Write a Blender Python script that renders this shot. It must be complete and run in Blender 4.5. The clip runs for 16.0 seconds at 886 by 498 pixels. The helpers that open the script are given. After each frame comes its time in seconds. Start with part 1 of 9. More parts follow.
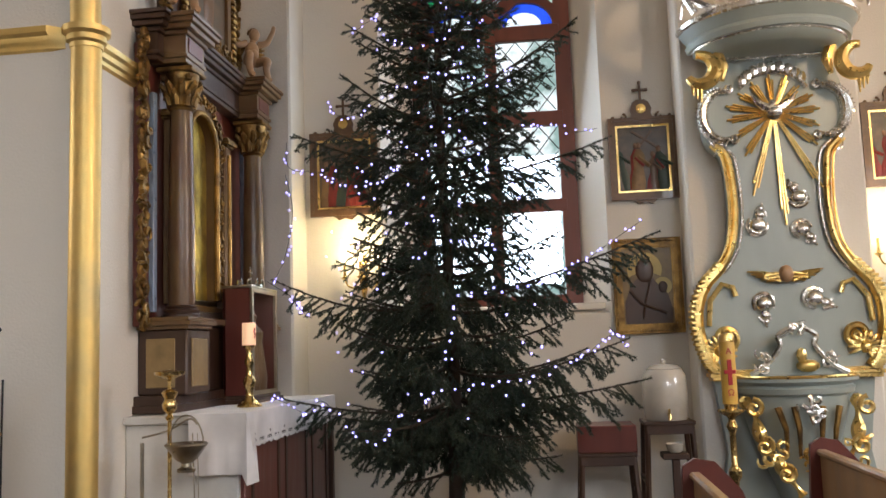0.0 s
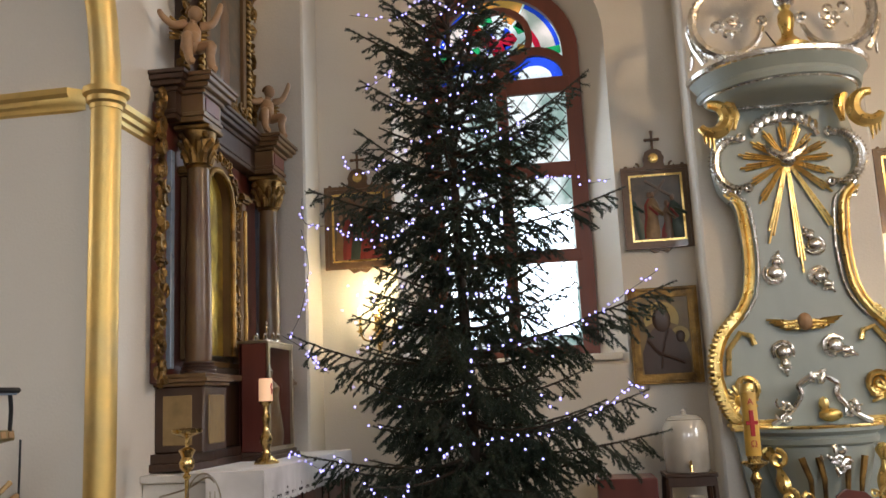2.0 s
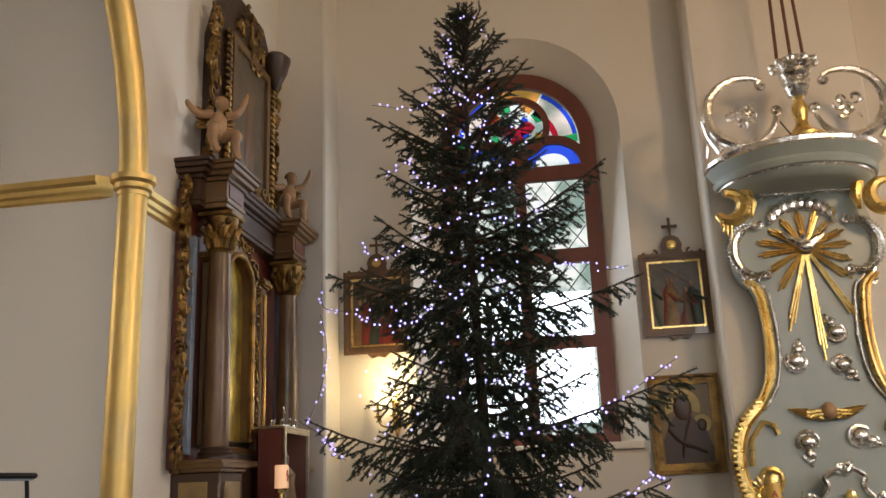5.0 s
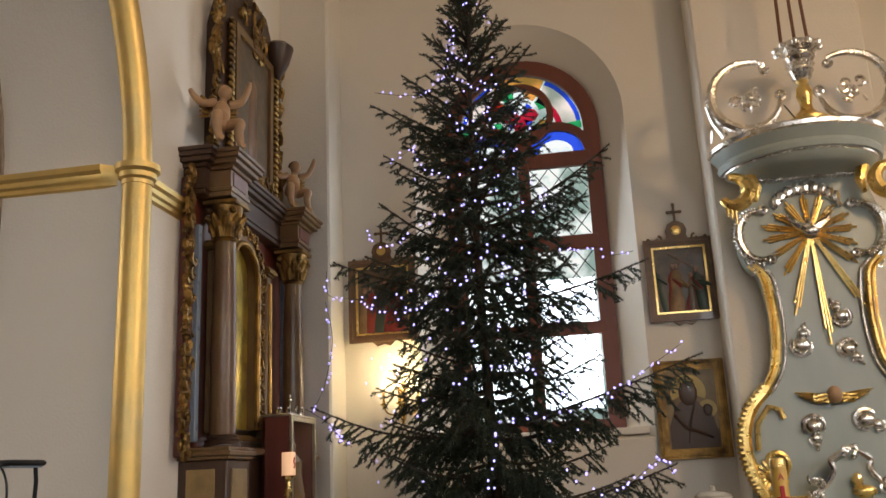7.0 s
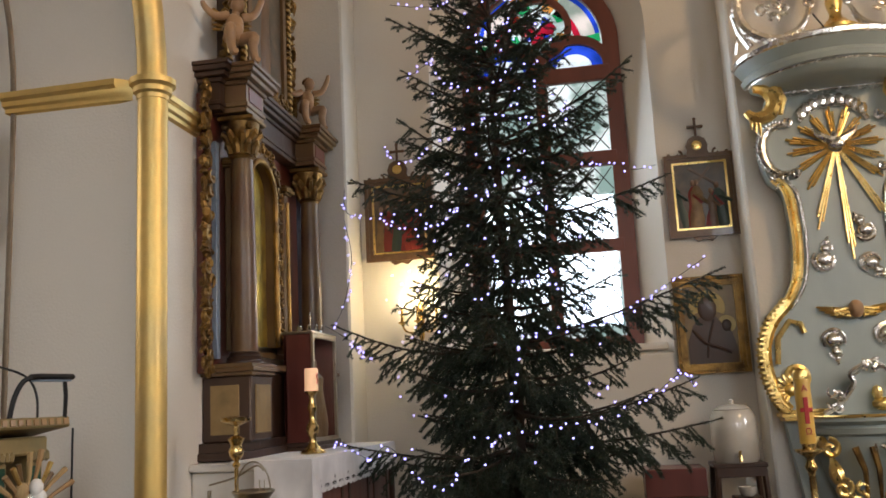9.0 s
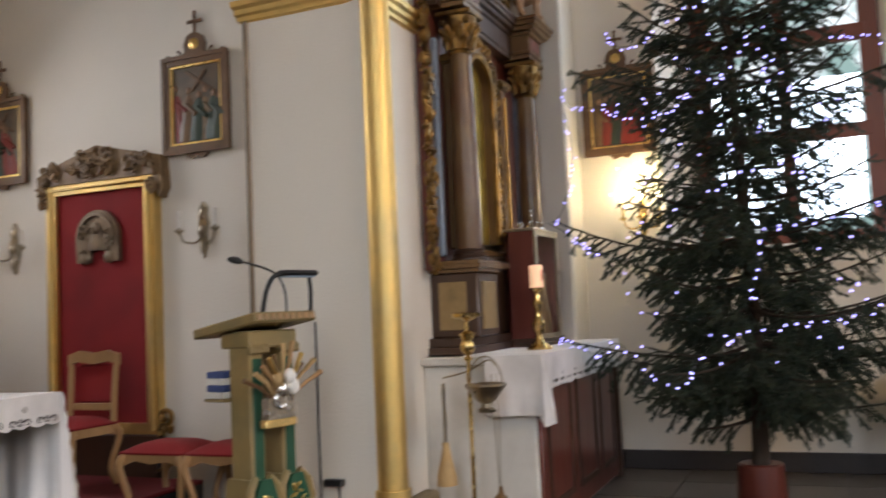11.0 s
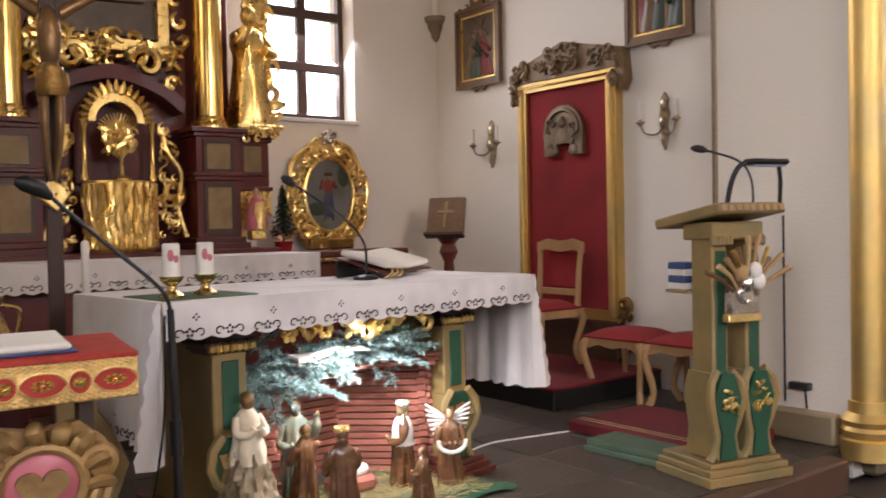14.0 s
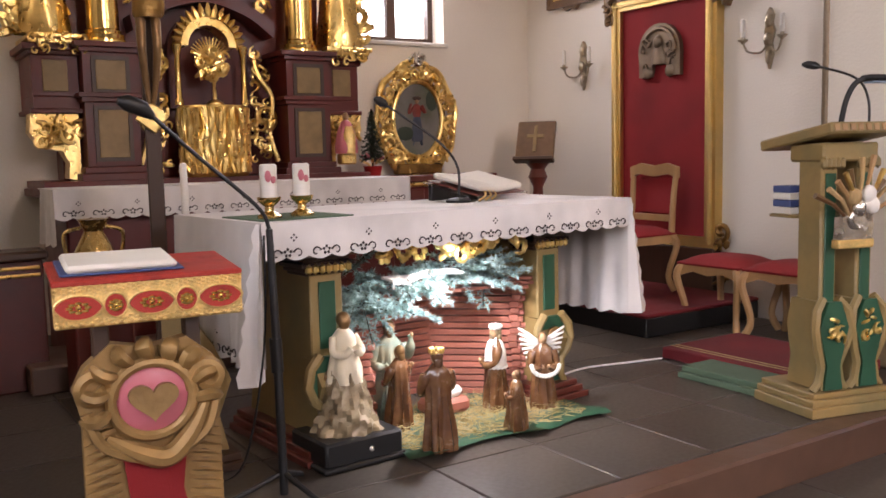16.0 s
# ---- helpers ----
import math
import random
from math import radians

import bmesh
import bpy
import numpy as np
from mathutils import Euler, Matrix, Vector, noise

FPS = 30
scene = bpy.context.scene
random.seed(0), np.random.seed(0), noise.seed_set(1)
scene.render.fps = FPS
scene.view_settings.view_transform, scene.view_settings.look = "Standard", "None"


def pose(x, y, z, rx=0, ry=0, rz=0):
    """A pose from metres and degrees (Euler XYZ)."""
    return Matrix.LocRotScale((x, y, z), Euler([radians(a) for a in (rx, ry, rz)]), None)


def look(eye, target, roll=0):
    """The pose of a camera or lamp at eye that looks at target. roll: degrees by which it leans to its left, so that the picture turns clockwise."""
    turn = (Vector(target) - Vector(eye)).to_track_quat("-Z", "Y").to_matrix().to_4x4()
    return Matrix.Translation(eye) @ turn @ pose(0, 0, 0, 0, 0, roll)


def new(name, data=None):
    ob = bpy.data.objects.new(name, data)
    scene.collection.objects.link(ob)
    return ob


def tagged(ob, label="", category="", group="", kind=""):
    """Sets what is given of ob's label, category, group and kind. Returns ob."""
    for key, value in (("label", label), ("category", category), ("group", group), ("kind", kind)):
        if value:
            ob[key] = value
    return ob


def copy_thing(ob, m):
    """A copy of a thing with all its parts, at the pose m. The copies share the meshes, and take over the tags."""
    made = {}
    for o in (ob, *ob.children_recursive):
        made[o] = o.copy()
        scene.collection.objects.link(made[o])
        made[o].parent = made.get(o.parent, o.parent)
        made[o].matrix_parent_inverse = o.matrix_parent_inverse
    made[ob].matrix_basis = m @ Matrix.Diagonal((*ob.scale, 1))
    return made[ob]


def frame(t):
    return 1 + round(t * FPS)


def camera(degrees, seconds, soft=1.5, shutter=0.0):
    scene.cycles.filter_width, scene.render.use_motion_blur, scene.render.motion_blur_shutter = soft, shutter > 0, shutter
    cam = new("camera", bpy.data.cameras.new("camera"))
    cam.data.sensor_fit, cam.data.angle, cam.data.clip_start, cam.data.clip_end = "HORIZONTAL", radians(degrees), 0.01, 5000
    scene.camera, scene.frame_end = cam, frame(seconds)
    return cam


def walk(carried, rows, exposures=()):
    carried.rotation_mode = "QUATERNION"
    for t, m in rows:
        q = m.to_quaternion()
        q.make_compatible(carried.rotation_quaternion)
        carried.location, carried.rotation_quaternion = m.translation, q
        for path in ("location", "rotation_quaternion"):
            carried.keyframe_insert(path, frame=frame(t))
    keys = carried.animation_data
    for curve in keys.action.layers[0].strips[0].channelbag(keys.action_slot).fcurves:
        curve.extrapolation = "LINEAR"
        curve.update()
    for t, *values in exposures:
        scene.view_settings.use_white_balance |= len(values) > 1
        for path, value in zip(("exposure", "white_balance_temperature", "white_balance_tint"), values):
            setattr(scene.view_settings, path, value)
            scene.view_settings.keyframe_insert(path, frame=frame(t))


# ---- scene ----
cam = camera(52.7, 16.0, 1.5, 0.5)
PATH = [
    (0, (0.047, 0.087, 1.466), (-0.193, 2.06, 1.696), -2.0),
    (0.5, (0.027, 0.087, 1.474), (-0.212, 2.056, 1.73), -2.2),
    (1, (0.018, 0.089, 1.48), (-0.226, 2.055, 1.758), -2.3),
    (1.5, (0.017, 0.082, 1.483), (-0.234, 2.041, 1.796), -2.6),
    (2, (0.022, 0.078, 1.493), (-0.238, 2.032, 1.832), -2.7),
    (2.5, (0.024, 0.074, 1.501), (-0.242, 2.021, 1.874), -2.7),
    (3, (0.025, 0.07, 1.506), (-0.249, 2.009, 1.909), -2.6),
    (3.5, (0.027, 0.063, 1.509), (-0.254, 1.994, 1.947), -2.4),
    (4, (0.029, 0.056, 1.511), (-0.256, 1.979, 1.981), -2.4),
    (4.5, (0.028, 0.046, 1.511), (-0.259, 1.959, 2.018), -2.3),
    (4.7, (0.027, 0.044, 1.509), (-0.26, 1.954, 2.031), -2.2),
    (6.8, (0.024, 0.047, 1.482), (-0.272, 1.957, 1.996), -2.5),
    (7, (0.022, 0.048, 1.478), (-0.276, 1.961, 1.98), -2.6),
    (7.5, (0.018, 0.057, 1.461), (-0.287, 1.978, 1.926), -2.7),
    (8, (0.026, 0.078, 1.448), (-0.289, 2.009, 1.863), -2.8),
    (8.2, (0.018, 0.087, 1.444), (-0.297, 2.022, 1.842), -2.8),
    (10.3, (-0.268, 0.164, 1.423), (-0.772, 2.085, 1.656), -3.0),
    (10.5, (-0.275, 0.178, 1.423), (-0.848, 2.083, 1.632), -2.8),
    (11, (-0.262, 0.207, 1.42), (-1.036, 2.046, 1.562), -2.6),
    (11.5, (-0.257, 0.216, 1.411), (-1.259, 1.945, 1.51), -2.6),
    (12, (-0.266, 0.225, 1.409), (-1.424, 1.854, 1.477), -2.4),
    (12.5, (-0.282, 0.235, 1.404), (-1.571, 1.764, 1.444), -2.2),
    (13, (-0.3, 0.25, 1.396), (-1.703, 1.675, 1.404), -1.8),
    (13.5, (-0.314, 0.244, 1.391), (-1.804, 1.578, 1.374), -1.6),
    (14, (-0.327, 0.241, 1.388), (-1.893, 1.483, 1.334), -1.2),
    (14.5, (-0.35, 0.236, 1.378), (-1.967, 1.409, 1.283), -0.9),
    (15, (-0.368, 0.237, 1.37), (-2.007, 1.375, 1.234), -0.9),
    (15.5, (-0.383, 0.235, 1.367), (-2.035, 1.35, 1.192), -1.0),
    (16, (-0.4, 0.231, 1.361), (-2.068, 1.315, 1.151), -1.3),
]
# the clip's camera meters darker while the window fills the view, brighter and more magenta over the sanctuary
walk(cam, [(t, look(eye, target, roll)) for t, eye, target, roll in PATH],
     [(0, 0.17, 6550, 14), (2, -0.03, 6700, 13), (4.5, -0.20, 7150, 15), (8, -0.18, 7000, 14), (10.5, 0.12, 6450, 13), (12.5, 0.26, 6700, 19), (14, 0.40, 6750, 21), (16, 0.60, 6800, 25)])

# ---- world and lights ----
world = bpy.data.worlds.new("sky")
scene.world = world
world.use_nodes = True
wn = world.node_tree.nodes
sky = wn.new("ShaderNodeTexSky")
sky.sky_type = "NISHITA"
sky.sun_disc = False
sky.sun_elevation = radians(18)
sky.sun_rotation = radians(200)
wn["Background"].inputs["Strength"].default_value = 0.10
world.node_tree.links.new(sky.outputs["Color"], wn["Background"].inputs["Color"])


def lamp(name, kind, m, power, colour, size=0.05, size_y=0.0, cone=0.0, spread=180):
    d = bpy.data.lights.new(name, kind)
    d.energy, d.color = power, colour
    if kind == "AREA":
        d.shape = "RECTANGLE" if size_y else "DISK"
        d.size = size
        d.spread = radians(spread)
        if size_y:
            d.size_y = size_y
    elif kind == "SUN":
        d.angle = size
    else:
        d.shadow_soft_size = size
    if kind == "SPOT":
        d.spot_size, d.spot_blend = cone, 0.8
    ob = new(name, d)
    ob.matrix_world = m
    return ob


COOL, PALE = (0.84, 0.92, 1.0), (1.0, 0.88, 0.68)
lamp("sun", "SUN", look((6, -20, 9), (0, 0, 0)), 1.0, (1.0, 0.95, 0.88), radians(12))
# unseen fill lamps in added window openings behind the camera, tilted and narrowed downwards
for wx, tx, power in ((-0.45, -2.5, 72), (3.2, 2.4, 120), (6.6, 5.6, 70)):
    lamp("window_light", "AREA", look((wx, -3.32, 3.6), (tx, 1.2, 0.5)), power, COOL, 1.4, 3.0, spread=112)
lamp("window_light", "AREA", look((9.02, 2.4, 3.7), (3.0, 3.2, 0.0)), 205, (0.92, 0.95, 1.0), 1.8, 3.0, spread=112)
# added fill lamp before the solid side wall; no window is built there
lamp("window_light", "AREA", look((5.5, 7.9, 3.6), (3.5, 3, 1.0)), 80, COOL, 1.4, 3.0, spread=130)
# daylight of the two windows in view
lamp("window_light", "AREA", look((-0.45, 8.385, 3.5), (-0.45, 4, 2.6)), 70, (0.70, 0.85, 1.0), 1.2, 2.9)
lamp("window_light", "AREA", look((-7.0, 4.22, 3.4), (-4.5, 3.0, 1.0)), 36, (0.90, 0.94, 1.0), 0.8, 2.0)
# added warm fill lamp for the sanctuary; its south wall has no opening
lamp("window_light", "AREA", look((-5.2, -0.7, 3.4), (-5.8, 3.5, 0.8)), 13, PALE, 1.2, 2.4, spread=140)
# unseen warm lamp assumed high in the nave, without any fitting
lamp("warm_nave_fill", "AREA", look((4.2, 2.6, 5.0), (0.5, 7.0, 4.2)), 95, (1.0, 0.70, 0.38), 0.7)
# shaded bulbs of the lit wall sconces
lamp("sconce_light", "POINT", pose(-1.66, 7.86, 2.50), 12, (1.0, 0.82, 0.45), 0.06)
lamp("sconce_light", "POINT", pose(2.95, 7.86, 2.50), 10, (1.0, 0.82, 0.45), 0.06)
# the small spotlight over the crib
lamp("crib_light", "SPOT", look((-3.54, 2.36, 0.965), (-3.66, 2.38, 0.3)), 40, (0.93, 0.97, 1.0), 0.03, cone=radians(160))


# ---- materials ----
def mat(name, colour, rough=0.6, metal=0.0, grain=25.0, vary=0.12, stain=1.2, bump=0.02, second=None, coat=0.0, per_object=0.0, stretch=(1, 1, 1), sheen=0.0):
    """A surface with variation at two scales, a fine relief, and a second colour in its stains."""
    m = bpy.data.materials.new(name)
    m.use_nodes = True
    t, n = m.node_tree, m.node_tree.nodes
    b = n["Principled BSDF"]
    co = n.new("ShaderNodeTexCoord")
    mp = n.new("ShaderNodeMapping")
    mp.inputs["Scale"].default_value = stretch
    t.links.new(co.outputs["Object"], mp.inputs["Vector"])
    fine = n.new("ShaderNodeTexNoise")
    fine.inputs["Scale"].default_value = grain
    fine.inputs["Detail"].default_value = 5
    big = n.new("ShaderNodeTexNoise")
    big.inputs["Scale"].default_value = stain
    big.inputs["Detail"].default_value = 3
    for q in (fine, big):
        t.links.new(mp.outputs["Vector"], q.inputs["Vector"])
    c2 = second or tuple(v * 0.72 for v in colour)
    mix = n.new("ShaderNodeMix")
    mix.data_type = "RGBA"
    mix.inputs["A"].default_value, mix.inputs["B"].default_value = (*colour, 1), (*c2, 1)
    ramp = n.new("ShaderNodeMapRange")
    ramp.inputs["From Min"].default_value, ramp.inputs["From Max"].default_value = 0.42, 0.72
    t.links.new(big.outputs["Fac"], ramp.inputs["Value"])
    t.links.new(ramp.outputs["Result"], mix.inputs["Factor"])
    hsv = n.new("ShaderNodeHueSaturation")
    val = n.new("ShaderNodeMapRange")
    val.inputs["To Min"].default_value, val.inputs["To Max"].default_value = 1 - vary, 1 + vary
    t.links.new(fine.outputs["Fac"], val.inputs["Value"])
    if per_object:
        info = n.new("ShaderNodeObjectInfo")
        pr = n.new("ShaderNodeMapRange")
        pr.inputs["To Min"].default_value, pr.inputs["To Max"].default_value = 1 - per_object, 1 + per_object
        mul = n.new("ShaderNodeMath")
        mul.operation = "MULTIPLY"
        t.links.new(info.outputs["Random"], pr.inputs["Value"])
        t.links.new(pr.outputs["Result"], mul.inputs[0])
        t.links.new(val.outputs["Result"], mul.inputs[1])
        t.links.new(mul.outputs["Value"], hsv.inputs["Value"])
    else:
        t.links.new(val.outputs["Result"], hsv.inputs["Value"])
    t.links.new(mix.outputs["Result"], hsv.inputs["Color"])
    t.links.new(hsv.outputs["Color"], b.inputs["Base Color"])
    rr = n.new("ShaderNodeMapRange")
    rr.inputs["To Min"].default_value, rr.inputs["To Max"].default_value = max(rough - 0.12, 0.03), min(rough + 0.12, 1)
    t.links.new(fine.outputs["Fac"], rr.inputs["Value"])
    t.links.new(rr.outputs["Result"], b.inputs["Roughness"])
    b.inputs["Metallic"].default_value = metal
    b.inputs["Coat Weight"].default_value = coat
    b.inputs["Sheen Weight"].default_value = sheen
    if bump:
        bp = n.new("ShaderNodeBump")
        bp.inputs["Strength"].default_value = 0.6
        bp.inputs["Distance"].default_value = bump
        t.links.new(fine.outputs["Fac"], bp.inputs["Height"])
        t.links.new(bp.outputs["Normal"], b.inputs["Normal"])
    return m


def glow(name, colour, strength):
    m = bpy.data.materials.new(name)
    m.use_nodes = True
    b = m.node_tree.nodes["Principled BSDF"]
    b.inputs["Base Color"].default_value = (*colour, 1)
    b.inputs["Emission Color"].default_value = (*colour, 1)
    b.inputs["Emission Strength"].default_value = strength
    return m


def clear(name, colour=(1, 1, 1), rough=0.02):
    m = bpy.data.materials.new(name)
    m.use_nodes = True
    b = m.node_tree.nodes["Principled BSDF"]
    b.inputs["Base Color"].default_value = (*colour, 1)
    b.inputs["Transmission Weight"].default_value = 1.0
    b.inputs["Roughness"].default_value = rough
    b.inputs["IOR"].default_value = 1.05
    return m


PLASTER = mat("plaster", (0.78, 0.72, 0.63), 0.85, grain=60, vary=0.03, stain=0.7, bump=0.004, second=(0.72, 0.66, 0.58))
CEILING = mat("ceiling_plaster", (0.78, 0.73, 0.64), 0.9, grain=40, vary=0.03, bump=0.004)
GOLD = mat("gilding", (0.96, 0.70, 0.27), 0.30, 1.0, grain=26, vary=0.18, stain=4, bump=0.005, second=(0.62, 0.38, 0.10))
GOLDLEAF = mat("burnished_gilding", (0.92, 0.66, 0.24), 0.20, 1.0, grain=10, vary=0.10, stain=3, bump=0.0012, second=(0.75, 0.48, 0.14))
GOLDROD = mat("gilded_column", (0.80, 0.56, 0.20), 0.50, 1.0, grain=14, vary=0.15, stain=2.5, bump=0.003, second=(0.62, 0.47, 0.22))
OLDGOLD = mat("aged_gilding", (0.32, 0.185, 0.055), 0.42, 0.85, grain=25, vary=0.35, stain=7, bump=0.015, second=(0.08, 0.045, 0.02))
SILVER = mat("silvering", (0.92, 0.89, 0.84), 0.25, 1.0, grain=26, vary=0.12, stain=5, bump=0.005, second=(0.50, 0.46, 0.40))
BRASS = mat("brass", (0.70, 0.50, 0.20), 0.25, 1.0, grain=40, vary=0.15, stain=6, bump=0.003)
PEWTER = mat("tarnished_metal", (0.44, 0.38, 0.29), 0.32, 1.0, grain=30, vary=0.2, stain=8, bump=0.006)
DARKWOOD = mat("dark_wood", (0.058, 0.027, 0.014), 0.45, grain=14, vary=0.35, stain=3, bump=0.006, stretch=(1, 1, 0.15), coat=0.08, second=(0.036, 0.016, 0.009))
REDWOOD = mat("red_brown_wood", (0.13, 0.028, 0.018), 0.38, grain=14, vary=0.25, stain=3, bump=0.004, stretch=(1, 1, 0.2), coat=0.3)
ALTARRED = mat("marbled_red_paint", (0.115, 0.011, 0.006), 0.45, grain=6, vary=0.25, stain=2.5, bump=0.002, coat=0.08, second=(0.065, 0.008, 0.005))
COLUMNWOOD = mat("marbled_brown_paint", (0.155, 0.088, 0.033), 0.38, grain=9, vary=0.3, stain=4, bump=0.002, coat=0.1, second=(0.12, 0.055, 0.025))
PALEWOOD = mat("pale_oak", (0.40, 0.23, 0.10), 0.45, grain=16, vary=0.2, stain=3, bump=0.003, stretch=(1, 1, 0.2), coat=0.15)
OLIVE = mat("ochre_green_paint", (0.30, 0.20, 0.075), 0.5, grain=20, vary=0.15, stain=4, bump=0.004, second=(0.20, 0.16, 0.07))
STANDGILT = mat("dull_bronze_gilding", (0.38, 0.23, 0.085), 0.45, 0.4, grain=25, vary=0.25, stain=6, bump=0.008, second=(0.22, 0.13, 0.05))
GREEN = mat("green_paint", (0.018, 0.085, 0.045), 0.45, grain=20, vary=0.2, stain=5, bump=0.002)
PULPIT = mat("grey_green_paint", (0.36, 0.40, 0.36), 0.36, grain=12, vary=0.07, stain=1.6, bump=0.002, second=(0.29, 0.33, 0.30), stretch=(1, 1, 0.35))
REDCLOTH = mat("red_cloth", (0.24, 0.008, 0.010), 0.85, grain=300, vary=0.12, stain=2, bump=0.003)
REDCARPET = mat("red_carpet", (0.16, 0.010, 0.014), 0.95, grain=350, vary=0.25, stain=3, bump=0.006)
GREENCARPET = mat("green_carpet", (0.10, 0.16, 0.10), 0.95, grain=350, vary=0.2, stain=3, bump=0.006)
LINEN = mat("white_linen", (0.78, 0.74, 0.72), 0.85, grain=250, vary=0.04, stain=3, bump=0.002, sheen=0.2)
# dark colour for the shade inside the lace holes, which are not cut
EYELETSHADE = mat("cutwork_shadow", (0.05, 0.04, 0.04), 0.9, grain=100, bump=0)
STONE = mat("dark_stone_tile", (0.064, 0.051, 0.040), 0.40, grain=45, vary=0.10, stain=1.6, bump=0.0002, per_object=0.16, second=(0.046, 0.037, 0.030))
NAVESTONE = mat("nave_stone_tile", (0.08, 0.065, 0.055), 0.40, grain=45, vary=0.10, stain=1.6, bump=0.0002, per_object=0.12)
REDSTONE = mat("red_stone_step", (0.115, 0.060, 0.040), 0.35, grain=10, vary=0.25, stain=3, bump=0.003)
PLINTH = mat("plinth_stone", (0.26, 0.20, 0.12), 0.5, grain=12, vary=0.2, stain=3, bump=0.005)
BASEBOARD = mat("dark_baseboard", (0.045, 0.038, 0.038), 0.45, grain=20, vary=0.2, bump=0.003)
BLACK = mat("black_plastic", (0.012, 0.012, 0.013), 0.4, grain=60, vary=0.2, bump=0.001)
WINDOWWOOD = mat("red_brown_window_wood", (0.16, 0.045, 0.026), 0.45, grain=16, vary=0.2, stain=3, bump=0.003, stretch=(1, 1, 0.2))
LEAD = mat("lead_came", (0.05, 0.05, 0.05), 0.5, 0.6, grain=30, bump=0.001)
SKIN = mat("painted_wood_flesh", (0.43, 0.255, 0.135), 0.45, grain=20, vary=0.12, stain=6, bump=0.003)
BRONZE = mat("dark_bronze", (0.26, 0.15, 0.065), 0.35, 0.6, grain=20, vary=0.25, stain=6, bump=0.006)
WAX = mat("cream_wax", (0.80, 0.70, 0.52), 0.5, grain=20, vary=0.05, bump=0.002)
WHITEWAX = mat("white_wax", (0.80, 0.76, 0.70), 0.5, grain=20, vary=0.04, bump=0.002)
YELLOWWAX = mat("beeswax", (0.62, 0.36, 0.06), 0.45, grain=20, vary=0.08, bump=0.002)
REDPAINT = mat("red_paint", (0.40, 0.015, 0.015), 0.5, grain=30, vary=0.1, bump=0.001)
CERAMIC = mat("cream_glazed_ceramic", (0.55, 0.50, 0.42), 0.18, grain=10, vary=0.06, stain=4, bump=0.001, coat=0.5)
NEEDLE = mat("spruce_needles", (0.022, 0.040, 0.024), 0.50, grain=40, vary=0.3, stain=5, bump=0, second=(0.036, 0.048, 0.020))
BARK = mat("spruce_bark", (0.055, 0.036, 0.024), 0.9, grain=40, vary=0.3, stain=8, bump=0.008)
BLUENEEDLE = mat("blue_fir_needles", (0.30, 0.44, 0.42), 0.6, grain=40, vary=0.2, stain=9, bump=0)
STRAW = mat("straw", (0.42, 0.32, 0.14), 0.9, grain=50, vary=0.3, stain=9, bump=0)
CRIBWOOD = mat("stained_crib_planks", (0.36, 0.12, 0.08), 0.6, grain=12, vary=0.25, stain=5, bump=0.003, per_object=0.25, stretch=(1, 0.2, 1))
LIME = mat("lime_green_cloth", (0.42, 0.46, 0.08), 0.85, grain=200, vary=0.06, bump=0.002)
BROWNROBE = mat("brown_glazed_robe", (0.115, 0.048, 0.020), 0.25, grain=12, vary=0.2, stain=12, bump=0.002, coat=0.5, second=(0.19, 0.095, 0.04))
CREAMROBE = mat("cream_glazed_robe", (0.27, 0.21, 0.12), 0.3, grain=14, vary=0.2, stain=16, bump=0.004, coat=0.4, second=(0.09, 0.055, 0.025))
GREENROBE = mat("grey_green_glazed_robe", (0.20, 0.25, 0.19), 0.3, grain=14, vary=0.15, stain=12, bump=0.004, coat=0.4, second=(0.45, 0.36, 0.22))
ROCKPLASTER = mat("bronzed_plaster_rock", (0.34, 0.27, 0.17), 0.35, 0.2, grain=30, vary=0.35, stain=14, bump=0.006, second=(0.16, 0.11, 0.06))
PAPER = mat("paper", (0.78, 0.74, 0.66), 0.8, grain=60, vary=0.05, bump=0.001)
BLUEBOOK = mat("blue_cover", (0.05, 0.08, 0.22), 0.5, grain=60, vary=0.1, bump=0.001)
BROOM = mat("broom_bristle", (0.50, 0.33, 0.15), 0.9, grain=120, vary=0.3, stain=8, bump=0.006, stretch=(1, 1, 0.1))
PINK = mat("rose_enamel", (0.52, 0.14, 0.17), 0.35, grain=20, vary=0.1, bump=0.002)
BROCADE = mat("red_gold_brocade", (0.42, 0.035, 0.022), 0.55, 0.1, grain=200, vary=0.25, stain=14, bump=0.004)
BROCADEGOLD = mat("gold_thread", (0.88, 0.62, 0.24), 0.34, 0.75, grain=150, vary=0.35, stain=25, bump=0.004)
FRAMEWOOD = mat("picture_frame_wood", (0.16, 0.085, 0.040), 0.4, grain=18, vary=0.3, stain=6, bump=0.004, coat=0.2)
CANVAS = mat("darkened_relief_painting", (0.085, 0.066, 0.044), 0.35, grain=7, vary=0.45, stain=9, bump=0.006, second=(0.15, 0.095, 0.055))
PICRED = mat("dull_red_robe", (0.22, 0.030, 0.022), 0.45, grain=18, vary=0.25, bump=0.003)
PICGREEN = mat("dull_green_robe", (0.035, 0.055, 0.035), 0.45, grain=18, vary=0.25, bump=0.003)
PICSKIN = mat("dull_flesh", (0.30, 0.17, 0.10), 0.5, grain=18, vary=0.2, bump=0.002)
PICBLUE = mat("dull_blue_robe", (0.05, 0.065, 0.10), 0.5, grain=18, vary=0.2, bump=0.002)
PICSKY = mat("painted_landscape", (0.17, 0.165, 0.15), 0.4, grain=5, vary=0.3, stain=4, bump=0.002, second=(0.10, 0.11, 0.06))
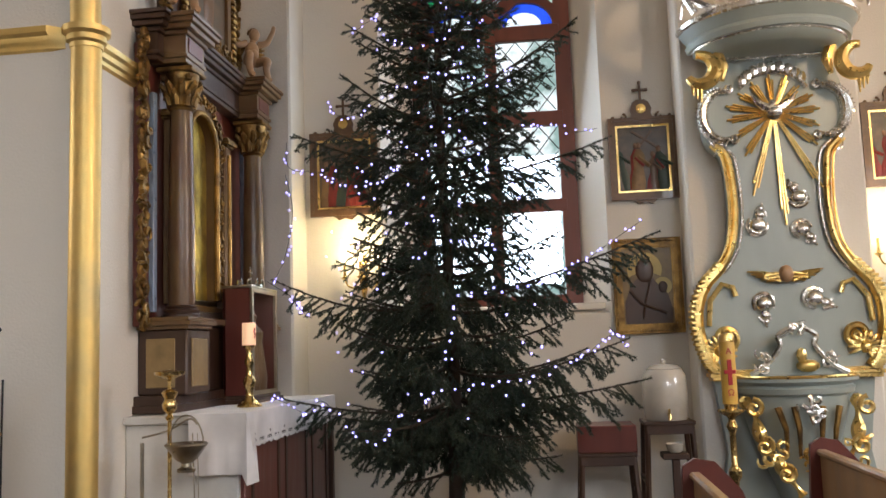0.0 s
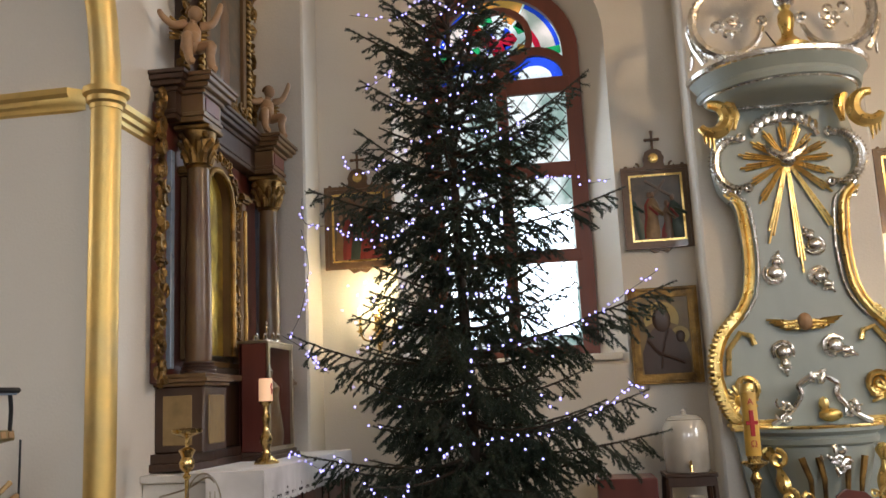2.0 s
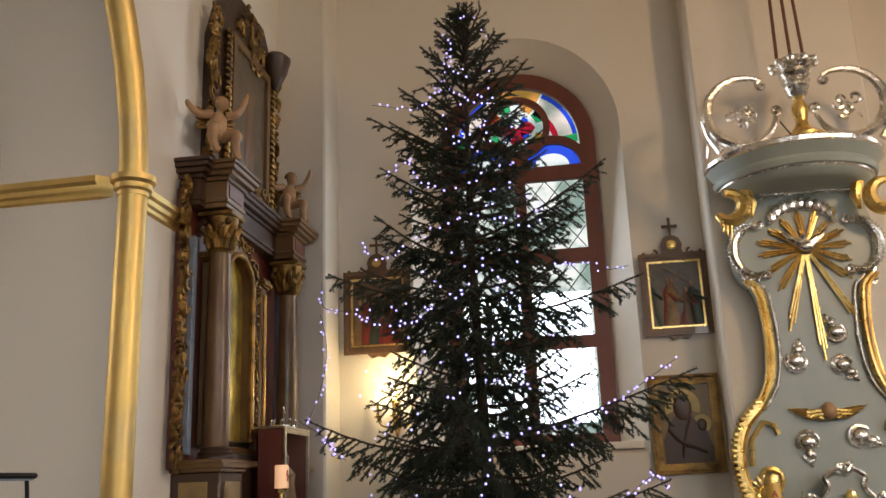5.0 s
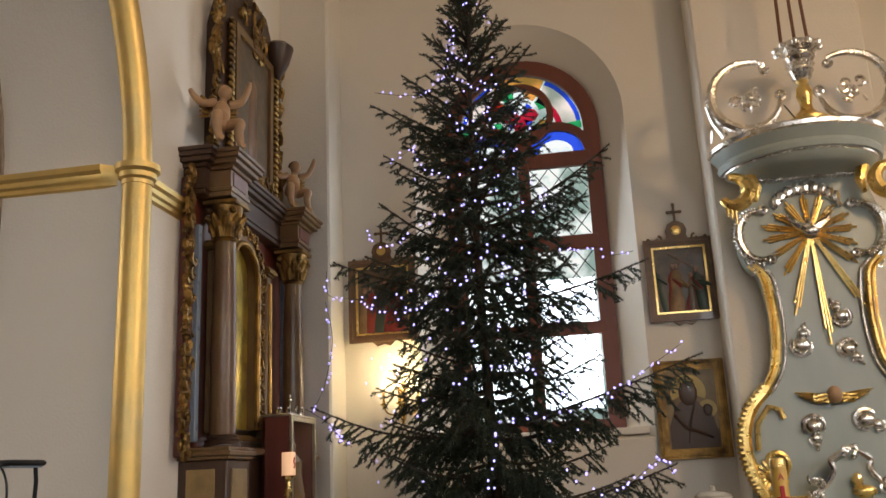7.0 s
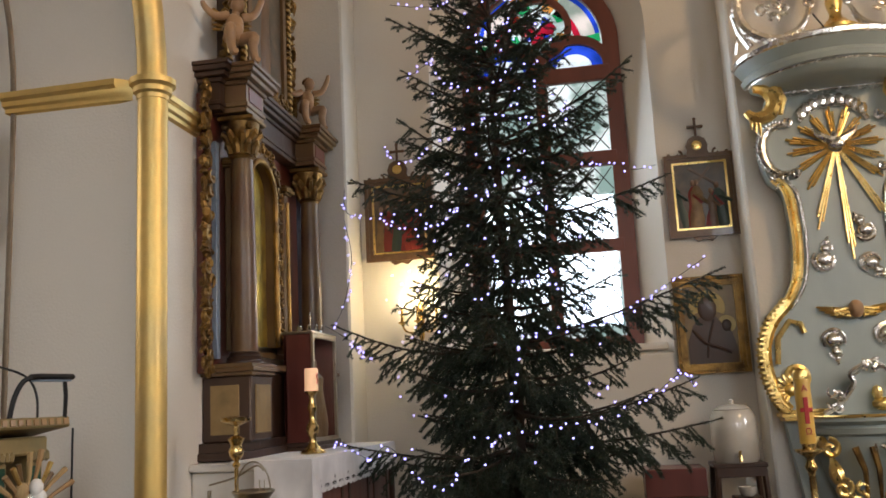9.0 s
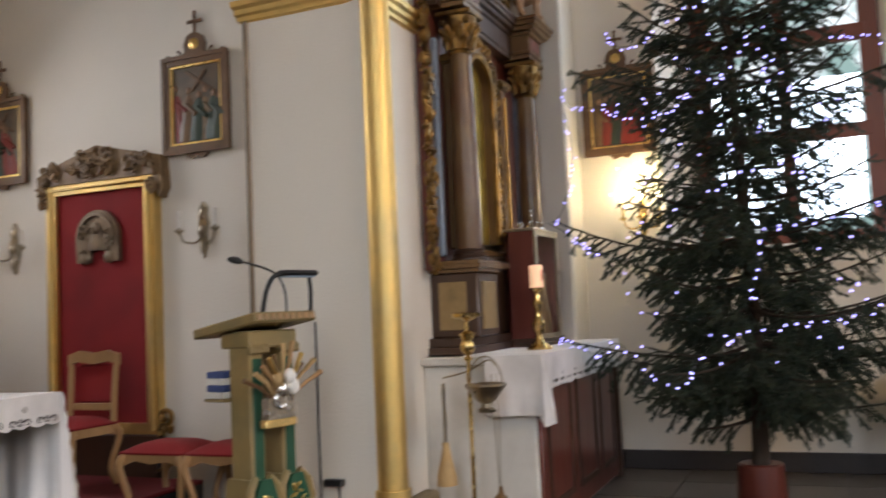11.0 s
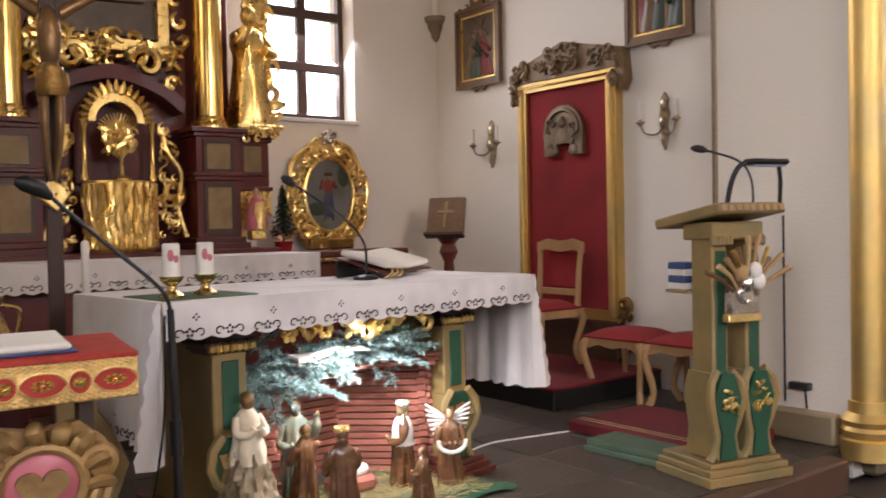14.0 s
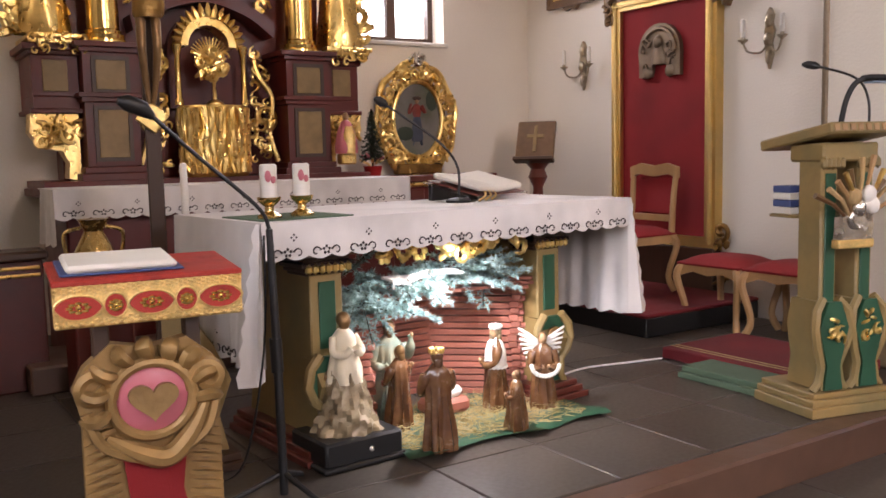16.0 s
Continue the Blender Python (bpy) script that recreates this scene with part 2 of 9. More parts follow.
ICONGROUND = mat("darkened_icon_ground", (0.17, 0.105, 0.035), 0.4, 0.2, grain=12, vary=0.3, stain=7, bump=0.003, second=(0.09, 0.055, 0.022))
CARVED = mat("carved_tan_wood", (0.24, 0.145, 0.065), 0.5, grain=20, vary=0.3, stain=8, bump=0.006, second=(0.13, 0.075, 0.03))
YELLOWICON = mat("gilded_icon_ground", (0.52, 0.37, 0.06), 0.35, 0.5, grain=9, vary=0.4, stain=6, bump=0.004, second=(0.20, 0.13, 0.03))
HALO = mat("dull_gold_halo", (0.42, 0.29, 0.08), 0.45, 0.1, grain=9, vary=0.25, stain=6, bump=0.002)
GREYBLUE = mat("blue_grey_panel", (0.24, 0.30, 0.38), 0.3, grain=12, vary=0.1, bump=0.002)
TAN = mat("tan_panel", (0.27, 0.175, 0.07), 0.5, grain=25, vary=0.15, stain=8, bump=0.002)
SIDEWHITE = mat("white_painted_masonry", (0.66, 0.63, 0.58), 0.7, grain=30, vary=0.05, stain=2, bump=0.004)
STONEWARE = mat("grey_bronze_relief", (0.20, 0.145, 0.095), 0.45, 0.5, grain=25, vary=0.2, stain=9, bump=0.004)
ROPE = mat("rope", (0.20, 0.09, 0.055), 0.9, grain=80, vary=0.2, bump=0.004)
LEDWHITE = glow("white_led", (0.36, 0.34, 1.0), 3.4)
GLOWWAX = glow("flame_lit_wax", (0.9, 0.55, 0.33), 0.55)
BULB = glow("lit_bulb", (1.0, 0.86, 0.55), 30)
DAYLIGHT = glow("bright_overcast", (0.93, 0.96, 1.0), 2.6)
GLASS = clear("window_glass")
MILKGLASS = mat("milky_glass", (0.75, 0.78, 0.80), 0.25, grain=8, vary=0.05, stain=2, bump=0.002)
GLASSES = {k: clear(k + "_glass", c, 0.15) for k, c in dict(red=(0.75, 0.02, 0.06), blue=(0.03, 0.10, 0.85), green=(0.02, 0.50, 0.18), orange=(0.95, 0.40, 0.10), rose=(0.95, 0.80, 0.75), white=(0.95, 0.97, 1.0)).items()}


# ---- mesh tools ----
class Mesh:
    """Collects vertices and faces."""

    def __init__(self):
        self.v, self.f = [], []

    def add(self, verts, faces, m=None):
        k = len(self.v)
        self.v += [tuple(m @ Vector(p)) for p in verts] if m else [tuple(p) for p in verts]
        self.f += [tuple(k + i for i in f) for f in faces]
        return self

    def box(self, x0, y0, z0, x1, y1, z1, c=0.0, m=None):
        if c <= 0:
            v = [(x, y, z) for z in (z0, z1) for y in (y0, y1) for x in (x0, x1)]
            return self.add(v, [(0, 2, 3, 1), (4, 5, 7, 6), (0, 1, 5, 4), (2, 6, 7, 3), (0, 4, 6, 2), (1, 3, 7, 5)], m)
        c = min(c, (x1 - x0) / 2.01, (y1 - y0) / 2.01, (z1 - z0) / 2.01)
        lo, hi = (x0, y0, z0), (x1, y1, z1)
        v, ids = [], {}
        for s in [(a, b, d) for d in (0, 1) for b in (0, 1) for a in (0, 1)]:
            for ax in range(3):
                p = [hi[k] - c if s[k] else lo[k] + c for k in range(3)]
                p[ax] = hi[ax] if s[ax] else lo[ax]
                ids[s, ax] = len(v)
                v.append(tuple(p))
        f = []
        for ax in range(3):
            o1, o2 = [k for k in range(3) if k != ax]
            for side in (0, 1):
                q = []
                for a, b in ((0, 0), (1, 0), (1, 1), (0, 1)):
                    s = [0, 0, 0]
                    s[ax], s[o1], s[o2] = side, a, b
                    q.append(ids[tuple(s), ax])
                f.append(tuple(q))
            for a in (0, 1):
                for b in (0, 1):
                    s0, s1 = [0, 0, 0], [0, 0, 0]
                    s0[o1] = s1[o1] = a
                    s0[o2] = s1[o2] = b
                    s1[ax] = 1
                    f.append((ids[tuple(s0), o1], ids[tuple(s0), o2], ids[tuple(s1), o2], ids[tuple(s1), o1]))
        for s in [(a, b, d) for d in (0, 1) for b in (0, 1) for a in (0, 1)]:
            f.append((ids[s, 0], ids[s, 1], ids[s, 2]))
        return self.add(v, f, m)

    def lathe(self, profile, centre=(0, 0, 0), n=20, m=None, arc=(0, 360), squash=1.0):
        full = abs(arc[1] - arc[0]) >= 359.9
        cols = n if full else n + 1
        v = []
        for r, z in profile:
            for k in range(cols):
                a = radians(arc[0] + (arc[1] - arc[0]) * k / n)
                v.append((centre[0] + r * math.cos(a), centre[1] + r * math.sin(a) * squash, centre[2] + z))
        f = []
        for i in range(len(profile) - 1):
            for k in range(n):
                k2 = (k + 1) % cols
                f.append((i * cols + k, i * cols + k2, (i + 1) * cols + k2, (i + 1) * cols + k))
        if full:
            f.append(tuple(range(cols - 1, -1, -1)))
            f.append(tuple(range((len(profile) - 1) * cols, len(profile) * cols)))
        return self.add(v, f, m)

    def tube(self, pts, r, n=8, m=None, flat=1.0):
        pts = [Vector(p) for p in pts]
        rs = r if isinstance(r, (list, tuple)) else [r] * len(pts)
        v, side = [], None
        for i, p in enumerate(pts):
            d = (pts[min(i + 1, len(pts) - 1)] - pts[max(i - 1, 0)]).normalized()
            if side is None:
                side = d.cross(Vector((0.13, 0.21, 0.97))).normalized()
            side = (side - d * side.dot(d)).normalized()
            up = d.cross(side)
            for k in range(n):
                a = 2 * math.pi * k / n
                v.append(tuple(p + (side * math.cos(a) + up * math.sin(a) * flat) * rs[i]))
        f = [(i * n + k, i * n + (k + 1) % n, (i + 1) * n + (k + 1) % n, (i + 1) * n + k) for i in range(len(pts) - 1) for k in range(n)]
        f += [tuple(range(n - 1, -1, -1)), tuple(range((len(pts) - 1) * n, len(pts) * n))]
        return self.add(v, f, m)

    def ball(self, c, r, n=10, m=None):
        r = r if isinstance(r, (list, tuple)) else (r, r, r)
        h = max(n // 2, 3)
        v = [(c[0], c[1], c[2] - r[2])]
        for i in range(1, h):
            t = math.pi * i / h
            for k in range(n):
                a = 2 * math.pi * k / n
                v.append((c[0] + r[0] * math.sin(t) * math.cos(a), c[1] + r[1] * math.sin(t) * math.sin(a), c[2] - r[2] * math.cos(t)))
        v.append((c[0], c[1], c[2] + r[2]))
        f = [(0, 1 + (k + 1) % n, 1 + k) for k in range(n)]
        for i in range(h - 2):
            f += [(1 + i * n + k, 1 + i * n + (k + 1) % n, 1 + (i + 1) * n + (k + 1) % n, 1 + (i + 1) * n + k) for k in range(n)]
        last = len(v) - 1
        f += [(last, last - n + k, last - n + (k + 1) % n) for k in range(n)]
        return self.add(v, f, m)

    def slab(self, outline, d0, d1, m=None):
        """A flat outline in local x and z, from depth d0 to d1 in local y."""
        n = len(outline)
        v = [(x, d0, z) for x, z in outline] + [(x, d1, z) for x, z in outline]
        f = [tuple(range(n)), tuple(range(2 * n - 1, n - 1, -1))]
        f += [(i, n + i, n + (i + 1) % n, (i + 1) % n) for i in range(n)]
        return self.add(v, f, m)

    def band(self, inner, outer, d0, d1, closed=False, m=None):
        """A strip between two rows of points in local x and z, from depth d0 to d1."""
        n = len(inner)
        v = [(x, d, z) for d in (d0, d1) for row in (inner, outer) for x, z in row]
        f = []
        for i in range(n if closed else n - 1):
            j = (i + 1) % n
            a, b, c, d = i, j, n + j, n + i
            f += [(a, b, c, d), (2 * n + d, 2 * n + c, 2 * n + b, 2 * n + a), (d, c, 2 * n + c, 2 * n + d), (b, a, 2 * n + a, 2 * n + b)]
        if not closed:
            f += [(0, n, 3 * n, 2 * n), (2 * n - 1, n - 1, 3 * n - 1, 4 * n - 1)]
        return self.add(v, f, m)

    def data(self, name, material, angle=38):
        me = bpy.data.meshes.new(name)
        me.from_pydata(self.v, [], self.f)
        me.materials.append(material)
        if angle:
            me.shade_smooth()
            me.set_sharp_from_angle(angle=radians(angle))
        me.update()
        return me


CARVING = {"carved_wing", "upper_wing", "cutwork", "gilded_festoon", "gilded_foliage", "arch_carving", "frame_carving", "crest_carving", "twisted_carving", "gold_embroidery", "gilded_shell", "embroidered_flower", "scroll_ribs", "shell_ribs", "ribbed_edge", "foot_scrolls", "gilded_leaves", "twig_wood", "needles", "branch_wood", "lead_came", "tabernacle_folds", "niche_cresting", "capital", "silver_cresting", "crest", "winged_carving", "rock", "gilded_emblem", "painted_tree", "scroll_carving", "carved_capital"}


def thing(name, label, category, m=None, group="", kind=""):
    ob = new(name)
    ob.empty_display_size = 0.1
    if m:
        ob.matrix_world = m
    return tagged(ob, label, category, group, kind)


def part(name, mesh, material, parent=None, label="", m=None, angle=38):
    ob = new(name, mesh.data(name, material, angle) if isinstance(mesh, Mesh) else mesh)
    if parent:
        ob.parent = parent
    if m:
        ob.matrix_basis = m
    return tagged(ob, label, kind="stuff" if name in CARVING else "")


def fixture(name, mesh, material, label, category, group="", angle=38):
    return tagged(part(name, mesh, material, angle=angle), label, category, group)


def setting(name, mesh, material, label="", angle=38):
    return tagged(part(name, mesh, material, angle=angle), label, "", "", "structure")


def arc(cx, cz, r, a0, a1, n, rz=None):
    return [(cx + r * math.cos(radians(a0 + (a1 - a0) * i / n)), cz + (rz or r) * math.sin(radians(a0 + (a1 - a0) * i / n))) for i in range(n + 1)]


def spiral(cx, cz, r0, r1, a0, a1, n=24):
    return [(cx + (r0 + (r1 - r0) * i / n) * math.cos(radians(a0 + (a1 - a0) * i / n)), cz + (r0 + (r1 - r0) * i / n) * math.sin(radians(a0 + (a1 - a0) * i / n))) for i in range(n + 1)]


def smooth(pts, n=6):
    """A soft line through points."""
    p = [Vector(q) for q in pts]
    out = []
    for i in range(len(p) - 1):
        a, b, c, d = p[max(i - 1, 0)], p[i], p[i + 1], p[min(i + 2, len(p) - 1)]
        for k in range(n):
            t = k / n
            out.append(0.5 * (2 * b + (c - a) * t + (2 * a - 5 * b + 4 * c - d) * t * t + (3 * b - a - 3 * c + d) * t ** 3))
    return out + [p[-1]]


def xz(pts, y):
    return [(x, y, z) for x, z in pts]


def foliage(me, x0, z0, x1, z1, y, size, count, rng, depth=0.03):
    """Carved leaves: curled lobes scattered over a patch in local x and z."""
    for _ in range(count):
        x, z = rng.uniform(x0, x1), rng.uniform(z0, z1)
        a, s = rng.uniform(0, 360), size * rng.uniform(0.6, 1.3)
        if rng.random() < 0.5:
            me.tube(xz(spiral(x, z, s, s * 0.25, a, a + 330, 9), y - depth * rng.uniform(0.2, 1)), [s * 0.12 + s * 0.22 * math.sin(math.pi * k / 9) for k in range(10)], 5)
        else:
            me.ball((0, 0, 0), (s * 0.9, depth * 0.6, s * 0.32), 6, pose(x, y - depth * rng.uniform(0.1, 0.8), z, 0, a, rng.uniform(-20, 20)))
    return me


TOEAST = pose(0, 0, 0, 0, 0, 90)   # a thing built to face -y is turned to face +x

# ---- structure ----
WALL_Y, PIER_Y, EAST_X, SANCT_Y, BACK_X, FLOOR_S = 8.10, 4.85, -2.68, 5.60, -7.12, 0.16
NICHE_Y = 7.64
AXIS = 2.40


def arched_wall(x0, x1, z1, ox0, ox1, oz0, spring, y0, y1, narrow=0.0):
    """A wall in local x and z with a round-headed opening; narrow: by how much the opening closes in towards y1."""
    me = Mesh()
    cx, r = (ox0 + ox1) / 2, (ox1 - ox0) / 2
    n = 24

    def ring(shrink):
        rr = r - shrink
        pts = [(cx + rr, oz0 + shrink * 0.5)] + [(cx + rr * math.cos(math.pi * i / n), spring + rr * math.sin(math.pi * i / n)) for i in range(n + 1)] + [(cx - rr, oz0 + shrink * 0.5)]
        return pts

    def outer(pts):
        out = []
        for i, (x, z) in enumerate(pts):
            if i == 0:
                out.append((x1, 0))
            elif i == len(pts) - 1:
                out.append((x0, 0))
            else:
                a = math.pi * (i - 1) / n
                px, pz = math.cos(a), math.sin(a)
                s = min((x1 - cx) / px if px > 1e-6 else 1e9, (x0 - cx) / px if px < -1e-6 else 1e9, (z1 - spring) / pz if pz > 1e-6 else 1e9)
                out.append((cx + px * s, spring + pz * s))
        return out

    a = ring(0)
    b = ring(narrow)
    o = outer(a)
    # corners of the wall that the fan leaves open
    k = len(a)
    v = [(x, y0, z) for x, z in a] + [(x, y0, z) for x, z in o] + [(x, y1, z) for x, z in b] + [(x, y1, z) for x, z in o]
    f = []
    for i in range(k - 1):
        f += [(i, i + 1, k + i + 1, k + i), (2 * k + i + 1, 2 * k + i, 3 * k + i, 3 * k + i + 1), (i + 1, i, 2 * k + i, 2 * k + i + 1)]
    f.append((0, k - 1, 3 * k - 1, 2 * k))
    f.append((0, k, 2 * k - 1, k - 1))
    f.append((2 * k, 3 * k - 1, 4 * k - 1, 3 * k))
    me.add(v, f)
    for sx in (x0, x1):
        near = [p for p in o if abs(p[0] - sx) < 1e-4 and p[1] > 0]
        top = [p for p in o if abs(p[1] - z1) < 1e-4]
        if near and top:
            p, q = max(near, key=lambda w: w[1]), min(top, key=lambda w: abs(w[0] - sx))
            for y in (y0, y1):
                me.add([(p[0], y, p[1]), (sx, y, z1), (q[0], y, q[1])], [(0, 1, 2)])
    return me


# floors
me = Mesh().box(-9.5, -6, -0.30, 12, 12, -0.025)
setting("floor", me, NAVESTONE, "dark stone floor of the nave")
me = Mesh().box(BACK_X - 0.2, -1.2, -0.02, -2.70, 5.75, FLOOR_S - 0.02)
setting("sanctuary_floor", me, STONE, "raised dark stone floor of the sanctuary")
me = Mesh().box(-2.72, -1.2, -0.02, -2.58, 4.62, FLOOR_S, 0.012)
setting("step_edge", me, REDSTONE, "worn red-brown stone step edge")

# window wall of the nave, with its splayed round-headed opening
me = arched_wall(-3.2, 1.3, 7.4, -1.48, 0.55, 1.76, 4.80, WALL_Y, 8.48, 0.26)
setting("wall_north", me, PLASTER, "cream plastered side wall")
setting("wall_north_far", Mesh().box(1.3, WALL_Y, 0, 9.0, 8.5, 7.4), PLASTER, "cream plastered side wall")
setting("pilaster_corner", Mesh().box(-2.9, NICHE_Y, 0, -2.20, WALL_Y + 0.02, 7.4, 0.02), PLASTER, "plastered corner pilaster")
setting("pilaster_pulpit", Mesh().box(1.19, NICHE_Y, 0, 2.62, WALL_Y + 0.02, 7.4, 0.02), PLASTER, "plastered wall pilaster behind the pulpit")
setting("baseboard", Mesh().box(-2.2, WALL_Y - 0.025, 0, 1.19, WALL_Y + 0.01, 0.16, 0.006), BASEBOARD, "dark painted baseboard")
# chancel arch wall with its piers
def chancel():
    me = Mesh()
    x0, x1 = -3.50, EAST_X
    r = PIER_Y - AXIS
    n = 28
    zs = 3.30
    ring = [(PIER_Y, 0)] + [(AXIS + r * math.cos(math.pi * i / n), zs + r * math.sin(math.pi * i / n)) for i in range(n + 1)] + [(2 * AXIS - PIER_Y, 0)]
    k = len(ring)
    out = [(8.0, 0)] + [(AXIS + 5.6 * math.cos(math.pi * i / n), 7.4 if 0 < i < n else 3.3) for i in range(n + 1)] + [(2 * AXIS - 8.0, 0)]
    v = [(x, y, z) for x in (x1, x0) for row in (ring, out) for y, z in row]
    f = []
    for i in range(k - 1):
        f += [(i, i + 1, k + i + 1, k + i), (2 * k + i + 1, 2 * k + i, 3 * k + i, 3 * k + i + 1), (i + 1, i, 2 * k + i, 2 * k + i + 1)]
    return me.add(v, f)


setting("wall_east", chancel(), PLASTER, "plastered chancel arch wall", angle=25)
# sanctuary walls
setting("wall_sanctuary", Mesh().box(BACK_X - 0.3, SANCT_Y, 0, -3.0, SANCT_Y + 0.3, 7.4), PLASTER, "cream plastered sanctuary wall")
setting("wall_sanctuary_south", Mesh().box(BACK_X - 0.3, -1.1, 0, -3.0, -0.8, 7.4), PLASTER, "plain plastered sanctuary wall")
me = Mesh()
me.box(BACK_X - 0.4, 4.655, 0, BACK_X, SANCT_Y + 0.1, 7.4)
me.box(BACK_X - 0.4, -0.9, 0, BACK_X, 3.785, 7.4)
me.box(BACK_X - 0.4, 3.785, 0, BACK_X, 4.655, 2.33)
me.box(BACK_X - 0.4, 3.785, 4.87, BACK_X, 4.655, 7.4)
setting("wall_back", me, PLASTER, "cream plastered back wall of the sanctuary")
# plain unseen walls that close the nave, with openings added for the fill lamps
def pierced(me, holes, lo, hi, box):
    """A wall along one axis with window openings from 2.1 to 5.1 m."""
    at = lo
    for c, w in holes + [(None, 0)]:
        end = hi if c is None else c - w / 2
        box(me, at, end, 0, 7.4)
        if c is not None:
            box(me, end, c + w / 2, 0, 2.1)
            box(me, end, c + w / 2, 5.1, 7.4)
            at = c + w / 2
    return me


setting("wall_south", pierced(Mesh(), [(-0.45, 1.5), (3.2, 1.5), (6.6, 1.5)], -3.2, 9.0, lambda me, a, b2, z0, z1: me.box(a, -3.6, z0, b2, -3.3, z1)), PLASTER, "plain plastered side wall with three added openings")
setting("wall_west", pierced(Mesh(), [(2.4, 1.9)], -3.6, 8.5, lambda me, a, b2, z0, z1: me.box(9.0, a, z0, 9.3, b2, z1)), PLASTER, "plain plastered end wall with an added opening")
# added, unseen panes behind the fill lamps; they also keep the sun out
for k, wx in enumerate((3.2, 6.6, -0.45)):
    setting("window_%d" % (k + 3), Mesh().box(wx - 0.75, -3.50, 2.1, wx + 0.75, -3.48, 5.1), MILKGLASS, "added milky pane behind a fill lamp")
setting("window_6", Mesh().box(9.18, 1.45, 2.1, 9.20, 3.35, 5.1), MILKGLASS, "added milky pane behind the end wall's fill lamp")
setting("ceiling", Mesh().box(-7.6, -3.7, 7.4, 9.4, 8.6, 7.6), CEILING, "plain plastered ceiling")
# gilded bead and moulding of the chancel arch
def bead(x, r, y_in):
    n = 28
    rr = PIER_Y - AXIS - y_in
    pts = [(x, AXIS + rr, 0.30), (x, AXIS + rr, 1.6)] + [(x, AXIS + rr * math.cos(math.pi * i / n), 3.30 + rr * math.sin(math.pi * i / n)) for i in range(n + 1)] + [(x, AXIS - rr, 1.6), (x, AXIS - rr, 0.30)]
    return Mesh().tube(pts, r, 20)


setting("trim_arch_column", bead(-2.612, 0.088, -0.045), GOLDROD, "gilded round column and arch rib", 60)
setting("trim_arch_bead", bead(-3.505, 0.021, -0.006), STONEWARE, "thin dull metal bead on the pier edge", 60)


def moulding():
    """Profile led round the pier: along its face, round the column, along the nave wall."""
    prof = [(0.0, 0.0), (0.05, 0.01), (0.055, 0.035), (0.085, 0.05), (0.09, 0.08), (0.125, 0.10), (0.13, 0.135), (0.0, 0.14)]
    cx, cy, r = -2.612, PIER_Y + 0.045, 0.084
    path = [(-3.53, PIER_Y + 0.10, -1, -0.3), (-3.53, PIER_Y, -0.7, -0.7), (-2.80, PIER_Y, 0, -1)]
    for i in range(9):
        a = radians(-110 + 220 * i / 8 - 45)
        path.append((cx + r * 0.8 * math.cos(a), cy + r * 0.8 * math.sin(a), math.cos(a), math.sin(a)))
    path += [(EAST_X, 5.06, 1, 0), (EAST_X, 5.62, 1, 0)]
    v, f = [], []
    for x, y, nx, ny in path:
        v += [(x + nx * d * 0.55, y + ny * d * 0.55, 3.30 + z) for d, z in prof]
    k = len(prof)
    for i in range(len(path) - 1):
        f += [(i * k + j, (i + 1) * k + j, (i + 1) * k + (j + 1) % k, i * k + (j + 1) % k) for j in range(k)]
    return Mesh().add(v, f)


setting("trim_moulding", moulding(), GOLDROD, "gilded moulding round the pier", 30)
me = Mesh()
me.box(-3.55, PIER_Y - 0.08, FLOOR_S, -2.74, PIER_Y + 0.02, FLOOR_S + 0.17, 0.015)
me.box(EAST_X - 0.02, PIER_Y + 0.1, 0, EAST_X + 0.09, 5.52, 0.30, 0.02)
setting("trim_plinth", me, PLINTH, "ochre stone plinth of the pier")
me = Mesh().lathe([(0.15, 0.0), (0.15, 0.10), (0.135, 0.11), (0.145, 0.15), (0.13, 0.17), (0.14, 0.20), (0.105, 0.24), (0.104, 0.30)], (-2.612, PIER_Y + 0.045, 0.12), 24)
setting("trim_column_base", me, GOLDROD, "dull gilded moulded column base")

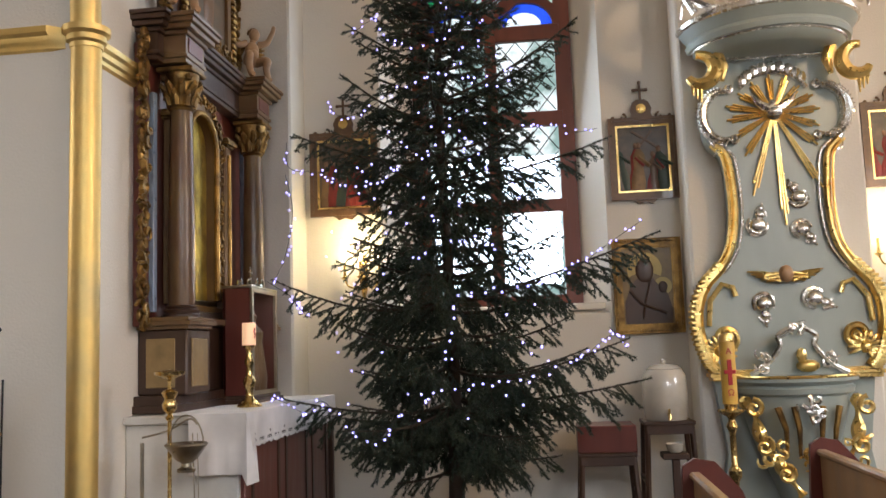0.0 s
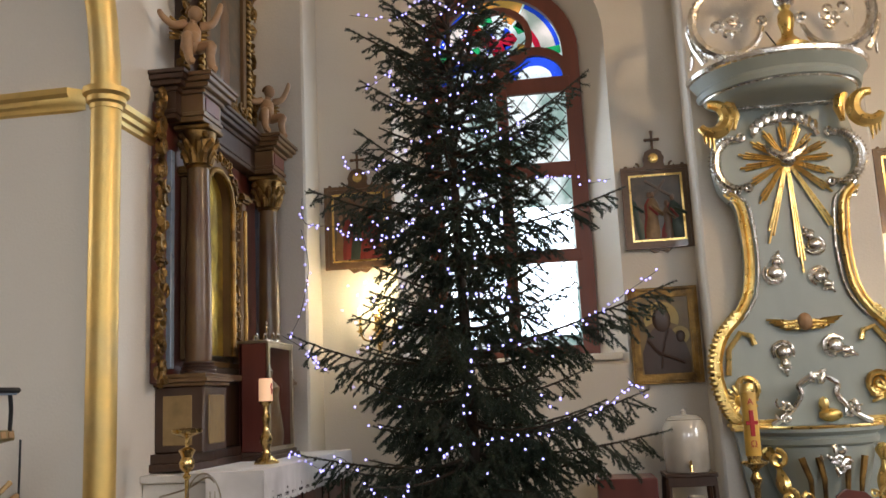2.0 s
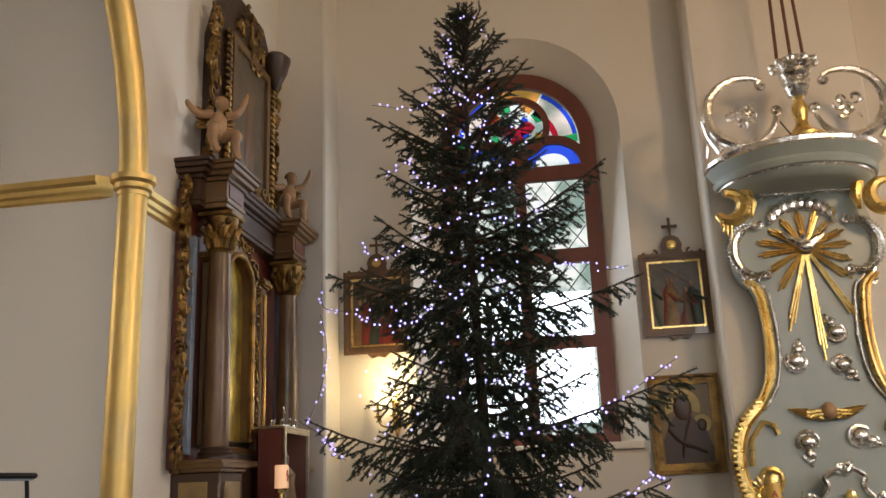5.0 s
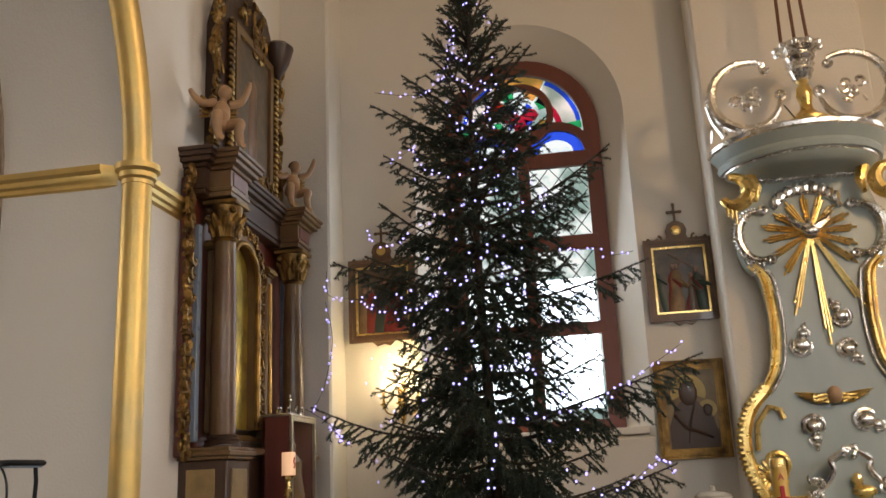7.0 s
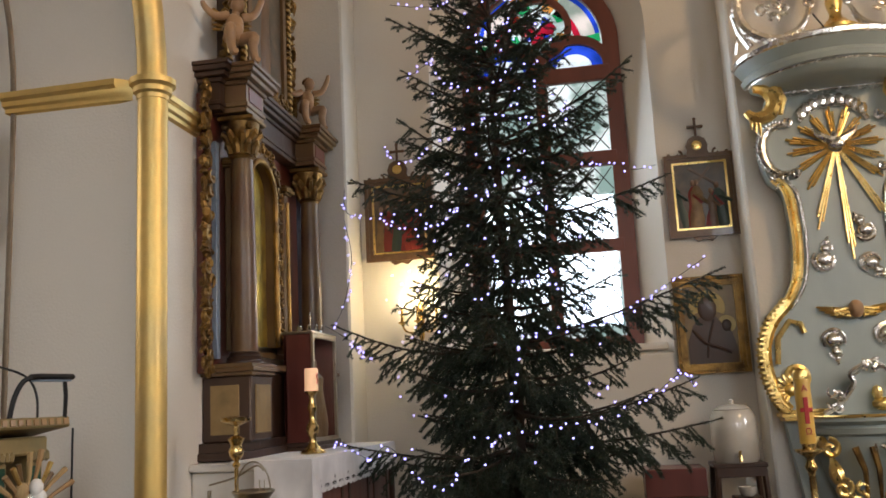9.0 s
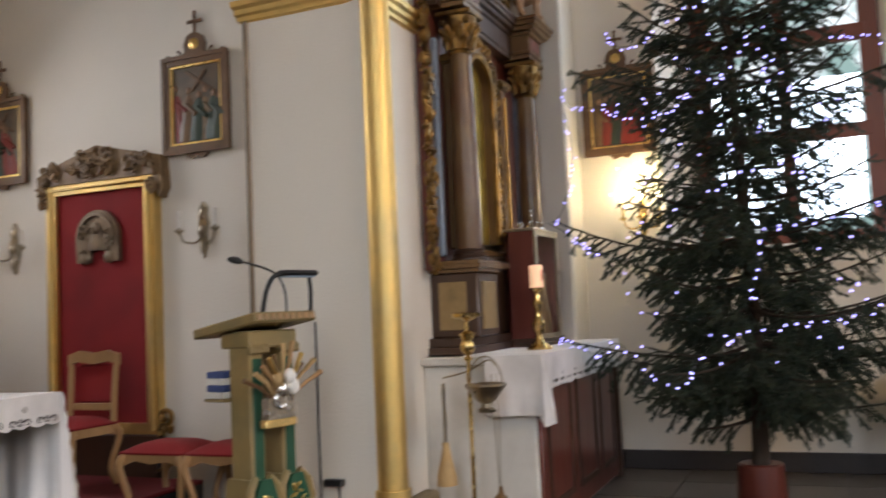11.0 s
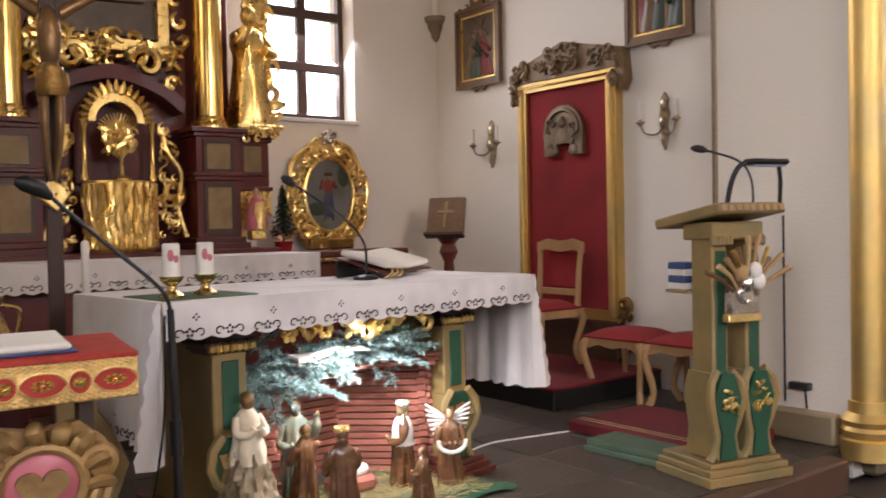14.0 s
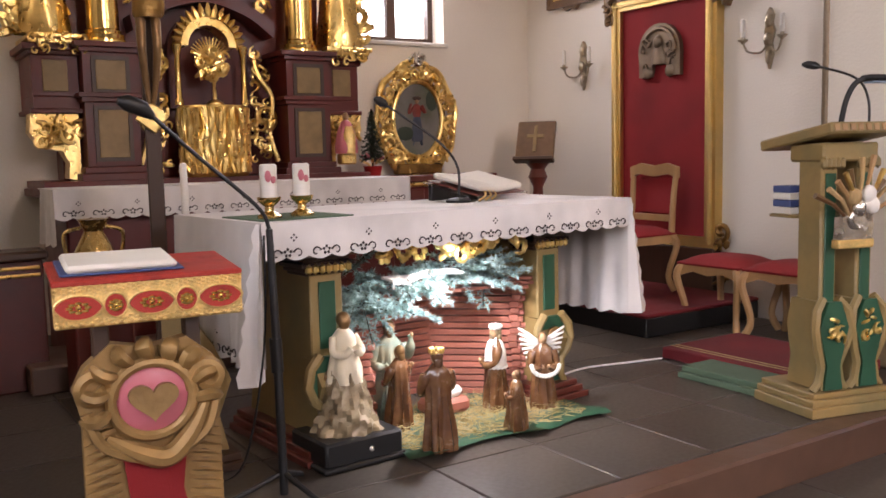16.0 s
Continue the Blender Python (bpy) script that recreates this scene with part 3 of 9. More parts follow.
# ---- nave: window ----
def window_nave():
    w = tagged(new("window_1"), "arched red-brown wooden window with leaded panes and a stained glass head", "window", "", "structure")
    w.empty_display_size = 0.1
    cx, hw, z0, zs, y = -0.445, 0.765, 1.86, 4.80, 8.40
    fr = Mesh()
    inner = [(cx + hw - 0.15, z0 + 0.10)] + arc(cx, zs, hw - 0.15, 0, 180, 24) + [(cx - hw + 0.15, z0 + 0.10)]
    outer = [(cx + hw, z0)] + arc(cx, zs, hw, 0, 180, 24) + [(cx - hw, z0)]
    fr.band(inner, outer, y, y + 0.07, closed=True)
    part("window_frame", fr, WINDOWWOOD, w)
    bars = [(cx - 0.055, z0 + 0.08, cx + 0.055, 4.45), (cx - hw + 0.1, 4.40, cx + hw - 0.1, 4.55), (cx - hw + 0.1, 3.56, cx + hw - 0.1, 3.70), (cx - hw + 0.1, 2.74, cx + hw - 0.1, 2.86)]
    for k, (a, b, c, d) in enumerate(bars):
        part("mullion" if k == 0 else "glazing_bar", Mesh().box(a, y + 0.004 * (k % 2) - 0.01, b, c, y + 0.06, d, 0.008), WINDOWWOOD, w)
    rows = [(1.96, 2.74), (2.86, 3.56), (3.70, 4.40)]
    for sx in (-1, 1):
        xa, xb = sorted((cx + sx * 0.055, cx + sx * (hw - 0.15)))
        for za, zb in rows:
            p = part("pane", Mesh().box(xa, y + 0.03, za, xb, y + 0.034, zb), GLASS, w)
            p.visible_shadow = False
            lead = Mesh()
            n = 4
            step = (xb - xa) / 3.0
            hz = step * 1.25
            k = -6
            while k < 8:
                for s in (1, -1):
                    # one diagonal, cut at the pane's edges
                    pts = []
                    x0 = xa + k * step
                    for q in range(41):
                        u = q / 40 * (zb - za)
                        xx = x0 + s * u * step / hz if s == 1 else x0 + (zb - za) * step / hz - u * step / hz
                        if xa <= xx <= xb:
                            pts.append((xx, y + 0.026, za + u))
                    if len(pts) > 1:
                        lead.tube([pts[0], pts[-1]], 0.006, 4)
                k += 1
            part("lead_came", lead, LEAD, p)
    # stained glass of the head: a rosette, two lower half rounds, corner fields
    head = Mesh()
    rz = 4.98
    head.band(arc(cx, rz, 0.27, 0, 360, 28), arc(cx, rz, 0.335, 0, 360, 28), y - 0.002, y + 0.05)
    for sx in (-1, 1):
        head.band(arc(cx + sx * 0.33, 4.56, 0.275, 0, 180, 16, 0.22), arc(cx + sx * 0.33, 4.56, 0.315, 0, 180, 16, 0.255), y - 0.004, y + 0.046)
    part("tracery", head, WINDOWWOOD, w)

    def glass(kind, outline, d=0.0):
        p = part("pane", Mesh().slab(outline, y + 0.030 + d, y + 0.033 + d), GLASSES[kind], w)
        p.visible_shadow = False

    glass("white", arc(cx, rz, 0.27, 0, 360, 28)[:-1], 0.006)
    for k in range(4):
        a = 90 * k
        petal = [(0, 0), (0.07, 0.07), (0.06, 0.15), (0, 0.19), (-0.06, 0.15), (-0.07, 0.07)]
        c, s = math.cos(radians(a)), math.sin(radians(a))
        glass("white" if k == 0 else "red", [(cx + px * c - pz * s, rz + px * s + pz * c) for px, pz in petal], -0.001 * k)
        a2 = a + 45
        for kind, a0, a1, r0, r1 in (("green", a2 - 32, a2 - 4, 0.20, 0.27), ("orange", a2 + 2, a2 + 30, 0.20, 0.27)):
            glass(kind, arc(cx, rz, r1, a0, a1, 5) + arc(cx, rz, r0, a1, a0, 5), -0.004)
        tip = [(cx + 0.05 * math.cos(radians(a2)), rz + 0.05 * math.sin(radians(a2)))] + arc(cx, rz, 0.15, a2 - 16, a2 + 16, 3)
        glass("blue", tip, -0.006)
    for sx in (-1, 1):
        bx = cx + sx * 0.33
        glass("white", arc(bx, 4.56, 0.17, 0, 180, 12, 0.13), 0.004)
        glass("blue", arc(bx, 4.56, 0.275, 0, 180, 12, 0.22) + arc(bx, 4.56, 0.17, 180, 0, 12, 0.13), 0.002)
        for k in range(5):
            glass("white", arc(bx - 0.2 + 0.1 * k, 4.56, 0.045, 0, 180, 5), -0.002)
        # side fields between rosette and frame
        a0, a1 = (8, 62) if sx > 0 else (172, 118)
        glass("rose", arc(cx, zs, 0.56, a0, a1, 8) + arc(cx, zs, 0.42, a1, a0, 8), 0.008)
        glass("red", arc(cx, zs, 0.42, a0, a1, 8) + arc(cx, zs, 0.36, a1, a0, 8), 0.008)
        glass("blue", arc(cx, zs, 0.605, a0, a1, 8) + arc(cx, zs, 0.56, a1, a0, 8), 0.008)
        glass("green", arc(cx, zs, 0.60, a0 - (8 if sx > 0 else -8), a0, 3) + arc(cx, zs, 0.36, a0, a0 - (8 if sx > 0 else -8), 3), 0.010)
    glass("orange", arc(cx, zs, 0.605, 64, 116, 8) + arc(cx, zs, 0.50, 116, 64, 8), 0.010)
    sp = Mesh().slab([(cx - 0.14, 4.55), (cx + 0.14, 4.55), (cx + 0.06, 4.72), (cx - 0.06, 4.72)], y - 0.006, y + 0.05)
    for sx in (-1, 1):
        sp.band(arc(cx + sx * 0.33, 4.56, 0.31, 0, 180, 16, 0.25), arc(cx + sx * 0.33, 4.56, 0.36, 0, 180, 16, 0.31), y + 0.002, y + 0.048)
    part("spandrel", sp, WINDOWWOOD, w)
    part("window_sill", Mesh().box(cx - 0.95, 8.12, 1.80, cx + 0.95, 8.46, 1.862, 0.01), PLASTER, w)


window_nave()
# bright overcast daylight with bare trees far behind the panes
bd = bpy.data.materials.new("snowy_daylight")
bd.use_nodes = True
nt = bd.node_tree
b = nt.nodes["Principled BSDF"]
nz = nt.nodes.new("ShaderNodeTexNoise")
nz.inputs["Scale"].default_value = 1.1
nz.inputs["Detail"].default_value = 8
rp = nt.nodes.new("ShaderNodeValToRGB")
rp.color_ramp.elements[0].position, rp.color_ramp.elements[0].color = 0.42, (0.22, 0.36, 0.34, 1)
rp.color_ramp.elements[1].position, rp.color_ramp.elements[1].color = 0.58, (0.86, 0.97, 1.0, 1)
cc = nt.nodes.new("ShaderNodeTexCoord")
nt.links.new(cc.outputs["Object"], nz.inputs["Vector"])
nt.links.new(nz.outputs["Fac"], rp.inputs["Fac"])
nt.links.new(rp.outputs["Color"], b.inputs["Emission Color"])
b.inputs["Base Color"].default_value = (0, 0, 0, 1)
b.inputs["Emission Strength"].default_value = 1.15
me = Mesh().add([(-14, 24, -3), (12, 24, -3), (12, 24, 22), (-14, 24, 22)], [(0, 1, 2, 3)])
setting("backdrop", me, bd, "bright winter daylight with pale trees", 0)
me = Mesh().add([(-13, -2, 0), (-13, 12, 0), (-13, 12, 14), (-13, -2, 14)], [(3, 2, 1, 0)])
setting("backdrop_sanctuary", me, DAYLIGHT, "white overcast daylight", 0)


# ---- framed pictures ----
def icon(x, z, y, w, h, label, cross=True, robes=(PICRED, PICGREEN), gilt=GOLD, frame_mat=FRAMEWOOD, kind="", turn=0, seed=1):
    rng = random.Random(seed)
    t = thing("framed_picture", label, "picture", pose(x, y, z, 0, 0, turn), "framed wall pictures")
    f = 0.055
    fr = Mesh()
    o = [(-w / 2, 0), (w / 2, 0), (w / 2, h), (-w / 2, h)]
    i = [(-w / 2 + f, f), (w / 2 - f, f), (w / 2 - f, h - f), (-w / 2 + f, h - f)]
    fr.band(i, o, -0.045, 0.0, closed=True)
    i2 = [(-w / 2 + 0.018, 0.018), (w / 2 - 0.018, 0.018), (w / 2 - 0.018, h - 0.018), (-w / 2 + 0.018, h - 0.018)]
    fr.band([(a * 0.985, b) for a, b in i2], [(a * 1.035, b + (0.012 if b > h / 2 else -0.012)) for a, b in o], -0.058, -0.03, closed=True)
    part("frame", fr, frame_mat, t)
    g = Mesh()
    j = [(-w / 2 + f + 0.018, f + 0.018), (w / 2 - f - 0.018, f + 0.018), (w / 2 - f - 0.018, h - f - 0.018), (-w / 2 + f + 0.018, h - f - 0.018)]
    g.band(j, i, -0.036, -0.01, closed=True)
    part("gilt_fillet", g, gilt, t)
    part("painting", Mesh().box(-w / 2 + f, -0.018, f, w / 2 - f, -0.006, h - f), ICONGROUND if kind == "icon" else CANVAS, t)
    if kind == "icon":
        me = Mesh()
        me.slab([(-0.20, 0.075), (0.20, 0.075), (0.205, 0.20), (0.17, 0.33), (0.10, 0.40), (0.05, 0.47), (-0.09, 0.47), (-0.15, 0.40), (-0.20, 0.26)], -0.024, -0.016)
        me.ball((-0.02, -0.022, h - 0.27), (0.078, 0.012, 0.11), 14).ball((0.13, -0.022, h - 0.42), (0.040, 0.010, 0.052), 12)
        me.tube(smooth([(-0.15, -0.026, 0.36), (-0.06, -0.03, 0.25), (0.06, -0.03, 0.20), (0.15, -0.026, 0.16)]), 0.014, 6).tube(smooth([(0.03, -0.026, 0.45), (-0.02, -0.03, 0.30), (-0.05, -0.028, 0.12)]), 0.010, 6)
        part("figure", me, DARKWOOD, t, "darkened painted figures")
        me = Mesh().band(arc(-0.02, h - 0.26, 0.080, -25, 205, 20), arc(-0.02, h - 0.26, 0.150, -25, 205, 20), -0.021, -0.014)
        me.band(arc(0.13, h - 0.41, 0.042, -60, 240, 16), arc(0.13, h - 0.41, 0.078, -60, 240, 16), -0.023, -0.013)
        part("halo", me, HALO, t)
        bead = Mesh()
        for q in range(34):
            for sx in (-1, 1):
                bead.ball((sx * (w / 2 - 0.012), -0.058, 0.012 + (h - 0.024) * q / 33), (0.010, 0.008, 0.009), 5)
                if q < 24:
                    bead.ball((-w / 2 + 0.012 + (w - 0.024) * q / 23, -0.058, h / 2 + sx * (h / 2 - 0.012)), (0.009, 0.008, 0.010), 5)
        part("frame_carving", bead, OLDGOLD, t)
    else:
        n = 6
        for k in range(n):
            px = -w * 0.29 + w * 0.58 * k / (n - 1) + rng.uniform(-0.03, 0.03)
            ph = h * rng.uniform(0.42, 0.60)
            wd = rng.uniform(0.042, 0.062)
            tilt = rng.uniform(-14, 14)
            mm = pose(px, -0.012 - 0.004 * (k % 3), f + 0.025, 0, tilt, 0)
            me = Mesh().lathe([(wd, 0), (wd * 1.1, ph * 0.2), (wd * 0.75, ph * 0.5), (wd * 0.95, ph * 0.78), (wd * 0.3, ph * 0.95)], (0, 0, 0), 8, mm, squash=0.25)
            me.tube([tuple(mm @ Vector((0, -0.01, ph * 0.75))), tuple(mm @ Vector((wd * 1.6, -0.016, ph * 0.55)))], wd * 0.3, 5)
            part("relief_figure", me, rng.choice((robes[0], robes[1], FRAMEWOOD, robes[1], robes[0], CARVED)), t)
            part("relief_head", Mesh().ball((0, -0.006, ph + 0.01), (0.021, 0.010, 0.028), 8, mm), PICSKIN, t)
        if cross:
            me = Mesh().box(-0.14, -0.03, -0.012, 0.14, -0.02, 0.012, 0.002, pose(0.02, 0, h * 0.74, 0, 35, 0)).box(-0.10, -0.031, -0.012, 0.10, -0.021, 0.012, 0.002, pose(0.02, 0, h * 0.74, 0, -50, 0))
            part("relief_cross", me, FRAMEWOOD, t)
    if cross:
        me = Mesh()
        crest = [(-0.10, h + 0.005), (0.10, h + 0.005), (0.085, h + 0.05), (0.095, h + 0.09), (0.07, h + 0.15), (0.03, h + 0.175), (-0.03, h + 0.175), (-0.07, h + 0.15), (-0.095, h + 0.09), (-0.085, h + 0.05)]
        me.slab(crest, -0.045, -0.01)
        for sx in (-1, 1):
            me.tube(xz(spiral(sx * 0.16, h + 0.02, 0.035, 0.01, 90, 90 + sx * 300, 10), -0.03), 0.010, 6)
            me.ball((sx * (w / 2 - 0.04), -0.03, h + 0.02), 0.018, 8)
        me.slab([(-0.11, -0.008), (-0.06, -0.05), (0, -0.03), (0.06, -0.05), (0.11, -0.008)], -0.04, -0.01)
        part("crest", me, frame_mat, t)
        me = Mesh().box(-0.011, -0.038, h + 0.17, 0.011, -0.018, h + 0.335, 0.003).box(-0.055, -0.038, h + 0.255, 0.055, -0.018, h + 0.277, 0.003)
        for bx, bz in ((0, 0.335), (-0.055, 0.266), (0.055, 0.266)):
            me.ball((bx, -0.028, h + bz), (0.018, 0.012, 0.018), 6)
        part("cross", me, frame_mat, t)
        part("number_plaque", Mesh().ball((0, -0.046, h + 0.09), (0.045, 0.008, 0.045), 12), gilt, t, "small gilded round plaque")
    return t


STATION = "carved station relief in a dark wooden frame with cross"
icon(0.90, 2.76, WALL_Y - 0.002, 0.58, 0.72, STATION, seed=2)
icon(-1.82, 2.76, WALL_Y - 0.002, 0.62, 0.76, STATION, seed=3)
icon(3.06, 2.76, WALL_Y - 0.002, 0.58, 0.72, STATION, seed=4)
icon(0.87, 1.58, WALL_Y - 0.002, 0.575, 0.81, "dark icon of mother and child in a beaded gilt frame", False, gilt=OLDGOLD, frame_mat=OLDGOLD, kind="icon")
icon(-6.47, 2.64, SANCT_Y - 0.002, 0.58, 0.70, STATION, seed=5)
icon(-4.46, 2.70, SANCT_Y - 0.002, 0.58, 0.72, STATION, seed=6)


# ---- wall sconces ----
def sconce(x, y, z, lit, label):
    t = thing("wall_sconce", label, "wall lamp", pose(x, y, z), "wall sconces")
    metal = BRASS if lit else PEWTER
    me = Mesh().slab([(0, -0.20), (0.03, -0.10), (0.018, -0.02), (0.04, 0.06), (0.02, 0.12), (0.03, 0.17), (0, 0.22), (-0.03, 0.17), (-0.02, 0.12), (-0.04, 0.06), (-0.018, -0.02), (-0.03, -0.10)], -0.03, 0)
    me.ball((0, -0.035, 0.13), (0.028, 0.02, 0.05), 8).ball((0, -0.04, 0.0), (0.035, 0.025, 0.05), 8).ball((0, -0.035, -0.12), (0.022, 0.018, 0.05), 8)
    part("backplate", me, metal, t)
    for dx, dy in ((-0.16, -0.10), (0.16, -0.10), (0, -0.17)):
        if not lit and dx == 0:
            continue
        arm = part("arm", Mesh().tube(smooth([(0, -0.03, -0.01), (dx * 0.35, dy * 0.4, -0.08), (dx * 0.8, dy * 0.9, -0.07), (dx, dy, 0.0)]), 0.008, 8), metal, t)
        part("drip_pan", Mesh().lathe([(0.008, -0.02), (0.014, -0.01), (0.034, 0.004), (0.036, 0.012), (0.015, 0.012), (0.015, 0.035)], (dx, dy, 0), 14), metal, arm)
        part("candle_sleeve", Mesh().lathe([(0.012 if lit else 0.017, 0.03), (0.012 if lit else 0.016, 0.15), (0.006, 0.155)], (dx, dy, 0), 12), WHITEWAX if not lit else metal, arm)
        if lit:
            o = part("bulb", Mesh().ball((dx, dy, 0.185), (0.017, 0.017, 0.04), 10), BULB, arm)
            o.visible_shadow = False
    return t


sconce(-1.66, WALL_Y, 2.16, True, "lit brass three-armed wall sconce with glowing candle bulbs")
sconce(2.95, WALL_Y, 2.16, True, "lit brass three-armed wall sconce with glowing candle bulbs")
sconce(-6.33, SANCT_Y, 2.09, False, "unlit dull grey metal wall sconce with white candles")
sconce(-4.43, SANCT_Y, 2.10, False, "unlit dull grey metal wall sconce with white candles")


# ---- spruce tree ----
TX, TY, TTOP = -0.73, 6.70, 5.36


COUNT = [0]


def needles(V, F, p0, p1, rng, per=250, ln=0.023, wd=0.0066):
    """Needles all round a twig from p0 to p1."""
    d = p1 - p0
    L = float(np.linalg.norm(d))
    n = max(int(L * per), 3)
    d = d / L
    t = rng.random(n)
    base = p0 + np.outer(t * L, d)
    a = rng.normal(size=(n, 3))
    a -= np.outer(a @ d, d)
    a /= np.linalg.norm(a, axis=1)[:, None]
    tip = base + (a * 0.85 + d * 0.65) * (ln * rng.uniform(0.7, 1.2, n))[:, None]
    s = np.cross(tip - base, rng.normal(size=(n, 3)))
    s /= np.linalg.norm(s, axis=1)[:, None]
    k = COUNT[0]
    COUNT[0] += 3 * n
    V.append(np.stack([base - s * wd / 2, base + s * wd / 2, tip], 1).reshape(-1, 3))
    F.append(k + np.arange(3 * n).reshape(-1, 3))


def spruce():
    rng = np.random.default_rng(7)
    t = thing("christmas_tree", "tall dark green spruce tree with strings of white lights", "tree", pose(TX, TY, 0))
    trunk = [(0.02 * math.sin(z * 1.3), 0.015 * math.sin(z * 2.1), z) for z in np.linspace(0.12, TTOP, 30)]
    part("trunk", Mesh().tube(trunk, [0.055 * (1 - i / 30) + 0.006 for i in range(30)], 10), BARK, t)
    V, F = [], []
    wood = Mesh()
    up = np.array([0.0, 0.0, 1.0])

    def brush(p0, p1):
        needles(V, F, p0, p1, rng, 640, 0.019, 0.0066)

    def twig(p0, way, tl, hang):
        """A side shoot that bends down a little, with shorter shoots in herringbone."""
        mid = p0 + way * tl * 0.5 - up * hang * tl * 0.10
        tip = p0 + way * tl - up * hang * tl * 0.22
        wood.tube([tuple(p0), tuple(mid), tuple(tip)], [0.0042, 0.0034, 0.002], 3)
        brush(p0, mid)
        brush(mid, tip)
        q, s2 = 0.075, 1
        while q < tl * 0.88:
            u = q / tl
            b0 = p0 + (mid - p0) * (2 * u) if u < 0.5 else mid + (tip - mid) * (2 * u - 1)
            sl = (0.035 + 0.42 * (tl - q)) * rng.uniform(0.7, 1.15)
            w2 = way * 0.78 + np.cross(way, up) * s2 * 0.62 - up * rng.uniform(0.1, 0.8) * hang
            w2 /= np.linalg.norm(w2)
            brush(b0, b0 + w2 * min(sl, 0.14))
            s2 = -s2
            q += 0.040 * rng.uniform(0.8, 1.3)

    def branch(z, ang, L, dz, sag):
        """A bough from the trunk at height z to a tip dz higher; sag: how far its middle hangs."""
        ca, sa = math.cos(ang), math.sin(ang)
        if sa > 0.2:
            L = min(L, 1.15 / max(sa, 0.85))
        steps = max(int(L / 0.06), 5)
        ph = rng.uniform(0, 6.28)
        pts = []
        for i in range(steps + 1):
            u = i / steps
            w = 0.025 * L * math.sin(u * 5 + ph)
            pts.append(np.array([ca * L * u - sa * w, sa * L * u + ca * w, z + dz * u ** 1.15 - sag * L * math.sin(math.pi * u ** 0.9)]))
        wood.tube([tuple(p) for p in pts], [0.012 * (1 - i / (steps + 1)) + 0.0028 for i in range(steps + 1)], 5)
        side = np.array([-sa, ca, 0.0])
        s = 1 if rng.random() < 0.5 else -1
        for i in range(steps):
            u = (i + 0.5) / steps
            d = pts[i + 1] - pts[i]
            d = d / np.linalg.norm(d)
            if u > 0.15:
                brush(pts[i], pts[i + 1])
            if u < 0.10 or u > 0.93:
                continue
            for k in range(2):
                s = -s
                if rng.random() < 0.16:
                    continue
                tl = min((0.07 + 0.36 * L * (1 - u) ** 0.75 * min(1, 0.45 + 2.2 * u)) * rng.uniform(0.65, 1.12), 0.44)
                hang = float(np.interp(z, [1.0, 3.0, 4.3, 5.2], [1.25, 1.0, 0.55, 0.15]))
                way = d * 0.72 + side * s * rng.uniform(0.35, 0.8) - up * rng.uniform(0.05, 0.85) * hang
                way /= np.linalg.norm(way)
                twig(pts[i] + (pts[i + 1] - pts[i]) * rng.random(), way, tl, hang)

    # long single boughs: height at the trunk, bearing, reach, rise of the tip, sag
    for z, a, L, dz, sag in ((1.86, 182, 1.34, 0.20, 0.10), (1.84, -4, 1.56, 0.44, 0.02), (1.06, 186, 1.26, 0.11, 0.05), (1.12, -6, 1.44, 0.12, 0.04), (1.18, -22, 1.36, 0.34, 0.02), (2.92, 183, 1.16, 0.26, 0.07), (2.72, -5, 1.26, 0.28, 0.03), (3.62, 185, 0.72, 0.40, 0.03), (3.22, 178, 0.75, 0.26, 0.05), (4.02, 184, 0.80, 0.44, 0.02), (4.30, 180, 0.56, 0.42, 0.0), (3.38, -4, 1.06, 0.55, 0.04), (3.22, -12, 0.86, 0.30, 0.05), (3.86, -6, 0.60, 0.35, 0.02), (4.55, -8, 0.44, 0.32, 0.0), (4.74, 183, 0.36, 0.32, 0.0), (4.86, -4, 0.34, 0.25, 0.0), (1.0, -62, 1.25, -0.05, 0.05), (1.05, -118, 1.2, -0.05, 0.05), (0.80, 200, 0.80, -0.02, 0.04), (0.72, -12, 0.80, 0.0, 0.05), (0.62, 215, 0.45, -0.06, 0.05)):
        branch(z, radians(a), L, dz, sag)
    whorls = [0.86, 1.10, 1.34, 1.58, 1.82, 2.06, 2.28, 2.50, 2.72, 2.94, 3.16, 3.38, 3.60, 3.80, 4.00, 4.20, 4.38, 4.56, 4.73, 4.88, 5.02, 5.14, 5.24]
    for z in whorls:
        L = float(np.interp(z, [0.8, 1.1, 1.4, 1.9, 2.4, 3.0, 3.6, 4.2, 4.7, 5.0, 5.24], [0.66, 0.98, 1.02, 0.94, 0.84, 0.84, 0.70, 0.58, 0.36, 0.24, 0.11]))
        n = 9 if z < 3.2 else 8 if z < 4.3 else 6
        off = rng.uniform(0, 6.28)
        for k in range(n):
            rise = float(np.interp(z, [0.8, 1.6, 2.8, 3.8, 4.6, 5.3], [-0.06, 0.08, 0.26, 0.46, 0.78, 1.15])) + rng.uniform(-0.07, 0.07)
            l2 = L * rng.uniform(0.72, 1.08)
            branch(z + rng.uniform(-0.06, 0.06), off + k * 6.283 / n + rng.uniform(-0.35, 0.35), l2, rise * l2, float(np.interp(z, [1, 3, 4.4], [0.09, 0.06, 0.0])))
    needles(V, F, np.array([0, 0, 4.9]), np.array([0, 0, TTOP + 0.03]), rng, 900, 0.02, 0.005)
    part("branch_wood", wood, BARK, t, angle=0)
    me = bpy.data.meshes.new("crown")
    vv, ff = np.concatenate(V), np.concatenate(F)
    me.vertices.add(len(vv))
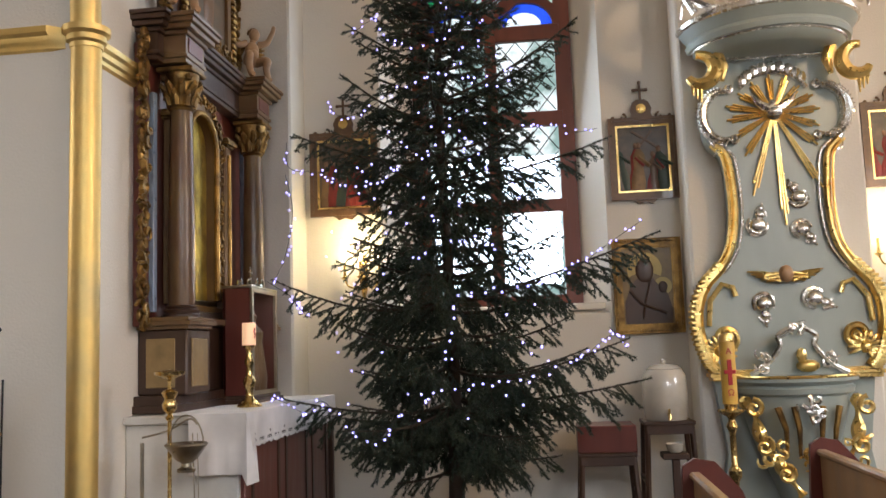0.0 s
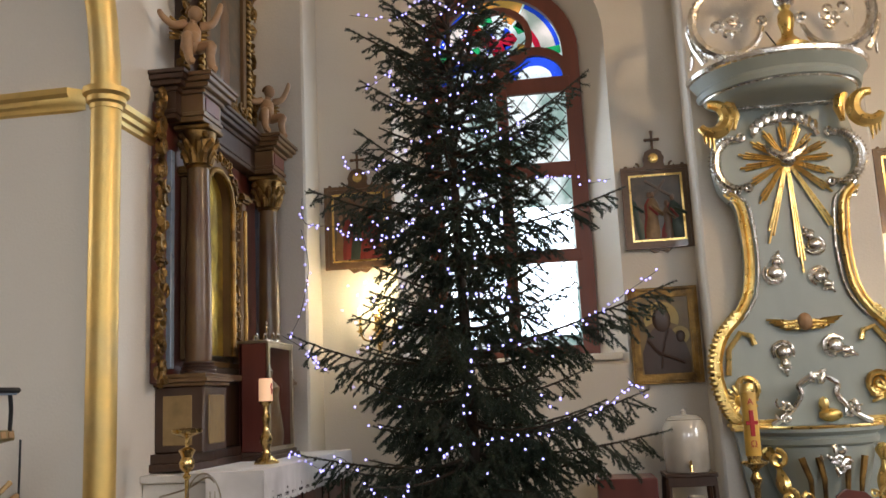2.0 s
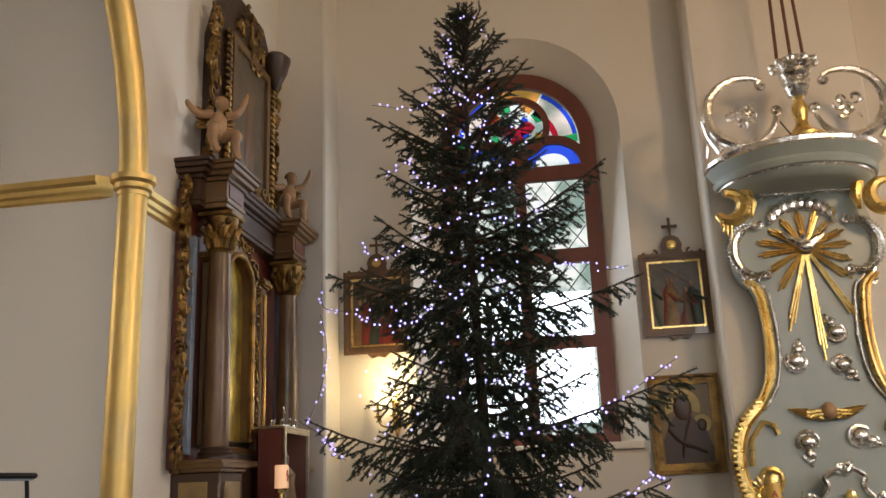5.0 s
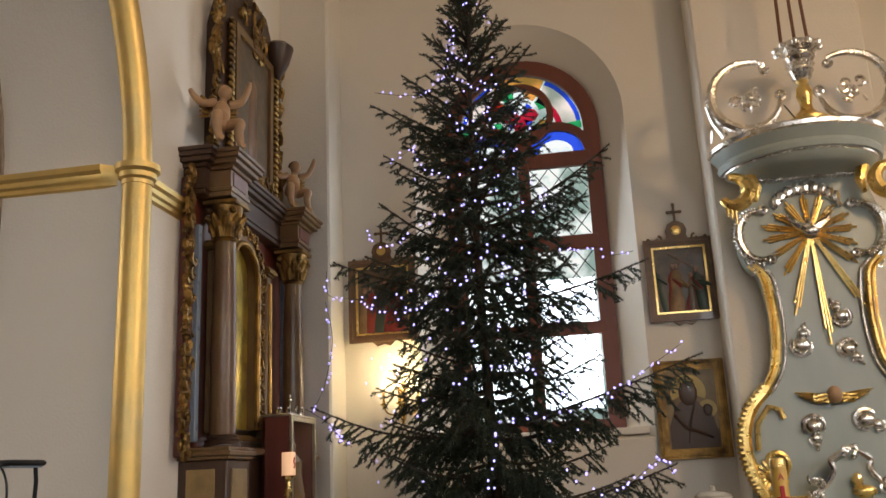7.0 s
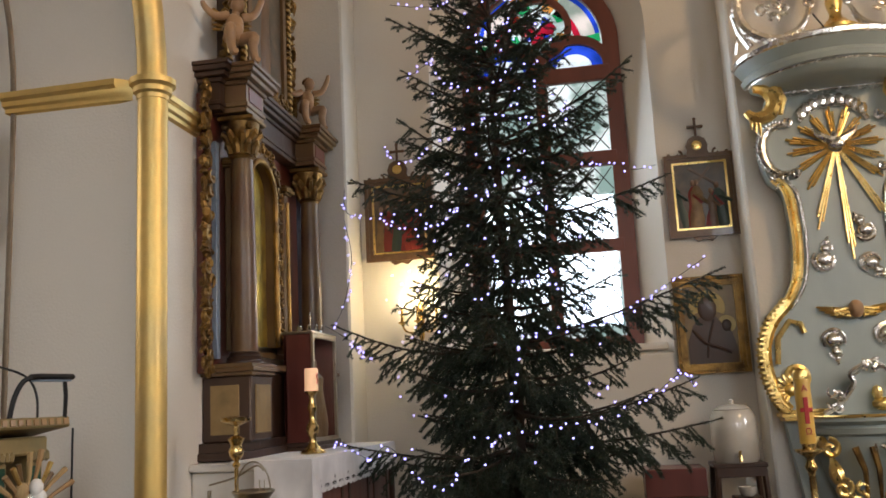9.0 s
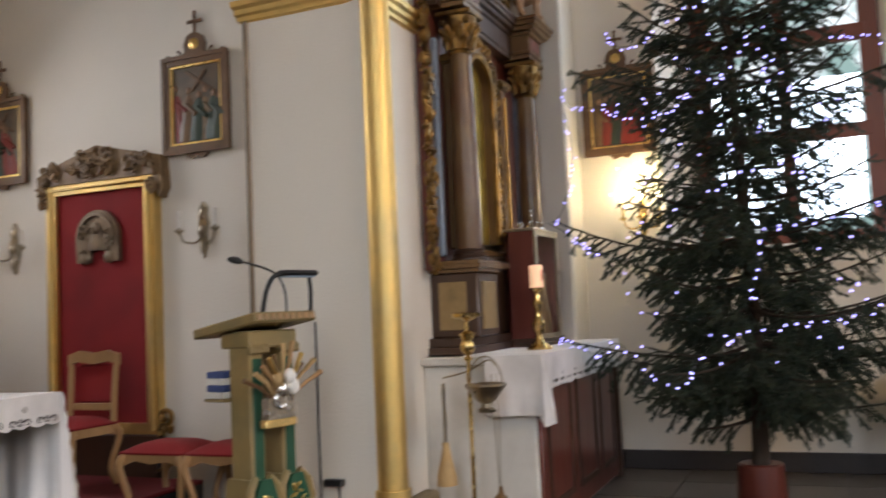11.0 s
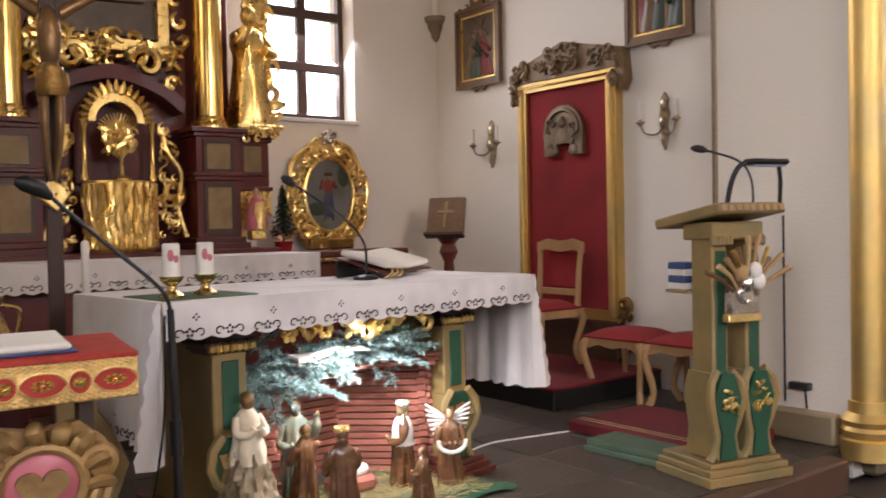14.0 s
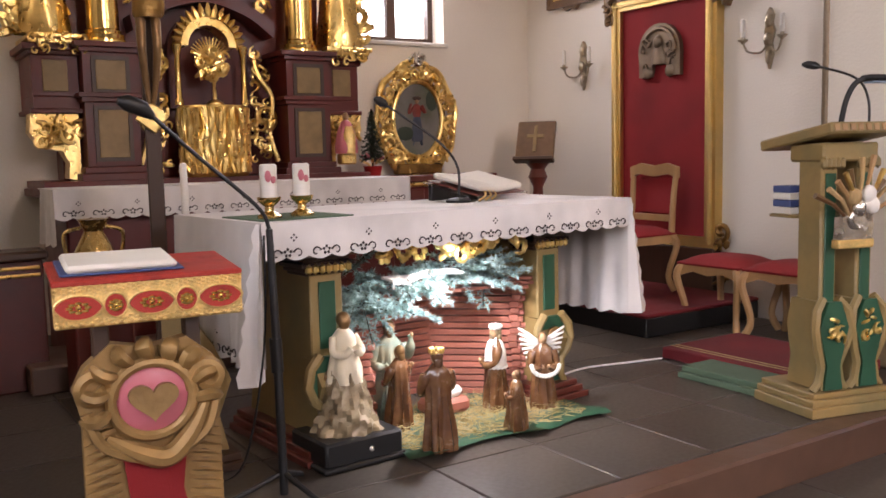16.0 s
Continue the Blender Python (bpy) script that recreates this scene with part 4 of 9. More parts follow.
    me.vertices.foreach_set("co", vv.astype(np.float32).ravel())
    me.loops.add(ff.size)
    me.loops.foreach_set("vertex_index", ff.astype(np.int32).ravel())
    me.polygons.add(len(ff))
    me.polygons.foreach_set("loop_start", np.arange(0, ff.size, 3, dtype=np.int32))
    me.materials.append(NEEDLE)
    me.update(calc_edges=True)
    part("crown", me, None, t, "dense dark green needles")
    part("stand", Mesh().lathe([(0.16, 0), (0.17, 0.02), (0.15, 0.30), (0.135, 0.31), (0.06, 0.30)], (0, 0, 0), 18), REDWOOD, t, "red-brown tub")


spruce()


def lights():
    """Strings of small white lamps laid over the boughs; x and z of the bends as seen from the nave."""
    t = thing("light_string", "string of small white lamps on a thin dark wire", "light string", None, "tree lights")
    runs = [
        [(-2.08, 1.18), (-1.85, 1.16), (-1.60, 1.10), (-1.45, 1.18), (-1.20, 0.96), (-1.05, 0.95), (-0.95, 1.10)],
        [(-0.95, 1.22), (-0.62, 1.22), (-0.40, 1.26), (-0.10, 1.28), (0.20, 1.40), (0.45, 1.55), (0.55, 1.45), (0.42, 1.60)],
        [(-2.10, 2.05), (-1.90, 1.92), (-1.70, 1.80), (-1.55, 1.72)],
        [(-0.68, 1.36), (-0.62, 1.58), (-0.56, 1.80), (-0.40, 1.84), (-0.10, 1.88), (0.20, 2.0), (0.45, 2.2), (0.70, 2.36)],
        [(-1.92, 3.10), (-1.90, 2.90), (-1.60, 2.80), (-1.35, 2.65), (-1.05, 2.62), (-0.95, 2.72)],
        [(-1.93, 2.85), (-1.88, 2.55), (-1.95, 2.20), (-2.05, 2.02)],
        [(0.42, 3.06), (0.25, 3.04), (0.12, 3.10), (-0.10, 3.00)],
        [(-0.85, 2.05), (-0.70, 2.15), (-0.45, 2.20), (-0.30, 2.12), (-0.38, 2.25)],
        [(-1.60, 3.40), (-1.45, 3.22), (-1.20, 3.20), (-0.90, 3.32), (-0.60, 3.35), (-0.25, 3.30), (-0.18, 3.5)],
        [(-1.42, 3.90), (-1.15, 3.92), (-1.05, 3.70), (-0.80, 3.60), (-0.55, 3.72)],
        [(-1.50, 4.55), (-1.28, 4.50), (-1.05, 4.42), (-0.85, 4.50), (-0.68, 4.40), (-0.50, 4.32)],
        [(-0.95, 5.10), (-0.80, 5.00), (-0.85, 4.75), (-0.70, 4.60)],
        [(-0.78, 5.30), (-0.70, 5.22), (-0.62, 5.18), (-0.45, 4.95)],
        [(-0.95, 2.90), (-0.75, 2.80), (-0.55, 2.95), (-0.40, 2.75)],
        [(-0.88, 4.15), (-0.70, 4.05), (-0.52, 4.18)],
    ]
    rng = random.Random(5)
    wire = Mesh()
    bulb = Mesh().ball((0, 0, 0), 0.0080, 8).data("lamp_bulb", LEDWHITE)
    for run in runs:
        pts = []
        for x, z in run:
            r = float(np.interp(z, [0.9, 2.1, 3.2, 4.3, 5.3], [1.25, 1.15, 0.80, 0.50, 0.08]))
            dx = x - TX
            y = TY - math.sqrt(max(r * r * 0.75 - dx * dx * 0.75, 0.004)) * rng.uniform(0.85, 1.05) - 0.05
            pts.append((x, y, z))
        line = smooth(pts, 8)
        wire.tube(line, 0.0022, 4)
        gone, need = 0.0, 0.05
        for a, c in zip(line, line[1:]):
            gone += (c - a).length
            if gone > need:
                gone, need = 0, rng.uniform(0.022, 0.075)
                o = part("lamp_bulb", bulb, None, t)
                o.matrix_basis = Matrix.Translation(c + Vector((rng.uniform(-0.022, 0.022), rng.uniform(-0.02, 0.02), rng.uniform(-0.025, 0.022))))
    for _ in range(120):
        z = rng.uniform(1.0, 5.0)
        r = float(np.interp(z, [0.9, 2.1, 3.2, 4.3, 5.3], [1.10, 1.0, 0.80, 0.48, 0.10])) * rng.uniform(0.60, 1.0)
        a = radians(rng.uniform(-165, -15))
        o = part("lamp_bulb", bulb, None, t)
        o.matrix_basis = pose(TX + r * math.cos(a), TY + r * math.sin(a), z)
    part("wire", wire, BLACK, t, angle=0)


lights()


# ---- side altar ----
def capital(me, x, y, z, r, rng, h=0.22):
    me.lathe([(r * 0.9, 0), (r * 1.0, 0.01), (r * 1.05, h * 0.5), (r * 1.5, h * 0.9), (r * 1.5, h)], (x, y, z), 14)
    for ring, (zz, n, out) in enumerate(((0.30, 8, 1.15), (0.62, 8, 1.35))):
        for k in range(n):
            a = 2 * math.pi * (k + 0.5 * ring) / n
            px, py = x + r * out * math.cos(a), y + r * out * math.sin(a)
            me.tube([(x + r * math.cos(a), y + r * math.sin(a), z + h * (zz - 0.28)), (px, py, z + h * (zz - 0.05)), (px + r * 0.35 * math.cos(a), py + r * 0.35 * math.sin(a), z + h * (zz + 0.08)), (px + r * 0.42 * math.cos(a), py + r * 0.42 * math.sin(a), z + h * (zz - 0.04))], [r * 0.30, r * 0.34, r * 0.26, r * 0.10], 6)
    for k in range(4):
        a = math.pi * (0.25 + 0.5 * k)
        me.ball((x + r * 1.55 * math.cos(a), y + r * 1.55 * math.sin(a), z + h * 0.84), r * 0.36, 8)
    me.box(x - r * 1.6, y - r * 1.6, z + h, x + r * 1.6, y + r * 1.6, z + h + 0.035, 0.008)
    return me


def stepped(me, x0, x1, y0, y1, z, profile):
    """A moulded band as one shell: steps of (projection, height) on the front and both ends."""
    v, f = [], []
    for out, h in profile:
        e = min(0.004, h * 0.2)
        for zz, o in ((z, out - e), (z + e, out), (z + h - e, out), (z + h, out - e)):
            v += [(x0 - o, y0 - o, zz), (x1 + o, y0 - o, zz), (x1 + o, y1, zz), (x0 - o, y1, zz)]
        z += h
    n = len(v) // 4
    for i in range(n - 1):
        f += [(4 * i + k, 4 * i + (k + 1) % 4, 4 * i + 4 + (k + 1) % 4, 4 * i + 4 + k) for k in range(4)]
    return me.add(v, f + [(3, 2, 1, 0), (4 * n - 4, 4 * n - 3, 4 * n - 2, 4 * n - 1)])


def side_altar():
    rng = random.Random(11)
    t = thing("side_altar_retable", "dark wooden baroque side altar with carved gilding and columns", "altar", TOEAST)
    W = 2.68
    # pedestal zone
    part("plinth", stepped(Mesh(), 5.66, 7.54, 2.42, W, 1.14, [(0.03, 0.05), (0.01, 0.06)]), DARKWOOD, t)
    for c in (5.90, 7.38):
        me = Mesh().box(c - 0.20, 2.34, 1.25, c + 0.20, W, 1.68, 0.012)
        ped = part("pedestal", me, DARKWOOD, t)
        part("panel", Mesh().box(c - 0.13, 2.328, 1.30, c + 0.13, 2.345, 1.62, 0.006), TAN, ped)
        part("panel", Mesh().box(c - 0.205, 2.42, 1.30, c - 0.195, 2.62, 1.62, 0.004), TAN, ped)
        part("cap_moulding", stepped(Mesh(), c - 0.20, c + 0.20, 2.34, W, 1.68, [(0.015, 0.025), (0.035, 0.03), (0.02, 0.025)]), COLUMNWOOD, ped)
    part("predella", Mesh().box(6.08, 2.46, 1.25, 7.20, W, 1.72, 0.01), DARKWOOD, t)
    for k in range(4):
        part("altar_step", Mesh().box(6.10 + 0.03 * k, 2.40 + 0.06 * k, 1.72 + 0.05 * k, 7.18 - 0.03 * k, W, 1.77 + 0.05 * k, 0.008), (COLUMNWOOD, PEWTER)[k % 2], t)
    part("backboard", Mesh().box(5.62, 2.62, 1.7, 7.58, W, 3.62, 0.01), REDWOOD, t)
    # columns
    for c in (5.90, 7.38):
        col = part("column", Mesh().lathe([(0.088, 0), (0.090, 0.05), (0.088, 0.5), (0.080, 1.0), (0.074, 1.36)], (c, 2.46, 1.84), 22), COLUMNWOOD, t)
        part("column_base", Mesh().lathe([(0.125, 0), (0.125, 0.02), (0.115, 0.03), (0.12, 0.05), (0.10, 0.06), (0.105, 0.075), (0.09, 0.085)], (c, 2.46, 1.76), 22), DARKWOOD, col)
        part("necking", Mesh().lathe([(0.078, 0), (0.088, 0.015), (0.078, 0.03)], (c, 2.46, 3.19), 22), OLDGOLD, col)
        part("capital", capital(Mesh(), c, 2.46, 3.22, 0.082, rng, 0.23), OLDGOLD, col, "carved gilded leaf capital")
    # blue-grey strips beside the columns
    for a, b2 in ((5.735, 5.79), (7.50, 7.54)):
        part("painted_strip", Mesh().box(a, 2.585, 1.80, b2, 2.625, 3.30, 0.004), GREYBLUE, t, "blue-grey painted strip")
    # arched picture with carved frame
    cx, hw, zs = 6.45, 0.27, 3.06
    inner = [(cx + hw, 1.92)] + arc(cx, zs, hw, 0, 180, 20) + [(cx - hw, 1.92)]
    outer = [(cx + hw + 0.10, 1.92)] + arc(cx, zs, hw + 0.10, 0, 180, 20) + [(cx - hw - 0.10, 1.92)]
    part("picture", Mesh().slab(inner, 2.612, 2.619), YELLOWICON, t, "tarnished golden altar picture")
    part("arched_frame", Mesh().band(inner, outer, 2.53, 2.62), COLUMNWOOD, t)
    part("frame_bead", Mesh().tube([(x, 2.525, z) for x, z in inner], 0.022, 8), OLDGOLD, t)
    fol = Mesh()
    for x, z in outer[::1]:
        foliage(fol, x - 0.03, z - 0.03, x + 0.03, z + 0.03, 2.53, 0.035, 3, rng)
    for z in np.arange(1.95, 3.0, 0.07):
        for s in (-1, 1):
            foliage(fol, cx + s * (hw + 0.07) - 0.02, z, cx + s * (hw + 0.07) + 0.02, z + 0.06, 2.53, 0.032, 2, rng)
    part("arch_carving", fol, OLDGOLD, t)
    for s in (-1, 1):
        px = cx + s * 0.45
        part("pilaster", Mesh().box(px - 0.055, 2.50, 1.86, px + 0.055, 2.62, 3.18, 0.012), COLUMNWOOD, t)
        part("pilaster_fluting", Mesh().tube([(px, 2.495, 1.92), (px, 2.495, 3.10)], 0.020, 8), OLDGOLD, t)
        part("impost", stepped(Mesh(), px - 0.06, px + 0.06, 2.49, 2.62, 3.16, [(0.01, 0.02), (0.03, 0.03), (0.015, 0.025)]), OLDGOLD, t)
    # carved wings at the ends
    for x0, s in ((5.62, -1), (7.58, 1)):
        fol = Mesh()
        z = 1.70
        while z < 3.50:
            sw = 0.06 + 0.03 * math.sin(z * 4.5)
            fol.tube([(a, 2.60, b2) for a, b2 in spiral(x0 + s * 0.03, z + 0.09, sw, 0.015, 90 - s * 60, 90 + s * 330, 14)], [0.012 + 0.016 * math.sin(math.pi * k / 14) for k in range(15)], 6)
            foliage(fol, x0 - 0.03 + s * 0.03, z, x0 + 0.03 + s * 0.03, z + 0.16, 2.62, 0.05, 5, rng, 0.06)
            z += 0.15
        part("carved_wing", fol, OLDGOLD, t, "carved gilded scroll wing")
    # entablature, with blocks over the columns
    ent = [(0.0, 0.035), (0.012, 0.03), (0.0, 0.13), (0.02, 0.03), (0.06, 0.035), (0.085, 0.035), (0.10, 0.03)]
    part("entablature", stepped(Mesh(), 5.66, 7.54, 2.52, W, 3.50, ent), DARKWOOD, t)
    for c in (5.90, 7.38):
        part("entablature_block", stepped(Mesh(), c - 0.16, c + 0.16, 2.36, W, 3.495, ent), COLUMNWOOD, t)
        part("frieze_panel", Mesh().box(c - 0.12, 2.353, 3.575, c + 0.12, 2.366, 3.68, 0.004), REDWOOD, t)
    # upper storey
    part("upper_board", Mesh().slab([(5.98, 3.82), (7.26, 3.82), (7.26, 5.0), (7.12, 5.35), (6.95, 5.55), (6.30, 5.55), (6.12, 5.35), (5.98, 5.0)], 2.56, W), DARKWOOD, t)
    part("upper_picture", Mesh().box(6.27, 2.545, 3.98, 6.97, 2.565, 5.05, 0.004), CANVAS, t, "darkened upper altar picture")
    me = Mesh().lathe([(0.10, 0), (0.12, 0.2), (0.09, 0.5), (0.10, 0.62), (0.04, 0.7)], (6.62, 2.548, 4.1), 10, squash=0.15)
    part("painted_figure", me, FRAMEWOOD, t)
    fr = Mesh().band([(6.27, 3.98), (6.97, 3.98), (6.97, 5.05), (6.27, 5.05)], [(6.20, 3.91), (7.04, 3.91), (7.04, 5.12), (6.20, 5.12)], 2.52, 2.56, True)
    part("upper_frame", fr, COLUMNWOOD, t)
    tw = Mesh()
    for x in (6.12, 7.12):
        for k in range(22):
            tw.ball((0, 0, 0), (0.045, 0.03, 0.026), 8, pose(x, 2.53, 3.92 + 0.055 * k, 0, 25, 0))
    part("twisted_carving", tw, OLDGOLD, t)
    for s in (-1, 1):
        fol = Mesh()
        for k in range(11):
            z = 3.95 + 0.13 * k
            foliage(fol, 6.62 + s * 0.70 - 0.05, z, 6.62 + s * 0.70 + 0.05, z + 0.12, 2.60, 0.06, 4, rng, 0.06)
        part("upper_wing", fol, OLDGOLD, t)
    fol = Mesh()
    foliage(fol, 6.3, 3.84, 6.95, 3.97, 2.50, 0.045, 30, rng)
    foliage(fol, 6.3, 5.05, 6.95, 5.5, 2.55, 0.06, 30, rng)
    part("crest_carving", fol, OLDGOLD, t)
    part("finial_bracket", Mesh().lathe([(0.02, 0), (0.10, 0.15), (0.14, 0.3), (0.10, 0.34)], (7.10, 2.50, 5.02), 12), DARKWOOD, t)


side_altar()


def statue_putto(name, m, label, s=1.0, raised=1):
    """A seated child figure with spread arms, dark curls and small gilded wings."""
    me = Mesh()
    me.ball((0, 0, 0.30), (0.074, 0.062, 0.10), 14).ball((0, 0.01, 0.205), (0.088, 0.078, 0.075), 14).ball((0, -0.035, 0.25), (0.060, 0.045, 0.065), 12)
    me.ball((0.02, -0.02, 0.465), (0.056, 0.060, 0.066), 14).tube([(0, 0, 0.36), (0.015, -0.01, 0.43)], 0.032, 8)
    for side, knee, foot in ((-1, (-0.085, -0.15, 0.21), (-0.07, -0.17, 0.0)), (1, (0.11, -0.13, 0.17), (0.12, -0.14, -0.03))):
        line = smooth([(side * 0.045, 0, 0.18), knee, (knee[0] * 0.95, knee[1] * 0.95, 0.09), foot, (foot[0], foot[1] - 0.05, foot[2] - 0.005)])
        me.tube(line, [0.050 - 0.0011 * k for k in range(len(line))], 9)
    for line in (smooth([(0.065, 0, 0.375), (0.15, -0.03, 0.40), (0.20, -0.05, 0.50 if raised else 0.30), (0.215, -0.06, 0.56 if raised else 0.24)]), smooth([(-0.065, 0, 0.375), (-0.16, -0.04, 0.33), (-0.24, -0.06, 0.36), (-0.28, -0.07, 0.40)])):
        me.tube(line, [0.036 - 0.0008 * k for k in range(len(line))], 9)
        me.ball(tuple(line[-1]), (0.022, 0.020, 0.026), 8)
    flesh = len(me.f)
    rng = random.Random(4)
    for _ in range(30):
        a, e = rng.uniform(0, 6.28), rng.uniform(0.1, 1.5)
        me.ball((0.02 + 0.05 * math.cos(a) * math.cos(e), 0.008 + 0.05 * math.sin(a) * math.cos(e), 0.475 + 0.055 * math.sin(e)), 0.021, 7)
    hair = len(me.f)
    for sd in (-1, 1):
        for k in range(5):
            me.ball((0, 0, 0), (0.085 - 0.008 * k, 0.012, 0.020), 6, pose(sd * (0.10 + 0.004 * k), 0.07, 0.40 - 0.032 * k, 0, -sd * (38 - 12 * k), 0))
    me.v = [(x * s, y * s, z * s) for x, y, z in me.v]
    o = fixture(name, me, SKIN, label, "statue", "altar statues", angle=60)
    o.data.materials.append(BRONZE)
    o.data.materials.append(OLDGOLD)
    for p in o.data.polygons:
        p.material_index = 0 if p.index < flesh else 1 if p.index < hair else 2
    o.matrix_world = m
    return o


statue_putto("cherub_statue", pose(-2.44, 5.74, 3.87, 0, 0, 42), "painted wooden cherub statue seated on the altar cornice", 0.88)
statue_putto("cherub_statue", pose(-2.45, 7.36, 3.87, 0, 0, 40), "painted wooden cherub statue seated on the altar cornice", 0.85, 1)


def altar_table():
    t = thing("side_altar_table", "masonry altar table with a dark red panelled front", "altar table")
    part("body", Mesh().box(EAST_X, 5.54, 0, -1.94, 7.70, 1.08, 0.01), SIDEWHITE, t)
    part("front_panel", Mesh().box(-1.945, 5.58, 0.03, -1.915, 7.66, 1.04, 0.006), REDWOOD, t)
    for a, b2 in ((5.70, 6.28), (6.42, 6.98), (7.12, 7.58)):
        part("panel_moulding", Mesh().band([(a + 0.04, 0.20), (b2 - 0.04, 0.20), (b2 - 0.04, 0.92), (a + 0.04, 0.92)], [(a, 0.16), (b2, 0.16), (b2, 0.96), (a, 0.96)], 1.905, 1.917, True, TOEAST), DARKWOOD, t)
    part("table_top", Mesh().box(EAST_X, 5.50, 1.08, -1.89, 7.72, 1.13, 0.008), SIDEWHITE, t)
    part("corner_post", Mesh().box(-1.95, 7.70, 0, -1.89, 7.76, 1.06, 0.008), DARKWOOD, t)


altar_table()


def scalloped(x0, x1, ztop, zbot, n, y, rng, wave=0.006, scallop=0.02):
    """A hanging cloth edge in local x and z with a scalloped hem."""
    me = Mesh()
    cols, rows = n * 6, 6
    v = []
    for i in range(cols + 1):
        x = x0 + (x1 - x0) * i / cols
        hem = zbot - scallop * abs(math.sin(math.pi * n * i / cols))
        for j in range(rows + 1):
            u = j / rows
            v.append((x, y - 0.004 - wave * u * (1 + math.sin(x * 23) + 0.6 * math.sin(x * 57 + 1)), ztop + (hem - ztop) * u))
    f = [(i * (rows + 1) + j, (i + 1) * (rows + 1) + j, (i + 1) * (rows + 1) + j + 1, i * (rows + 1) + j + 1) for i in range(cols) for j in range(rows)]
    me.add(v, f)
    me.add([(a, b2 + 0.004, c) for a, b2, c in v], [q[::-1] for q in f])
    return me


def eyelet_shades(x0, x1, z, n, y, s=0.012):
    """Dark shapes for shaded cutwork holes along a hem: curled stems with small petals."""
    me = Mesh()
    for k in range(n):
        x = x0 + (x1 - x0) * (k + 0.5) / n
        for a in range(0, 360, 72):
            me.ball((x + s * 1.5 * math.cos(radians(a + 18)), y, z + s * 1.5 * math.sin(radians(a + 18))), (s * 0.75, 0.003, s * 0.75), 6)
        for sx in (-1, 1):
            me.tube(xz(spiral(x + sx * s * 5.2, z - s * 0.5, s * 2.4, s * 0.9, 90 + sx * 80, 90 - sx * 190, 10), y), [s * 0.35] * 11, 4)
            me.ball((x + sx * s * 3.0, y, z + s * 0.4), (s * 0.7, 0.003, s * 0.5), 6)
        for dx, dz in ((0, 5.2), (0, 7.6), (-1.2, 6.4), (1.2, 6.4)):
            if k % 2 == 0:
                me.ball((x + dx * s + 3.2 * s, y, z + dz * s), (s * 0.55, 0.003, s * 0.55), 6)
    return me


rngc = random.Random(3)
t = thing("side_altar_cloth", "white linen altar cloth with a lace hem", "altar cloth")
part("cloth_top", Mesh().box(-2.40, 5.485, 1.132, -1.872, 7.735, 1.140, 0.003), LINEN, t)
part("side_drop", scalloped(-2.24, -1.872, 1.138, 0.77, 2, 5.488, rngc, 0.012, 0.004), LINEN, t)
part("front_drop", scalloped(5.50, 7.72, 1.138, 0.935, 26, 1.872, rngc, 0.006, 0.018), LINEN, t, "lace-edged front drop", TOEAST)
part("cutwork", eyelet_shades(5.52, 7.70, 0.96, 14, 1.858, 0.006), EYELETSHADE, t, "", TOEAST)
part("corner_fold", Mesh().add([(-1.872, 5.50, 1.137), (-1.868, 5.62, 1.137), (-1.80, 5.52, 0.72), (-1.86, 5.47, 0.70), (-1.90, 5.485, 0.77)], [(0, 1, 2), (0, 2, 3), (0, 3, 4)]), LINEN, t)

# glazed shrine on the altar
t = thing("statue_case", "small glazed wooden case with a draped statuette on the altar", "display case")
part("case_back", Mesh().box(-2.42, 6.55, 1.20, -2.40, 7.15, 2.00), REDWOOD, t)
for y in (6.55, 7.13):
    part("case_side", Mesh().box(-2.42, y, 1.20, -2.20, y + 0.02, 2.00, 0.004), REDWOOD, t)
part("case_base", stepped(Mesh(), 6.52, 7.18, 2.18, 2.44, 1.14, [(0.02, 0.03), (0.0, 0.03)]), DARKWOOD, t, "", TOEAST)
part("case_top", Mesh().box(-2.43, 6.54, 2.00, -2.19, 7.16, 2.02, 0.004), PEWTER, t)
p = part("pane", Mesh().box(-2.206, 6.57, 1.21, -2.202, 7.13, 1.99), GLASS, t)
p.visible_shadow = False
part("glazing_frame", Mesh().band([(6.59, 1.23), (7.11, 1.23), (7.11, 1.97), (6.59, 1.97)], [(6.55, 1.20), (7.15, 1.20), (7.15, 2.00), (6.55, 2.00)], 2.19, 2.21, True, TOEAST), PEWTER, t)
part("statuette", Mesh().lathe([(0.12, 0), (0.13, 0.1), (0.09, 0.38), (0.10, 0.45), (0.04, 0.52), (0.05, 0.58), (0.02, 0.63)], (-2.31, 6.85, 1.22), 12), COLUMNWOOD, t)
cr = Mesh().lathe([(0.10, 0), (0.10, 0.02)], (-2.31, 6.86, 2.022), 14)
for k in range(9):
    a = 2 * math.pi * k / 9
    cr.ball((-2.31 + 0.095 * math.cos(a), 6.86 + 0.095 * math.sin(a), 2.06), (0.014, 0.014, 0.03), 6)
cr.box(-2.315, 6.857, 2.05, -2.305, 6.863, 2.19).box(-2.315, 6.83, 2.14, -2.305, 6.89, 2.15)
part("crown", cr, SILVER, t, "small silver crown with cross")


